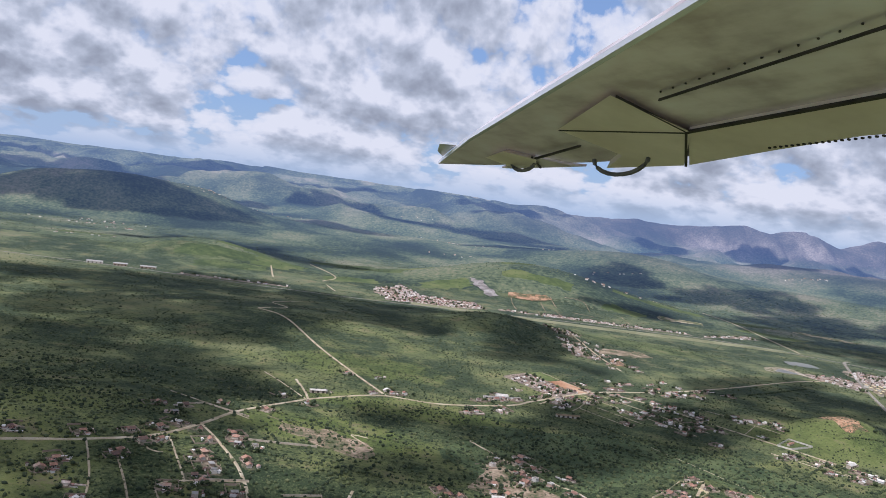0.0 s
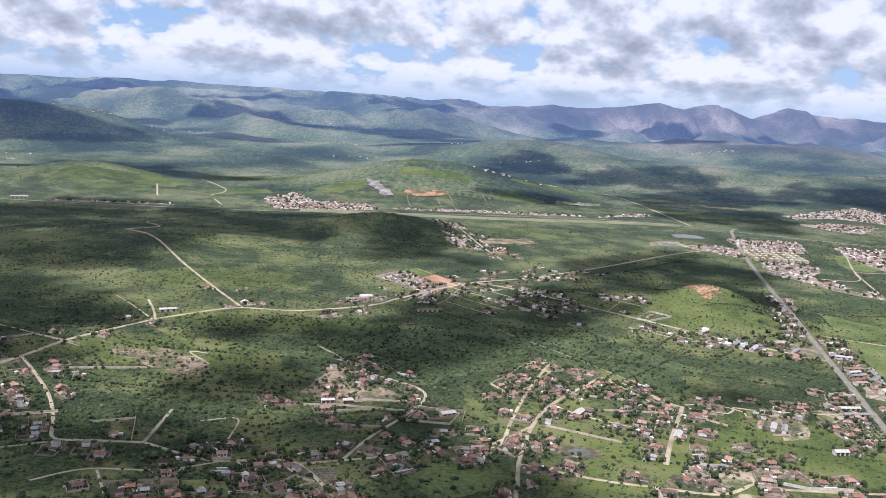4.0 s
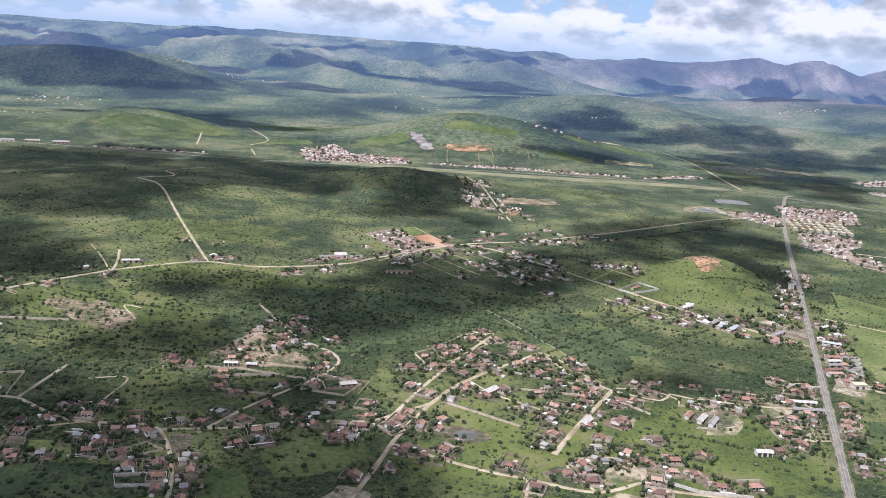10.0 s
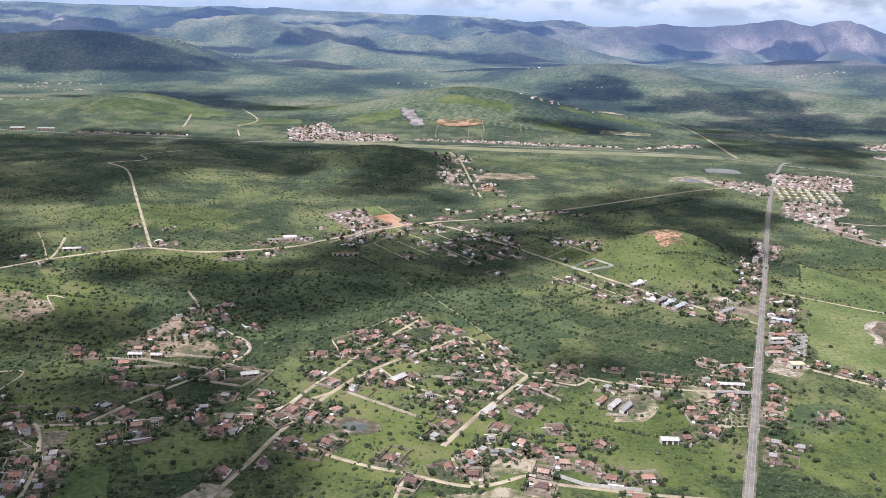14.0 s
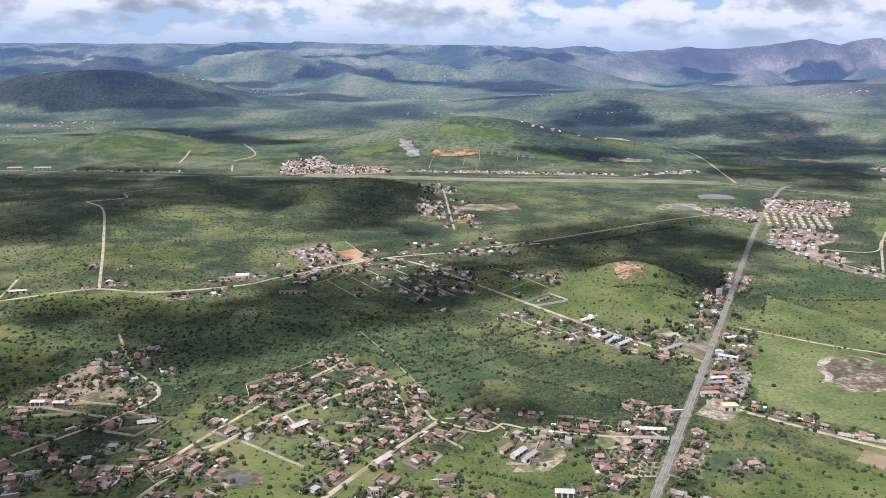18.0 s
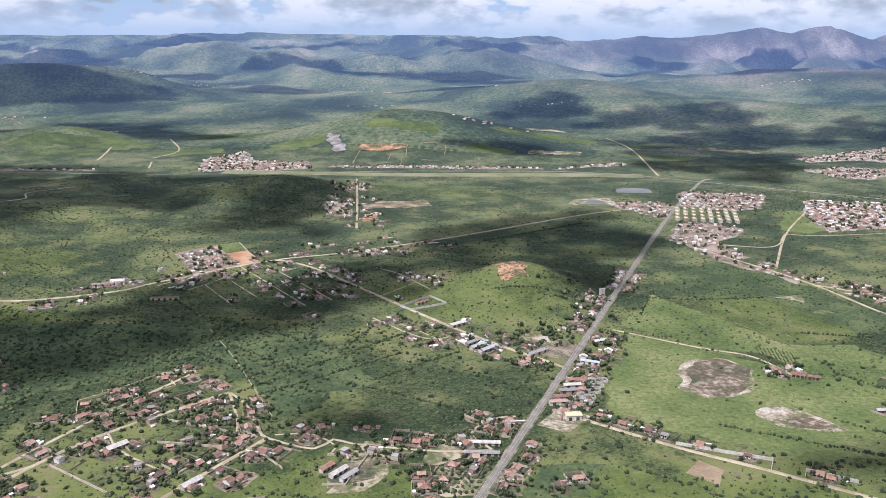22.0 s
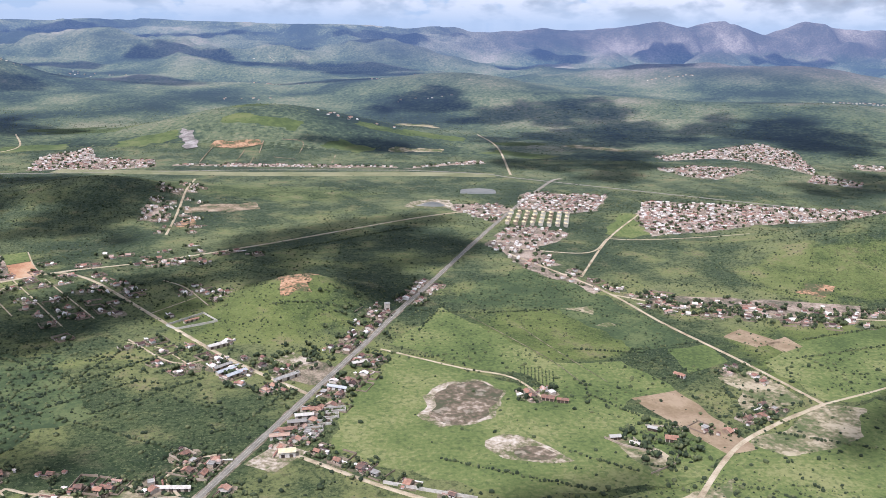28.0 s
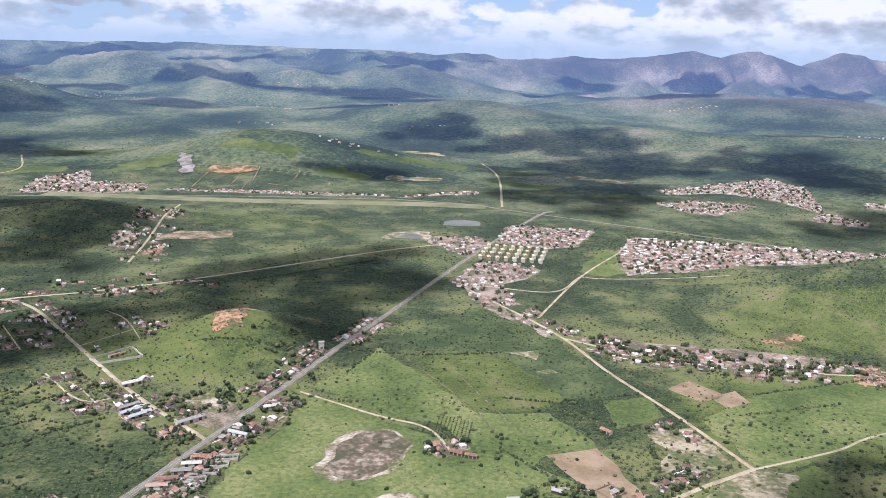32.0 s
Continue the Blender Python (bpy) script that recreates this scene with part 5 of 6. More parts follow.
town([(-80, 1462), (-121, 1600), (-67, 1680), (-28, 1590), (77, 1580), (97, 1520), (40, 1490)], 0.15, 44, "small settlement of terracotta roofs beside the airstrip", 6.2, fill=0.66)
town([(120, 1536), (330, 1552), (480, 1566), (480, 1582), (300, 1568), (120, 1552)], 0.08, 45, "row of roofs along the airstrip", 6.5, fill=0.5)
town([(488, 1560), (634, 1635), (625, 1660), (528, 1600)], 0.2, 46, "scattered pale houses beyond the airstrip", 8.5, fill=0.6)
town([(1270, 1640), (1420, 1590), (1460, 1640), (1290, 1690)], -0.2, 47, "outlying roofs by the road", 9.5, fill=0.5)
town([(742, 900), (746, 878), (784, 868), (864, 836), (930, 858), (930, 885), (835, 897), (800, 906)], -0.1, 48, "hamlet of low tiled roofs along the lane", 12.0, fill=0.13)
town([(92, 950), (119, 985), (138, 955), (165, 912), (136, 882)], 0.9, 49, "unfinished rows of small estate houses", 4.6, (1.6, 3.0), 0.62, 1.5)
town([(-440, 1432), (-335, 1440), (-250, 1450), (-250, 1465), (-430, 1455)], 0.1, 50, "thin line of roofs along the far road", 7.5, fill=0.4)
town([(185, 1210), (215, 1215), (232, 1150), (205, 1145)], 0.2, 56, "cluster of houses beside the red lane", 11.0, fill=0.22)


# ---- larger buildings, walls and plots ----
def shed(x, y, length, width, h, deg, roof_mat, label, category="shed", rise=0.9, doors=3):
    """A long low building with a shallow gable roof and wide doors."""
    ob = tagged(new("shed"), label, category)
    bm = box(bmesh.new(), -length / 2, -width / 2, -0.4, length / 2, width / 2, h)
    for s in (-1, 1):
        v = [bm.verts.new(p) for p in ((s * length / 2, -width / 2, h), (s * length / 2, width / 2, h), (s * length / 2, 0, h + rise))]
        bm.faces.new(v if s > 0 else v[::-1])
    part("wall", bm, MAT_WALL, ob)
    for s in (-1, 1):
        q = [(-length / 2 - 0.4, s * (width / 2 + 0.5), h - 0.12), (length / 2 + 0.4, s * (width / 2 + 0.5), h - 0.12), (length / 2 + 0.4, 0, h + rise + 0.08), (-length / 2 - 0.4, 0, h + rise + 0.08)]
        part("roof", slab(bmesh.new(), q if s < 0 else q[::-1], 0.1), roof_mat, ob)
    for k in range(doors):
        cx = length * ((k + 0.5) / doors - 0.5)
        part("door", box(bmesh.new(), cx - 1.0, -width / 2 - 0.06, 0, cx + 1.0, -width / 2 + 0.02, 2.2), MAT_DOOR, ob)
    ob.matrix_world = pose(x, y, float(ground(x, y)), 0, 0, deg)
    for k in range(-3, 4):
        clear_disc(x + math.cos(radians(deg)) * length * k / 6.5, y + math.sin(radians(deg)) * length * k / 6.5, width * 0.75)
    return ob


def wall_run(pts, label, h=1.8, mat=None, t=0.25):
    """A masonry boundary wall through pts, one panel a stretch."""
    ob = tagged(new("boundary_wall"), label, "wall")
    ob.location = (*pts[0], float(ground(*pts[0])))
    for a, b in zip(pts, pts[1:]):
        d = Vector((b[0] - a[0], b[1] - a[1], 0))
        n = Vector((-d.y, d.x, 0)).normalized() * t / 2
        za, zb = float(ground(*a)), float(ground(*b))
        bm = bmesh.new()
        o = Vector(ob.location)
        c = [Vector((*a, za)) - n - o, Vector((*b, zb)) - n - o, Vector((*b, zb)) + n - o, Vector((*a, za)) + n - o]
        low, top = [bm.verts.new(p - Vector((0, 0, 0.3))) for p in c], [bm.verts.new(p + Vector((0, 0, h))) for p in c]
        bm.faces.new(top)
        for i in range(4):
            bm.faces.new((low[i], low[(i + 1) % 4], top[(i + 1) % 4], top[i]))
        part("panel", bm, mat or MAT_FENCE, ob)
    return ob


MAT_WHITEWALL = material("whitewashed_wall", [(0.3, (0.42, 0.38, 0.33)), (0.7, (0.66, 0.63, 0.58))], 0.5, 5, 0.85, (3.0, 0.3))
MAT_PLOTWALL = material("pale_plot_wall", [(0.3, (0.36, 0.29, 0.21)), (0.7, (0.60, 0.52, 0.42))], 0.3, 5, 0.9, (2.0, 0.3))
MAT_YELLOW = material("cream_render", [(0.3, (0.62, 0.50, 0.30)), (0.7, (0.74, 0.64, 0.44))], 0.4, 5, 0.85, (2.0, 0.3))
shed(413, 714, 18.0, 3.6, 2.5, 52, MAT_BLUE, "long shed with a pale blue sheet roof")
shed(420, 708, 16.2, 3.6, 2.5, 52, MAT_BLUE, "long shed with a pale blue sheet roof")
shed(408, 720, 14.4, 3.2, 2.5, 52, MAT_FIBRE, "long shed with a weathered grey roof")
shed(394, 758, 14.4, 4.3, 2.9, 44, MAT_WHITEWALL, "long white-roofed warehouse beside the dirt road", "warehouse")
shed(455, 704, 18.9, 3.6, 2.7, 47, MAT_FIBRE, "long low building facing the forecourt", "building")
shed(491, 689, 13.5, 3.2, 2.4, -18, MAT_BLUE, "low building with a blue-grey sheet roof", "building")
shed(501, 732, 10.8, 3.6, 2.4, 30, MAT_WHITEWALL, "low white-roofed building beside the highway", "building")
shed(422, 562, 18.9, 2.9, 2.0, 3, MAT_WHITEWALL, "long white poultry shed beside the highway", doors=5)
shed(422, 550, 18.9, 2.9, 2.0, 3, MAT_FIBRE, "long grey-roofed poultry shed beside the highway", doors=5)
shed(349, 522, 11.7, 2.9, 2.2, 60, MAT_WHITEWALL, "long pale shed on a bare plot")
shed(355, 519, 11.7, 2.9, 2.2, 60, MAT_FIBRE, "long grey shed on a bare plot")
shed(342, 526, 9.0, 2.9, 2.2, 60, MAT_TILE, "tiled outbuilding on a bare plot")
shed(373, 483, 9.0, 4.0, 2.5, 5, MAT_WHITEWALL, "white-walled farm building beside a paddock", "building")
shed(223, 537, 11.7, 4.3, 2.5, 55, MAT_WHITEWALL, "white-roofed building on the street", "building")
shed(136, 528, 9.9, 4.3, 2.7, 25, MAT_WHITEWALL, "flat white building in a walled plot", "building", 0.4)
shed(59, 545, 8.1, 3.6, 2.5, 10, MAT_WHITEWALL, "white-roofed house at the village edge", "building", 0.5)
shed(72, 546, 6.3, 3.6, 2.5, 10, MAT_WHITEWALL, "white-roofed house at the village edge", "building", 0.5)
shed(278, 503, 11.7, 3.6, 2.5, 62, MAT_WHITEWALL, "long white building beside the street", "building")
shed(-93, 760, 14.4, 3.6, 2.5, 20, MAT_WHITEWALL, "white farm building by the dirt road", "building")
shed(80, 840, 11.7, 6.5, 3.4, 15, MAT_WHITEWALL, "white-roofed hall behind the dirt road", "hall", 1.4)
shed(70, 832, 18.0, 2.9, 2.2, 15, MAT_FIBRE, "low wall-like outbuilding of a hall")
shed(141, 799, 23.4, 2.9, 2.0, 12, MAT_PLOUGH, "long low shed of earth-coloured brick", doors=5)
shed(513, 844, 4.0, 3.2, 6.4, 20, MAT_FIBRE, "narrow two-storey house by the highway", "house", 0.5, 1)
shed(661, 628, 6.5, 2.9, 2.2, 10, MAT_FIBRE, "grey-roofed farm building near the ploughed field", "building")
shed(671, 620, 5.4, 2.7, 2.2, -25, MAT_WHITEWALL, "small pale farm building near the ploughed field", "building")
shed(686, 640, 5.4, 2.9, 2.2, -25, MAT_FIBRE, "grey-roofed farm shed under trees", "shed")
wall_run([(655, 629), (664, 620), (676, 614), (672, 629)], "low pale wall of a farmyard", 1.3, MAT_FENCE)
wall_run([(683, 646), (705, 643), (690, 600), (673, 588)], "low block wall round a farm plot", 1.2, MAT_FENCE)
patch("thicket", [(664, 640), (682, 655), (708, 650), (706, 612), (690, 592), (678, 596), (690, 622), (680, 634)], MAT_FOREST, "shade trees round a farmyard", "thicket", 2.8, 0.06, 4)
patch("bare_ground", [(655, 630), (672, 632), (690, 604), (674, 588), (664, 616)], MAT_STONY, "trodden pale farmyard", "bare ground", 0.15, 0.12, 3)
patch("bare_ground", [(666, 558), (692, 574), (722, 582), (708, 563), (671, 544)], MAT_STONY, "pale stony ground below the bend", "bare ground", 0.15, 0.13, 5)
shed(694, 627, 7.2, 4.3, 2.4, -10, MAT_TILE, "farmhouse with a bright terracotta roof", "house", 1.5)
shed(724, 722, 8.1, 2.9, 2.2, -45, MAT_TILE, "long low farm building with a tiled roof")
shed(628, 680, 8.1, 3.6, 2.2, -20, MAT_TILE, "tiled farmhouse at the end of a track", "house", 1.3)
shed(637, 677, 7.2, 2.9, 2.2, -10, MAT_TILE, "low tiled farm outbuilding")
for x, y, n in ((-575, 1424, 26), (-536, 1436, 22), (-492, 1446, 26)):
    shed(x, y, n, 7, 3.4, 20, MAT_FIBRE, "long pale industrial hall in the distance", "hall", 1.5, 4)
# narrow walled plots that reach back from the highway
for k, (x, y) in enumerate([(476, 656), (473, 647), (470, 638), (466, 628), (463, 620)]):
    shed(x + 3, y, 11, 3.6, 2.6, 14, (MAT_TILE, MAT_WHITEWALL, MAT_FIBRE, MAT_TILE, MAT_TILE)[k], "narrow roadside building with a long yard behind", "building", 0.6, 2)
    wall_run([(x + 9, y - 3), (x + 24, y + 1), (x + 23, y + 6), (x + 8, y + 2)], "pale block wall round a narrow back yard", mat=MAT_WHITEWALL)
wall_run([(343, 801), (365, 828), (381, 810), (353, 793), (343, 801)], "pale wall round an empty building plot", 1.6, MAT_WHITEWALL)
shed(360, 811, 12.6, 2.5, 2.0, 48, MAT_TILE, "unfinished low building inside a walled plot", "building", 0.4)
wall_run([(529, 573), (552, 566), (578, 559), (574, 548)], "long white wall beside the dirt road", 2.0, MAT_WHITEWALL)
wall_run([(589, 541), (592, 549), (615, 539)], "white wall of a roadside plot", 2.0, MAT_WHITEWALL)
wall_run([(119, 533), (135, 540), (143, 527), (124, 519), (119, 533)], "pale wall round a walled compound", 1.8)
wall_run([(310, 441), (326, 433), (352, 432)], "white garden wall along the lane", 1.8, MAT_WHITEWALL)
wall_run([(310, 441), (314, 456)], "white garden wall between plots", 1.8, MAT_WHITEWALL)
wall_run([(62, 830), (100, 850)], "low pale wall of a farmyard", 1.6, MAT_WHITEWALL)
wall_run([(188, 612), (205, 640), (226, 647)], "ochre-lit block wall of a garden plot", 1.6, MAT_YELLOW)
wall_run([(205, 640), (222, 622), (205, 598)], "ochre block wall between garden plots", 1.6, MAT_YELLOW)
wall_run([(180, 575), (172, 592), (188, 612)], "ochre block wall round a paddock", 1.6, MAT_YELLOW)
wall_run([(46, 400), (69, 406), (72, 395), (51, 390), (46, 400)], "white wall round a long walled plot", 1.5, MAT_WHITEWALL)
wall_run([(-45, 421), (-10, 427)], "pale wall of a gravel plot", 1.3)
wall_run([(-36, 403), (-2, 408)], "pale wall of a gravel plot", 1.3)
wall_run([(13, 434), (24, 436), (32, 414), (21, 415), (13, 434)], "low wall round a house plot", 1.3)
wall_run([(106, 518), (114, 541), (148, 536), (144, 516)], "pale wall round garden plots", 1.4)
wall_run([(56, 527), (90, 535)], "pale wall between plots", 1.4)
wall_run([(391, 504), (400, 534)], "low wall of a garden", 1.2)
for pts, tall in [
    ([(44, 538), (68, 540), (109, 533)], 1.5),
    ([(65, 507), (94, 505)], 1.5),
    ([(109, 517), (136, 513), (144, 531), (119, 542), (109, 517)], 1.5),
    ([(64, 553), (112, 550)], 1.5),
    ([(179, 609), (200, 617)], 1.5),
    ([(182, 596), (205, 605)], 1.5),
    ([(194, 582), (213, 595)], 1.5),
    ([(162, 560), (183, 567)], 1.5),
    ([(235, 574), (275, 563), (289, 557)], 1.5),
    ([(242, 546), (280, 544)], 1.5),
    ([(197, 515), (242, 490)], 1.5),
    ([(301, 541), (319, 524)], 1.5),
    ([(339, 541), (364, 544), (374, 541)], 1.5),
    ([(343, 510), (355, 511), (361, 544), (351, 542)], 1.5),
    ([(-96, 505), (-122, 494)], 1.5),
    ([(-74, 493), (-51, 503), (-45, 472)], 1.5),
    ([(-181, 631), (-166, 654), (-127, 636)], 1.5),
    ([(-125, 574), (-68, 593)], 1.5),
    ([(43, 427), (48, 434), (59, 428), (48, 419)], 1.5),
    ([(47, 399), (68, 406), (71, 396), (50, 391)], 1.5),
]:
    wall_run(pts, "thin pale block wall between garden plots", tall * 0.9, MAT_PLOTWALL, 0.3)
patch("forecourt", [(452, 590), (466, 616), (484, 604), (470, 580)], MAT_SALT, "pale gravelled forecourt by the highway", "forecourt", 0.0, 0.15, 1.5)
shed(474, 600, 9.0, 5.0, 3.6, 12, MAT_YELLOW, "roadside canopy with a yellow roof", "canopy", 0.3, 2)
patch("bare_ground", [(529, 541), (539, 556), (549, 547), (543, 530)], MAT_PLOUGH, "bare earth plot with stacked materials", "bare ground", 0.0, 0.13, 1.5)
patch("bare_ground", [(684, 824), (695, 833), (700, 826), (690, 820)], MAT_SALT, "pale sandy clearing in the thicket", "bare ground", 0.0, 0.13, 2)
patch("bare_ground", [(660, 862), (690, 872), (684, 850)], MAT_STONY, "stony clearing in the thicket", "bare ground", 0.3, 0.12, 5)
patch("bare_ground", [(345, 508), (340, 535), (366, 537), (368, 520)], MAT_YARD, "bare trodden plot round sheds", "bare ground", 0.0, 0.13, 2)
patch("bare_ground", [(930, 830), (945, 870), (985, 860), (965, 830)], MAT_REDSCRUB, "reddish worn hillside ground", "bare ground", 0.3, 0.13, 8)
patch("bare_ground", [(880, 915), (905, 945), (930, 930), (905, 910)], MAT_REDSCRUB, "reddish cleared ground on the slope", "bare ground", 0.3, 0.13, 6)
patch("bare_ground", [(423, 2066), (548, 2073), (530, 2150), (445, 2150)], MAT_STONY, "pale laid-out building plots far off", "bare ground", 0.1, 0.3, 12)
for pts in ([(211, 1584), (208, 1665)], [(241, 1535), (233, 1619)], [(265, 1624), (306, 1613)], [(198, 1529), (194, 1596)], [(154, 1572), (150, 1620), (149, 1683)], [(237, 1644), (231, 1713)], [(262, 1725), (300, 1722), (305, 1656)], [(370, 1590), (368, 1660)]):
    ribbon("dirt_road", pts, 1.7, MAT_BROWN, "brown hillside track", "road", 1.0)
ribbon("dirt_road", [(-275, 1828), (-202, 1688), (-215, 1600)], 3.0, MAT_DIRT, "pale dirt road over the hill pasture", "road", 0.4)
# cream blocks of a housing estate in the town
for i in range(8):
    for j in range(4):
        u, v = i / 7.0, j / 3.0
        x, y = (646 + u * 70) - v * 10, 1238 - v * 60 - u * 8
        shed(x, y, 7.4, 3.4, 3.9, 100, MAT_YELLOW, "cream apartment block of a housing estate", "apartment block", 0.6, 2)


# shade trees round the farmyard and along the hamlet
rnd = random.Random(29)
for _ in range(42):
    a, r = rnd.uniform(0, 6.28), math.sqrt(rnd.random())
    TOWN_TREES.append((688 + 22 * r * math.cos(a), 622 + 30 * r * math.sin(a)))
for _ in range(90):
    u = rnd.random()
    TOWN_TREES.append((742 + 190 * u, 888 - 38 * math.sin(u * 2.4) + rnd.gauss(4, 9)))
for _ in range(40):
    TOWN_TREES.append((rnd.uniform(440, 520), rnd.uniform(690, 860)))

# fields on the far plain
rnd = random.Random(57)
for k in range(26):
    y0 = rnd.uniform(1600, 1930)
    x0 = rnd.uniform(-0.42 * y0, 420 + 0.42 * y0)
    if -160 < x0 < 660 and y0 < 1720 or 880 < x0 < 1320 and y0 < 1920:
        continue
    w, d, a = rnd.uniform(30, 85), rnd.uniform(14, 40), rnd.uniform(-0.5, 0.5)
    ring = [(x0 + u * math.cos(a) - v * math.sin(a), y0 + u * math.sin(a) + v * math.cos(a)) for u, v in ((-w, -d), (w * rnd.uniform(0.7, 1), -d), (w, d * rnd.uniform(0.7, 1)), (-w * 0.8, d))]
    pick = rnd.choice((0, 0, 0, 1, 1, 3))
    patch("field", ring, (MAT_HILL, MAT_FOREST, MAT_RUNWAY, MAT_STONY)[pick], ("green pasture on the far plain", "dark wooded patch on the far plain", "pale dry grass field far off", "stony bare field far off")[pick], "field", (0.4, 1.8, 0.1, 0.2)[pick], 0.12, 9)


# farmsteads scattered over the far plain
rnd = random.Random(91)
W, R2 = ([], []), ([], [])
for _ in range(26):
    y0 = 1750 + 2000 * rnd.random() ** 1.2
    x0 = rnd.uniform(-0.5 * y0, 560 + 0.5 * y0)
    a = rnd.uniform(-0.4, 0.4)
    for k in range(rnd.randrange(3, 15)):
        x, y = x0 + rnd.gauss(0, 46), y0 + rnd.gauss(0, 12)
        emit(W, R2, x, y, float(uplands(np.array(x), np.array(y))) - 0.2, rnd.uniform(2.5, 6), rnd.uniform(2.5, 4), rnd.uniform(1.5, 2.4), 0.5, math.cos(a), math.sin(a))
base = tagged(new("farmsteads"), "pale farmsteads scattered over the far plain", "houses", kind="stuff")
for name, (vv, ff), mat in (("wall", W, MAT_WALLS_FAR), ("roof", R2, MAT_TILES_FAR)):
    ob = tagged(new(name, new_mesh(name, np.array(vv), ff, mat, True)), kind="stuff")
    ob.parent = base
# ---- plants ----
def ico(sub):
    bm = bmesh.new()
    bmesh.ops.create_icosphere(bm, subdivisions=sub, radius=1.0)
    v = np.array([p.co[:] for p in bm.verts])
    f = np.array([[q.index for q in p.verts] for p in bm.faces])
    bm.free()
    return v, f


ICO1, ICO2 = ico(1), ico(2)


def blobs(x, y, rx, rz, base, rng, ball, jitter=0.28):
    """Many ragged leaf masses: arrays of places and radii to one pair of verts and faces."""
    bv, bf = ball
    n, k = len(x), len(bv)
    ang = rng.uniform(0, 2 * np.pi, n)
    s = 1 + rng.uniform(-jitter, jitter, (n, k, 1))
    P = bv[None] * s
    sq = rng.uniform(0.75, 1.3, n)
    px, py = P[..., 0] * (rx * sq)[:, None], P[..., 1] * (rx / sq)[:, None]
    c, d = np.cos(ang)[:, None], np.sin(ang)[:, None]
    V = np.stack([x[:, None] + px * c - py * d, y[:, None] + px * d + py * c, base[:, None] + (P[..., 2] + 0.55) * rz[:, None]], -1).reshape(-1, 3)
    Fc = (bf[None] + (np.arange(n) * k)[:, None, None]).reshape(-1, 3)
    return V, Fc


def scatter(n, y0, y1, power, rng, threshold):
    """Places for wild plants inside the country that can be overlooked, thicker where the scrub is thick."""
    y = y0 + (y1 - y0) * rng.random(n) ** power
    lo, hi = -0.62 * y - 60, 640 + 0.52 * y
    x = lo + (hi - lo) * rng.random(n)
    i, j = raster(np.stack([x, y], -1))
    ok = (i >= 0) & (i < 1600) & (j >= 0) & (j < 1000)
    free = np.ones(n)
    free[ok] = FREE[j[ok], i[ok]]
    dens = 0.42 + 0.34 * N_PATCH(x, y) + 0.30 * N_FINE(x * 0.8, y * 0.8) + 0.22 * N_ROLL(x * 1.7, y * 1.7)
    keep = (free > 0) & (dens * np.minimum(free, 1) + 0.30 * (free - 1).clip(0) > rng.random(n) * threshold)
    return x[keep], y[keep]


def shrubs(name, n, y0, y1, power, size, seed, ball, threshold=0.95, label=""):
    rng = np.random.default_rng(seed)
    x, y = scatter(n, y0, y1, power, rng, threshold)
    r = size[0] + (size[1] - size[0]) * rng.random(len(x)) ** 2.4
    V, Fc = blobs(x, y, r, r * rng.uniform(0.6, 1.0, len(x)), ground(x, y) - 0.15, rng, ball)
    tagged(new(name, new_mesh(name, V, Fc, MAT_SHRUB)), label, "bushes", kind="stuff")


shrubs("scrub_bushes", 62000, 330, 760, 0.9, (0.4, 1.7), 61, ICO1, label="dark green thorn bushes scattered over pasture")
shrubs("low_scrub", 90000, 330, 1000, 0.8, (0.28, 0.75), 64, ICO1, label="low green scrub and tussocks")
shrubs("scrub_bushes", 105000, 740, 1400, 0.9, (0.35, 1.25), 62, ICO1, label="dark green thorn scrub on the plain")
shrubs("woodland_patches", 76000, 1380, 2300, 0.9, (0.4, 1.15), 63, ICO1, label="distant dark scrub and scattered trees")


def tree(h, spread, seed, label):
    rng = np.random.default_rng(seed)
    t = tagged(new("tree"), label, "tree", "trees among the houses")
    bm = bmesh.new()
    rings = []
    for k in range(5):
        z, r = -0.3 + h * 0.62 * k / 4, 0.24 * (1 - 0.16 * k)
        rings.append([bm.verts.new((r * math.cos(a) + 0.12 * k * math.sin(seed), r * math.sin(a), z)) for a in np.linspace(0, 2 * math.pi, 7)[:-1]])
    for a, b in zip(rings, rings[1:]):
        for i in range(6):
            bm.faces.new((a[i], a[(i + 1) % 6], b[(i + 1) % 6], b[i]))
    for q in range(4):
        ang = q * 1.57 + seed
        tip = Vector((math.cos(ang) * spread * 0.55, math.sin(ang) * spread * 0.55, h * 0.75))
        root = Vector((0, 0, h * 0.35))
        lv = [bm.verts.new(root + Vector(o)) for o in ((0.1, 0, 0), (-0.05, 0.09, 0), (-0.05, -0.09, 0))] + [bm.verts.new(tip)]
        for i in range(3):
            bm.faces.new((lv[i], lv[(i + 1) % 3], lv[3]))
    part("trunk", bm, MAT_TRUNK, t)
    n = 34
    ph, rad = rng.uniform(0, 2 * np.pi, n), spread * np.sqrt(rng.random(n)) * 0.8
    z = h * (0.42 + 0.45 * rng.random(n) * (1 - 0.35 * rad / spread))
    r = spread * rng.uniform(0.18, 0.36, n)
    V, Fc = blobs(rad * np.cos(ph), rad * np.sin(ph), r, r * 0.8, z, rng, ICO1, 0.34)
    crown = new("crown", new_mesh("crown", V, Fc, MAT_SHRUB))
    crown.parent = t
    return t


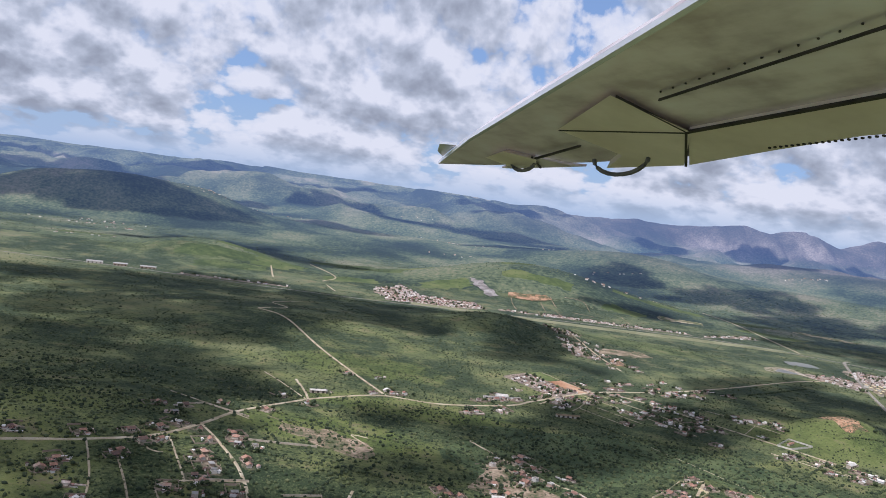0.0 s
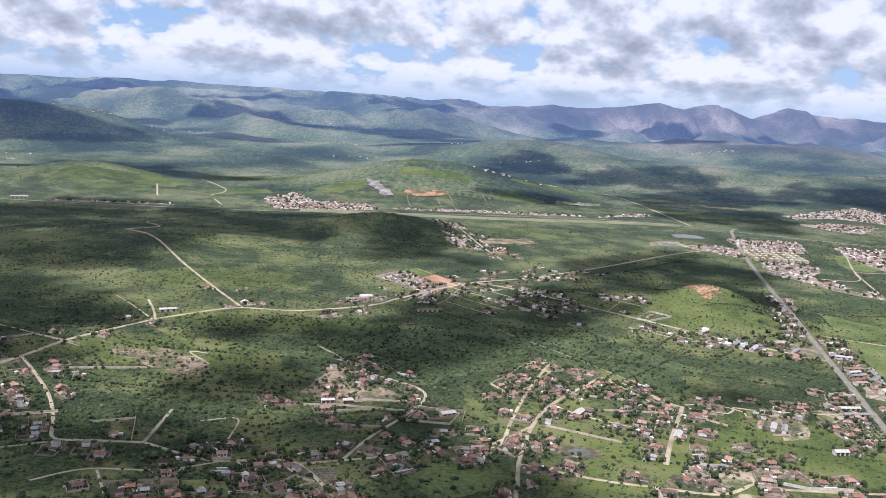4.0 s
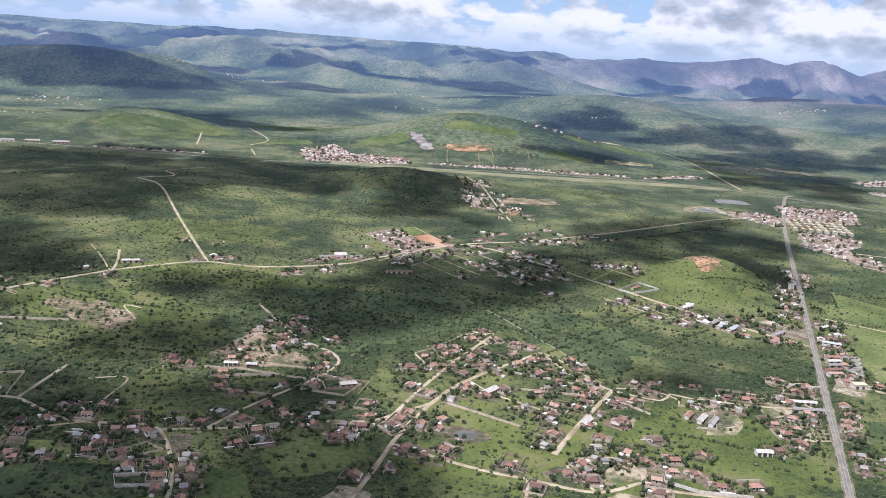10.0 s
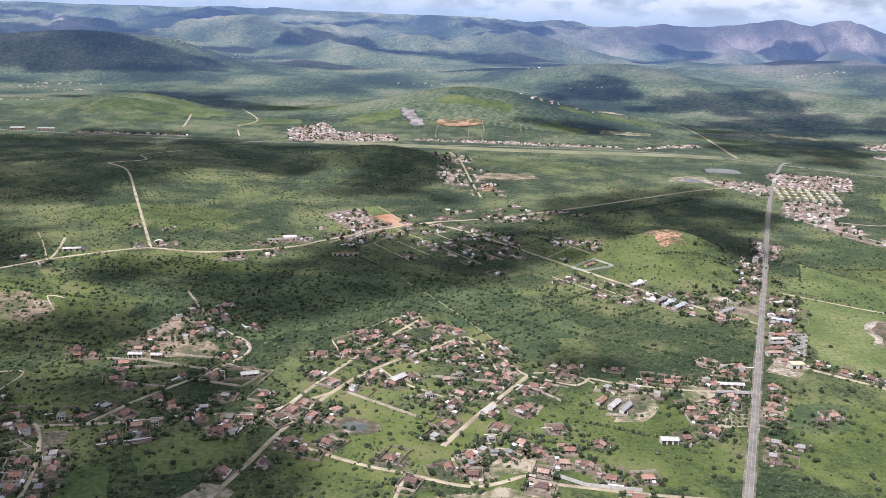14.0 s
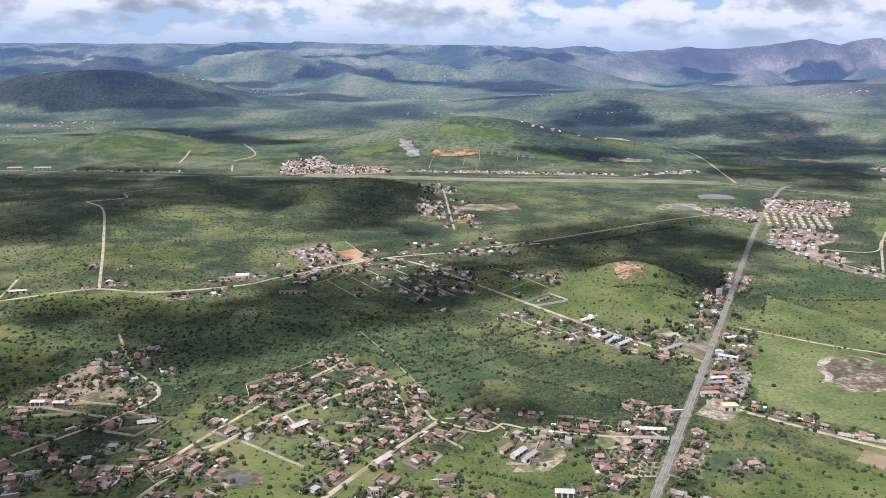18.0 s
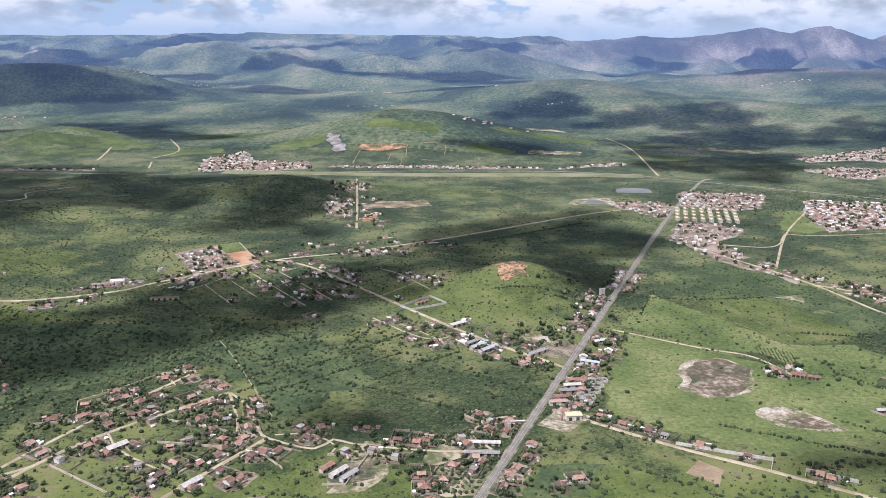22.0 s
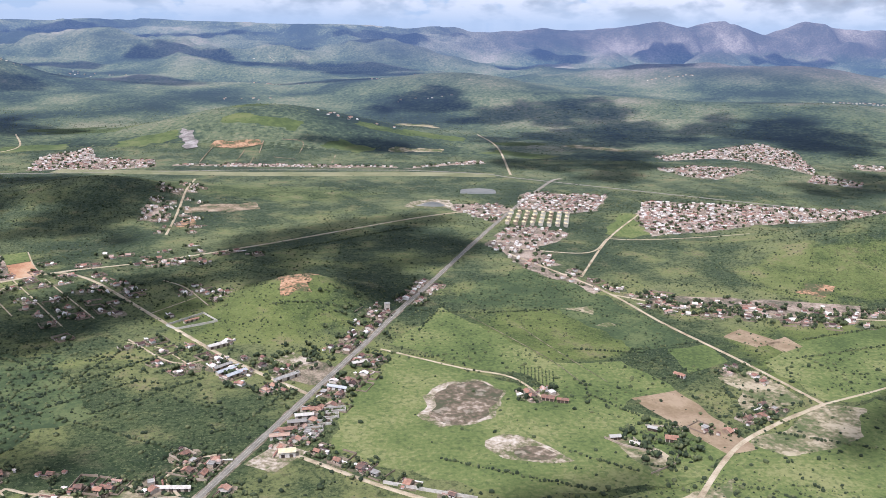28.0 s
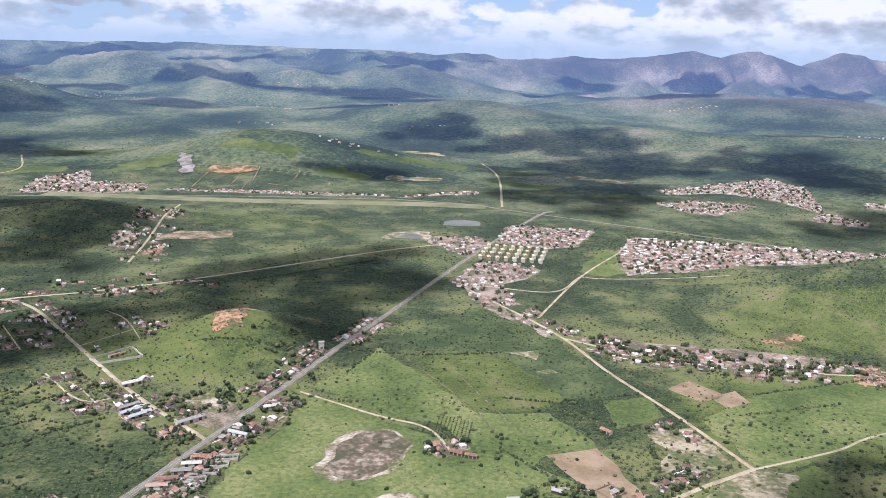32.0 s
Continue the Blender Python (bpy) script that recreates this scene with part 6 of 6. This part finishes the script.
TREES = [tree(3.2, 1.6, 1, "round-crowned dark green shade tree"), tree(3.9, 2.0, 2, "broad dark green mango-like tree"), tree(2.6, 1.3, 3, "small bushy yard tree"), tree(4.2, 1.7, 4, "tall leafy green tree")]
rnd = random.Random(71)
spots = []
for x, y in HOUSES:
    for _ in range(2):
        if rnd.random() < 0.8:
            a, r = rnd.uniform(0, 6.28), rnd.uniform(5.0, 10)
            spots.append((x + r * math.cos(a), y + r * math.sin(a)))
for k in range(16):
    a = k / 16 * 6.28
    spots.append((456 + 17 * math.cos(a), 735 + 15 * math.sin(a)))
count, FAR_TREES = 0, []
for x, y in spots:
    i, j = raster((x, y))
    if not (0 <= i < 1600 and 0 <= j < 1000) or FREE[j, i] <= 0:
        continue
    k = rnd.randrange(4)
    turn = rnd.uniform(0, 360)
    if y > 640 or count >= 330:
        FAR_TREES.append((x, y))
        continue
    m = pose(x, y, float(ground(x, y)), 0, 0, turn)
    if count < 4:
        TREES[count].matrix_world = m
    else:
        copy_thing(TREES[k], m)
    count += 1


def hedge(a, b, gap, seed):
    """Trees and bushes in a line along a field boundary."""
    rng = np.random.default_rng(seed)
    n = int(math.dist(a, b) / gap)
    t = (np.arange(n) + rng.uniform(-0.3, 0.3, n)) / max(n, 1)
    return np.stack([a[0] + (b[0] - a[0]) * t + rng.normal(0, 0.6, n), a[1] + (b[1] - a[1]) * t + rng.normal(0, 0.6, n)], -1)


LINES_OF_TREES = [((264, 617), (362, 746)), ((125, 548), (194, 491)), ((161, 544), (216, 672)), ((236, 570), (360, 699)), ((316, 699), (328, 751)), ((156, 723), (273, 641)), ((346, 646), (400, 704)), ((-117, 557), (32, 558)),
                  ((532, 850), (590, 847)), ((590, 847), (655, 862)), ((655, 770), (712, 765)), ((500, 545), (530, 528)), ((-20, 700), (120, 640)), ((330, 500), (395, 480)), ((190, 760), (330, 690)), ((700, 770), (757, 790)), ((440, 640), (462, 690)),
                  ((420, 830), (505, 835)), ((60, 520), (150, 560)), ((85, 350), (170, 345)), ((560, 870), (540, 800)), ((842, 800), (960, 850)), ((190, 933), (300, 850)), ((-60, 500), (-40, 560)), ((240, 432), (300, 380)), ((760, 640), (850, 610)), ((655, 690), (700, 640)), ((632, 612), (668, 590)), ((675, 640), (700, 612)), ((680, 650), (708, 640)), ((672, 600), (690, 590)), ((230, 700), (320, 640)), ((150, 800), (200, 745)), ((330, 640), (420, 600)), ((100, 620), (150, 660)), ((280, 480), (330, 470)), ((-100, 650), (0, 640)), ((20, 500), (80, 530)), ((820, 760), (900, 790)), ((560, 600), (640, 570)), ((250, 1000), (330, 960)), ((400, 940), (470, 900)), ((400, 1040), (520, 1150))]
pts = np.concatenate([hedge(a, b, 1.8, 300 + i) for i, (a, b) in enumerate(LINES_OF_TREES)])
rng = np.random.default_rng(77)
r = rng.uniform(0.6, 1.3, len(pts))
V, Fc = blobs(pts[:, 0], pts[:, 1], r, r * 1.1, ground(pts[:, 0], pts[:, 1]) - 0.2, rng, ICO1)
tagged(new("hedgerows", new_mesh("hedgerows", V, Fc, MAT_SHRUB)), "dark bushes in lines along field boundaries", "hedgerows", kind="stuff")
if FAR_TREES:
    q = np.array(FAR_TREES + TOWN_TREES).repeat(4, axis=0) + rng.normal(0, 1.1, (4 * len(FAR_TREES + TOWN_TREES), 2))
    r = rng.uniform(0.8, 1.7, len(q))
    V, Fc = blobs(q[:, 0], q[:, 1], r, r, ground(q[:, 0], q[:, 1]) + rng.uniform(0.3, 2.2, len(q)), rng, ICO1)
    tagged(new("yard_trees", new_mesh("yard_trees", V, Fc, MAT_SHRUB)), "green shade trees among far houses", "trees", kind="stuff")
# leafy gardens between the village houses
near = np.array([h for h in HOUSES if h[1] < 690])
q = near.repeat(12, axis=0)
a, d = rng.uniform(0, 2 * np.pi, len(q)), rng.uniform(3.6, 13.0, len(q))
q = q + np.stack([d * np.cos(a), d * np.sin(a)], -1)
i, j = raster(q)
ok = (i >= 0) & (i < 1600) & (j >= 0) & (j < 1000)
q, i, j = q[ok], i[ok], j[ok]
q = q[(FREE[j, i] > 0) & (N_FINE(q[:, 0] * 0.9, q[:, 1] * 0.9) + rng.normal(0, 0.35, len(q)) > -0.25)]
q = q.repeat(3, axis=0) + rng.normal(0, 0.75, (3 * len(q), 2))
r = rng.uniform(0.5, 1.25, len(q))
V, Fc = blobs(q[:, 0], q[:, 1], r, r * 0.95, ground(q[:, 0], q[:, 1]) + rng.uniform(-0.2, 1.3, len(q)), rng, ICO1, 0.32)
tagged(new("garden_trees", new_mesh("garden_trees", V, Fc, MAT_SHRUB)), "dark leafy fruit trees and bushes in village gardens", "trees", kind="stuff")
gx, gy = np.meshgrid(np.arange(2, 28, 3.4), np.arange(3, 30, 4.6))
gx, gy = gx.ravel() + rng.normal(0, 0.5, gx.size), gy.ravel() + rng.normal(0, 0.4, gx.size)
px, py = 393 + gx + gy * 0.27, 504 + gy + gx * 0.17
V, Fc = blobs(px, py, rng.uniform(0.7, 1.2, len(px)), rng.uniform(0.7, 1.2, len(px)), ground(px, py) - 0.1, rng, ICO2)
tagged(new("garden_bushes", new_mesh("garden_bushes", V, Fc, MAT_SHRUB)), "rounded bushes in rows in a garden", "bushes", kind="stuff")
# an orchard in rows
gx, gy = np.meshgrid(np.arange(0, 26, 2.6), np.arange(0, 40, 3.0))
a = radians(-22)
ox, oy = 612 + gx.ravel() * math.cos(a) - gy.ravel() * math.sin(a) * 0.2, 702 + gx.ravel() * math.sin(a) + gy.ravel() * 0.85
V, Fc = blobs(ox, oy, rng.uniform(0.4, 0.65, len(ox)), rng.uniform(0.4, 0.7, len(ox)), ground(ox, oy) - 0.1, rng, ICO2)
tagged(new("orchard", new_mesh("orchard", V, Fc, MAT_SHRUB)), "young orchard trees in rows", "orchard", kind="stuff")


# ---- clouds over the valley, whose shadows lie on it ----
def cloud(gx, gy, rx, ry, seed, turn=0.0, fill=1.0, height=1350.0):
    """A ragged fair-weather cumulus that stands between the sun and the land at gx, gy."""
    rng = np.random.default_rng(seed)
    n = int(85 * fill)
    k = 7
    ca, cq = rng.uniform(0, 2 * np.pi, k), 0.72 * np.sqrt(rng.random(k))
    lobe = rng.integers(0, k, n)
    spread = rng.uniform(0.22, 0.48, k)[lobe]
    a, q = rng.uniform(0, 2 * np.pi, n), np.sqrt(rng.random(n))
    u = rx * (cq[lobe] * np.cos(ca[lobe]) + spread * q * np.cos(a))
    v = ry * (cq[lobe] * np.sin(ca[lobe]) + spread * q * np.sin(a))
    r = (0.30 - 0.20 * q) * min(rx, ry) * rng.uniform(0.6, 1.3, n) + 5
    c, s = math.cos(turn), math.sin(turn)
    V, Fc = blobs(u * c - v * s, u * s + v * c, r, r * 0.62, rng.uniform(0, 10, n), rng, ICO1, 0.2)
    top = SUN_DIR * (height / SUN_DIR.z)
    ob = tagged(new("cumulus_cloud", new_mesh("cumulus_cloud", V, Fc, MAT_CLOUD)), "white fair-weather cumulus cloud over the valley", "cloud", "clouds over the valley")
    ob.location = (gx + top.x, gy + top.y, height)
    return ob


def cloud_bank(ring, seed, height=1350.0):
    """A broad cumulus bank that stands between the sun and the land inside the ring, ragged at its rim."""
    rng = np.random.default_rng(seed)
    P = np.array(ring, float)
    lo, hi = P.min(0), P.max(0)
    gap = max(11.0, min(34.0, float((hi - lo).min()) / 7))
    gx, gy = np.meshgrid(np.arange(lo[0] - gap, hi[0] + gap, gap), np.arange(lo[1] - gap, hi[1] + gap, gap))
    gx, gy = gx.ravel() + rng.normal(0, gap * 0.3, gx.size), gy.ravel() + rng.normal(0, gap * 0.3, gx.size)
    wide = 14 + 0.14 * float((hi - lo).min())
    wx, wy = gx + wide * N_PATCH(gx * 1.3, gy * 1.3) + 8 * N_FINE(gx, gy), gy + wide * N_PATCH(gy * 1.3 + 500, gx * 1.3) + 8 * N_FINE(gy, gx)
    keep = inside([tuple(p) for p in P], wx, wy)
    u, v = gx[keep] - P[:, 0].mean(), gy[keep] - P[:, 1].mean()
    r = gap * rng.uniform(0.75, 1.2, len(u))
    V, Fc = blobs(u, v, r, r * 0.6, rng.uniform(0, 10, len(u)), rng, ICO1, 0.2)
    top = SUN_DIR * (height / SUN_DIR.z)
    ob = tagged(new("cumulus_cloud", new_mesh("cumulus_cloud", V, Fc, MAT_CLOUD)), "broad white cumulus bank over the valley", "cloud", "clouds over the valley")
    ob.location = (P[:, 0].mean() + top.x, P[:, 1].mean() + top.y, height)
    return ob


BANKS = [  # outlines of the shade on the land
    [(-660, 1280), (-511, 1425), (-300, 1440), (-226, 1436), (-51, 1416), (164, 1320), (214, 1228), (224, 1061), (148, 1045), (87, 1050), (5, 1090), (40, 1180), (0, 1235), (-50, 1170), (-120, 1125), (-138, 1035), (-231, 1013), (-176, 960), (-299, 918), (-480, 1000)],
    [(-620, 940), (-450, 925), (-312, 890), (-205, 810), (-155, 720), (-170, 690), (-190, 622), (-172, 549), (-231, 500), (-420, 470), (-620, 600)],
    [(-35, 690), (-25, 755), (45, 765), (98, 796), (163, 819), (231, 843), (262, 875), (285, 800), (262, 740), (222, 705), (181, 690), (155, 650), (116, 610), (67, 640)],
    [(270, 930), (330, 1010), (403, 1110), (506, 1180), (606, 1215), (580, 1075), (542, 932), (520, 880), (490, 860), (450, 925), (399, 945), (373, 882), (343, 871)],
    [(-240, 440), (-245, 515), (-170, 530), (-110, 500), (-90, 450), (-150, 420)],
    [(200, 860), (255, 935), (325, 905), (372, 845), (350, 795), (290, 775), (240, 800)],
    [(314, 578), (345, 594), (365, 578), (353, 554), (322, 552)],
    [(-110, 500), (20, 508), (79, 495), (135, 492), (165, 440), (150, 380), (90, 320), (-110, 320)],
    [(-64, 583), (0, 616), (56, 606), (66, 565), (-23, 543)],
    [(601, 1812), (822, 2078), (993, 2126), (1100, 2000), (930, 1850), (895, 1640), (876, 1535), (812, 1527), (713, 1571), (665, 1797)],
    [(1000, 1950), (1150, 2150), (1400, 2100), (1450, 1850), (1330, 1750), (1260, 1900), (1130, 1960)],
    [(1000, 1500), (1130, 1480), (1290, 1620), (1320, 1440), (1200, 1400)],
    [(579, 2223), (723, 2317), (940, 2400), (1040, 2300), (1016, 2221), (957, 2132), (770, 2148), (602, 2149)],
    [(384, 2339), (420, 2480), (520, 2560), (600, 2480), (600, 2330), (513, 2288)],
    [(590, 566), (640, 590), (677, 606), (648, 545), (583, 535)],
    [(806, 676), (885, 700), (870, 630), (790, 610)],
    [(-760, 1960), (-639, 2111), (-414, 2077), (-148, 1895), (-222, 1862), (-345, 1820)],
]
for i, ring in enumerate(BANKS):
    cloud_bank(ring, 700 + i)
CLOUDS = [  # where the shadow lies: x, y, half-widths, turn
    (1430, 2430, 110, 120, 0.0), (-1050, 2560, 520, 210, 0.15), (-500, 2900, 420, 150, -0.1), (50, 3320, 600, 150, 0.0), (-1600, 3700, 700, 200, 0.0), (-560, 4250, 300, 120, 0.1), (330, 4300, 240, 130, 0.2), (1150, 4380, 160, 160, 0.7), (1700, 4500, 190, 170, 0.8), (2300, 4450, 240, 150, -0.5),
    (-900, 3300, 260, 90, 0.2), (-1250, 4350, 420, 110, 0.1), (150, 4000, 280, 70, -0.1), (900, 3900, 260, 110, 0.2), (750, 4560, 200, 90, 0.3), (1900, 3700, 260, 120, -0.2), (-2300, 4300, 500, 160, 0.0), (1350, 3300, 180, 80, 0.3), (300, 2900, 220, 60, 0.1),
    (420, 1760, 110, 45, 0.0), (-470, 3540, 190, 130, 0.0),
]
for i, (gx, gy, rx, ry, turn) in enumerate(CLOUDS):
    cloud(gx, gy, rx * 1.15, ry * 1.15, 100 + i, turn, (1.0 + rx / 400) * 2.2)
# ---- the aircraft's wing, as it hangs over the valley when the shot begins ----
MAT_SKIN = material("painted_aluminium", [(0.34, (0.60, 0.50, 0.50)), (0.48, (0.80, 0.69, 0.70)), (0.56, (0.90, 0.79, 0.80)), (0.68, (0.96, 0.88, 0.90))], 1.2, 7, 0.24, (5.0, 0.45), metal=0.35, stretch=(1.0, 3.0, 1.0))
MAT_FAIRING = material("cream_fairing_paint", [(0.32, (0.68, 0.58, 0.48)), (0.68, (0.84, 0.74, 0.63))], 2.0, 5, 0.45, (14.0, 0.2))
MAT_SEAM = material("dark_panel_gap", [(0.3, (0.03, 0.028, 0.025)), (0.7, (0.07, 0.06, 0.05))], 6.0, 3, 0.8)
MAT_BRIGHT = material("bright_edge_and_cap", [(0.3, (0.72, 0.73, 0.74)), (0.7, (0.86, 0.87, 0.88))], 4.0, 3, 0.25, metal=0.6)
MAT_ROD = material("grey_steel_rod", [(0.3, (0.10, 0.095, 0.085)), (0.7, (0.22, 0.21, 0.19))], 8.0, 3, 0.5, metal=0.4)
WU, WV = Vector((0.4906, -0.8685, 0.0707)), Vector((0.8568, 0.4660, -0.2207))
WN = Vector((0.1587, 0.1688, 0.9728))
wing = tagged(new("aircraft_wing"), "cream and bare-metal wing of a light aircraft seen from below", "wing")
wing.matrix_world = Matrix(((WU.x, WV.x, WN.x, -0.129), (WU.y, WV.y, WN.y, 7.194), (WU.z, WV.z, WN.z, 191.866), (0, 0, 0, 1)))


def plate(outline, z0, z1, inset=0.0):
    """A panel with the given outline in span and chord, from height z0 to z1."""
    bm = bmesh.new()
    cx, cy = np.mean(outline, 0)
    low = [bm.verts.new((x, y, z0)) for x, y in outline]
    top = [bm.verts.new((x + (cx - x) * inset, y + (cy - y) * inset, z1)) for x, y in outline]
    bm.faces.new(top), bm.faces.new(low[::-1])
    for i in range(len(outline)):
        j = (i + 1) % len(outline)
        bm.faces.new((low[i], low[j], top[j], top[i]))
    bmesh.ops.recalc_face_normals(bm, faces=bm.faces)
    return bm


def rod(pts, r):
    """A bent rod of radius r through pts."""
    bm = bmesh.new()
    rings = []
    for i, p in enumerate(pts):
        d = (Vector(pts[min(i + 1, len(pts) - 1)]) - Vector(pts[max(i - 1, 0)])).normalized()
        a = d.orthogonal().normalized()
        b = d.cross(a)
        rings.append([bm.verts.new(Vector(p) + a * r * math.cos(t) + b * r * math.sin(t)) for t in np.linspace(0, 2 * math.pi, 9)[:-1]])
    for a, b in zip(rings, rings[1:]):
        for i in range(8):
            bm.faces.new((a[i], a[(i + 1) % 8], b[(i + 1) % 8], b[i]))
    bm.faces.new(rings[0][::-1]), bm.faces.new(rings[-1])
    return bm


def strip(a, b, w, z=-0.012):
    d = Vector((b[0] - a[0], b[1] - a[1])).normalized()
    n = Vector((-d.y, d.x)) * w / 2
    return plate([(a[0] - n.x, a[1] - n.y), (b[0] - n.x, b[1] - n.y), (b[0] + n.x, b[1] + n.y), (a[0] + n.x, a[1] + n.y)], z, z + 0.012)


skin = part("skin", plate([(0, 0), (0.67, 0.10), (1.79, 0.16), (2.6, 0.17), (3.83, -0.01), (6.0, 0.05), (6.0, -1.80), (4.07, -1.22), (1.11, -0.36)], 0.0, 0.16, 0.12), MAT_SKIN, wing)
# highlight of the lit edge, built as a thin bright strip
part("edge_highlight", plate([(0, 0), (1.11, -0.36), (4.07, -1.22), (6.0, -1.80), (6.0, -1.83), (4.07, -1.25), (1.11, -0.385)], -0.004, 0.03), MAT_BRIGHT, wing, "bright strip standing for the lit edge")
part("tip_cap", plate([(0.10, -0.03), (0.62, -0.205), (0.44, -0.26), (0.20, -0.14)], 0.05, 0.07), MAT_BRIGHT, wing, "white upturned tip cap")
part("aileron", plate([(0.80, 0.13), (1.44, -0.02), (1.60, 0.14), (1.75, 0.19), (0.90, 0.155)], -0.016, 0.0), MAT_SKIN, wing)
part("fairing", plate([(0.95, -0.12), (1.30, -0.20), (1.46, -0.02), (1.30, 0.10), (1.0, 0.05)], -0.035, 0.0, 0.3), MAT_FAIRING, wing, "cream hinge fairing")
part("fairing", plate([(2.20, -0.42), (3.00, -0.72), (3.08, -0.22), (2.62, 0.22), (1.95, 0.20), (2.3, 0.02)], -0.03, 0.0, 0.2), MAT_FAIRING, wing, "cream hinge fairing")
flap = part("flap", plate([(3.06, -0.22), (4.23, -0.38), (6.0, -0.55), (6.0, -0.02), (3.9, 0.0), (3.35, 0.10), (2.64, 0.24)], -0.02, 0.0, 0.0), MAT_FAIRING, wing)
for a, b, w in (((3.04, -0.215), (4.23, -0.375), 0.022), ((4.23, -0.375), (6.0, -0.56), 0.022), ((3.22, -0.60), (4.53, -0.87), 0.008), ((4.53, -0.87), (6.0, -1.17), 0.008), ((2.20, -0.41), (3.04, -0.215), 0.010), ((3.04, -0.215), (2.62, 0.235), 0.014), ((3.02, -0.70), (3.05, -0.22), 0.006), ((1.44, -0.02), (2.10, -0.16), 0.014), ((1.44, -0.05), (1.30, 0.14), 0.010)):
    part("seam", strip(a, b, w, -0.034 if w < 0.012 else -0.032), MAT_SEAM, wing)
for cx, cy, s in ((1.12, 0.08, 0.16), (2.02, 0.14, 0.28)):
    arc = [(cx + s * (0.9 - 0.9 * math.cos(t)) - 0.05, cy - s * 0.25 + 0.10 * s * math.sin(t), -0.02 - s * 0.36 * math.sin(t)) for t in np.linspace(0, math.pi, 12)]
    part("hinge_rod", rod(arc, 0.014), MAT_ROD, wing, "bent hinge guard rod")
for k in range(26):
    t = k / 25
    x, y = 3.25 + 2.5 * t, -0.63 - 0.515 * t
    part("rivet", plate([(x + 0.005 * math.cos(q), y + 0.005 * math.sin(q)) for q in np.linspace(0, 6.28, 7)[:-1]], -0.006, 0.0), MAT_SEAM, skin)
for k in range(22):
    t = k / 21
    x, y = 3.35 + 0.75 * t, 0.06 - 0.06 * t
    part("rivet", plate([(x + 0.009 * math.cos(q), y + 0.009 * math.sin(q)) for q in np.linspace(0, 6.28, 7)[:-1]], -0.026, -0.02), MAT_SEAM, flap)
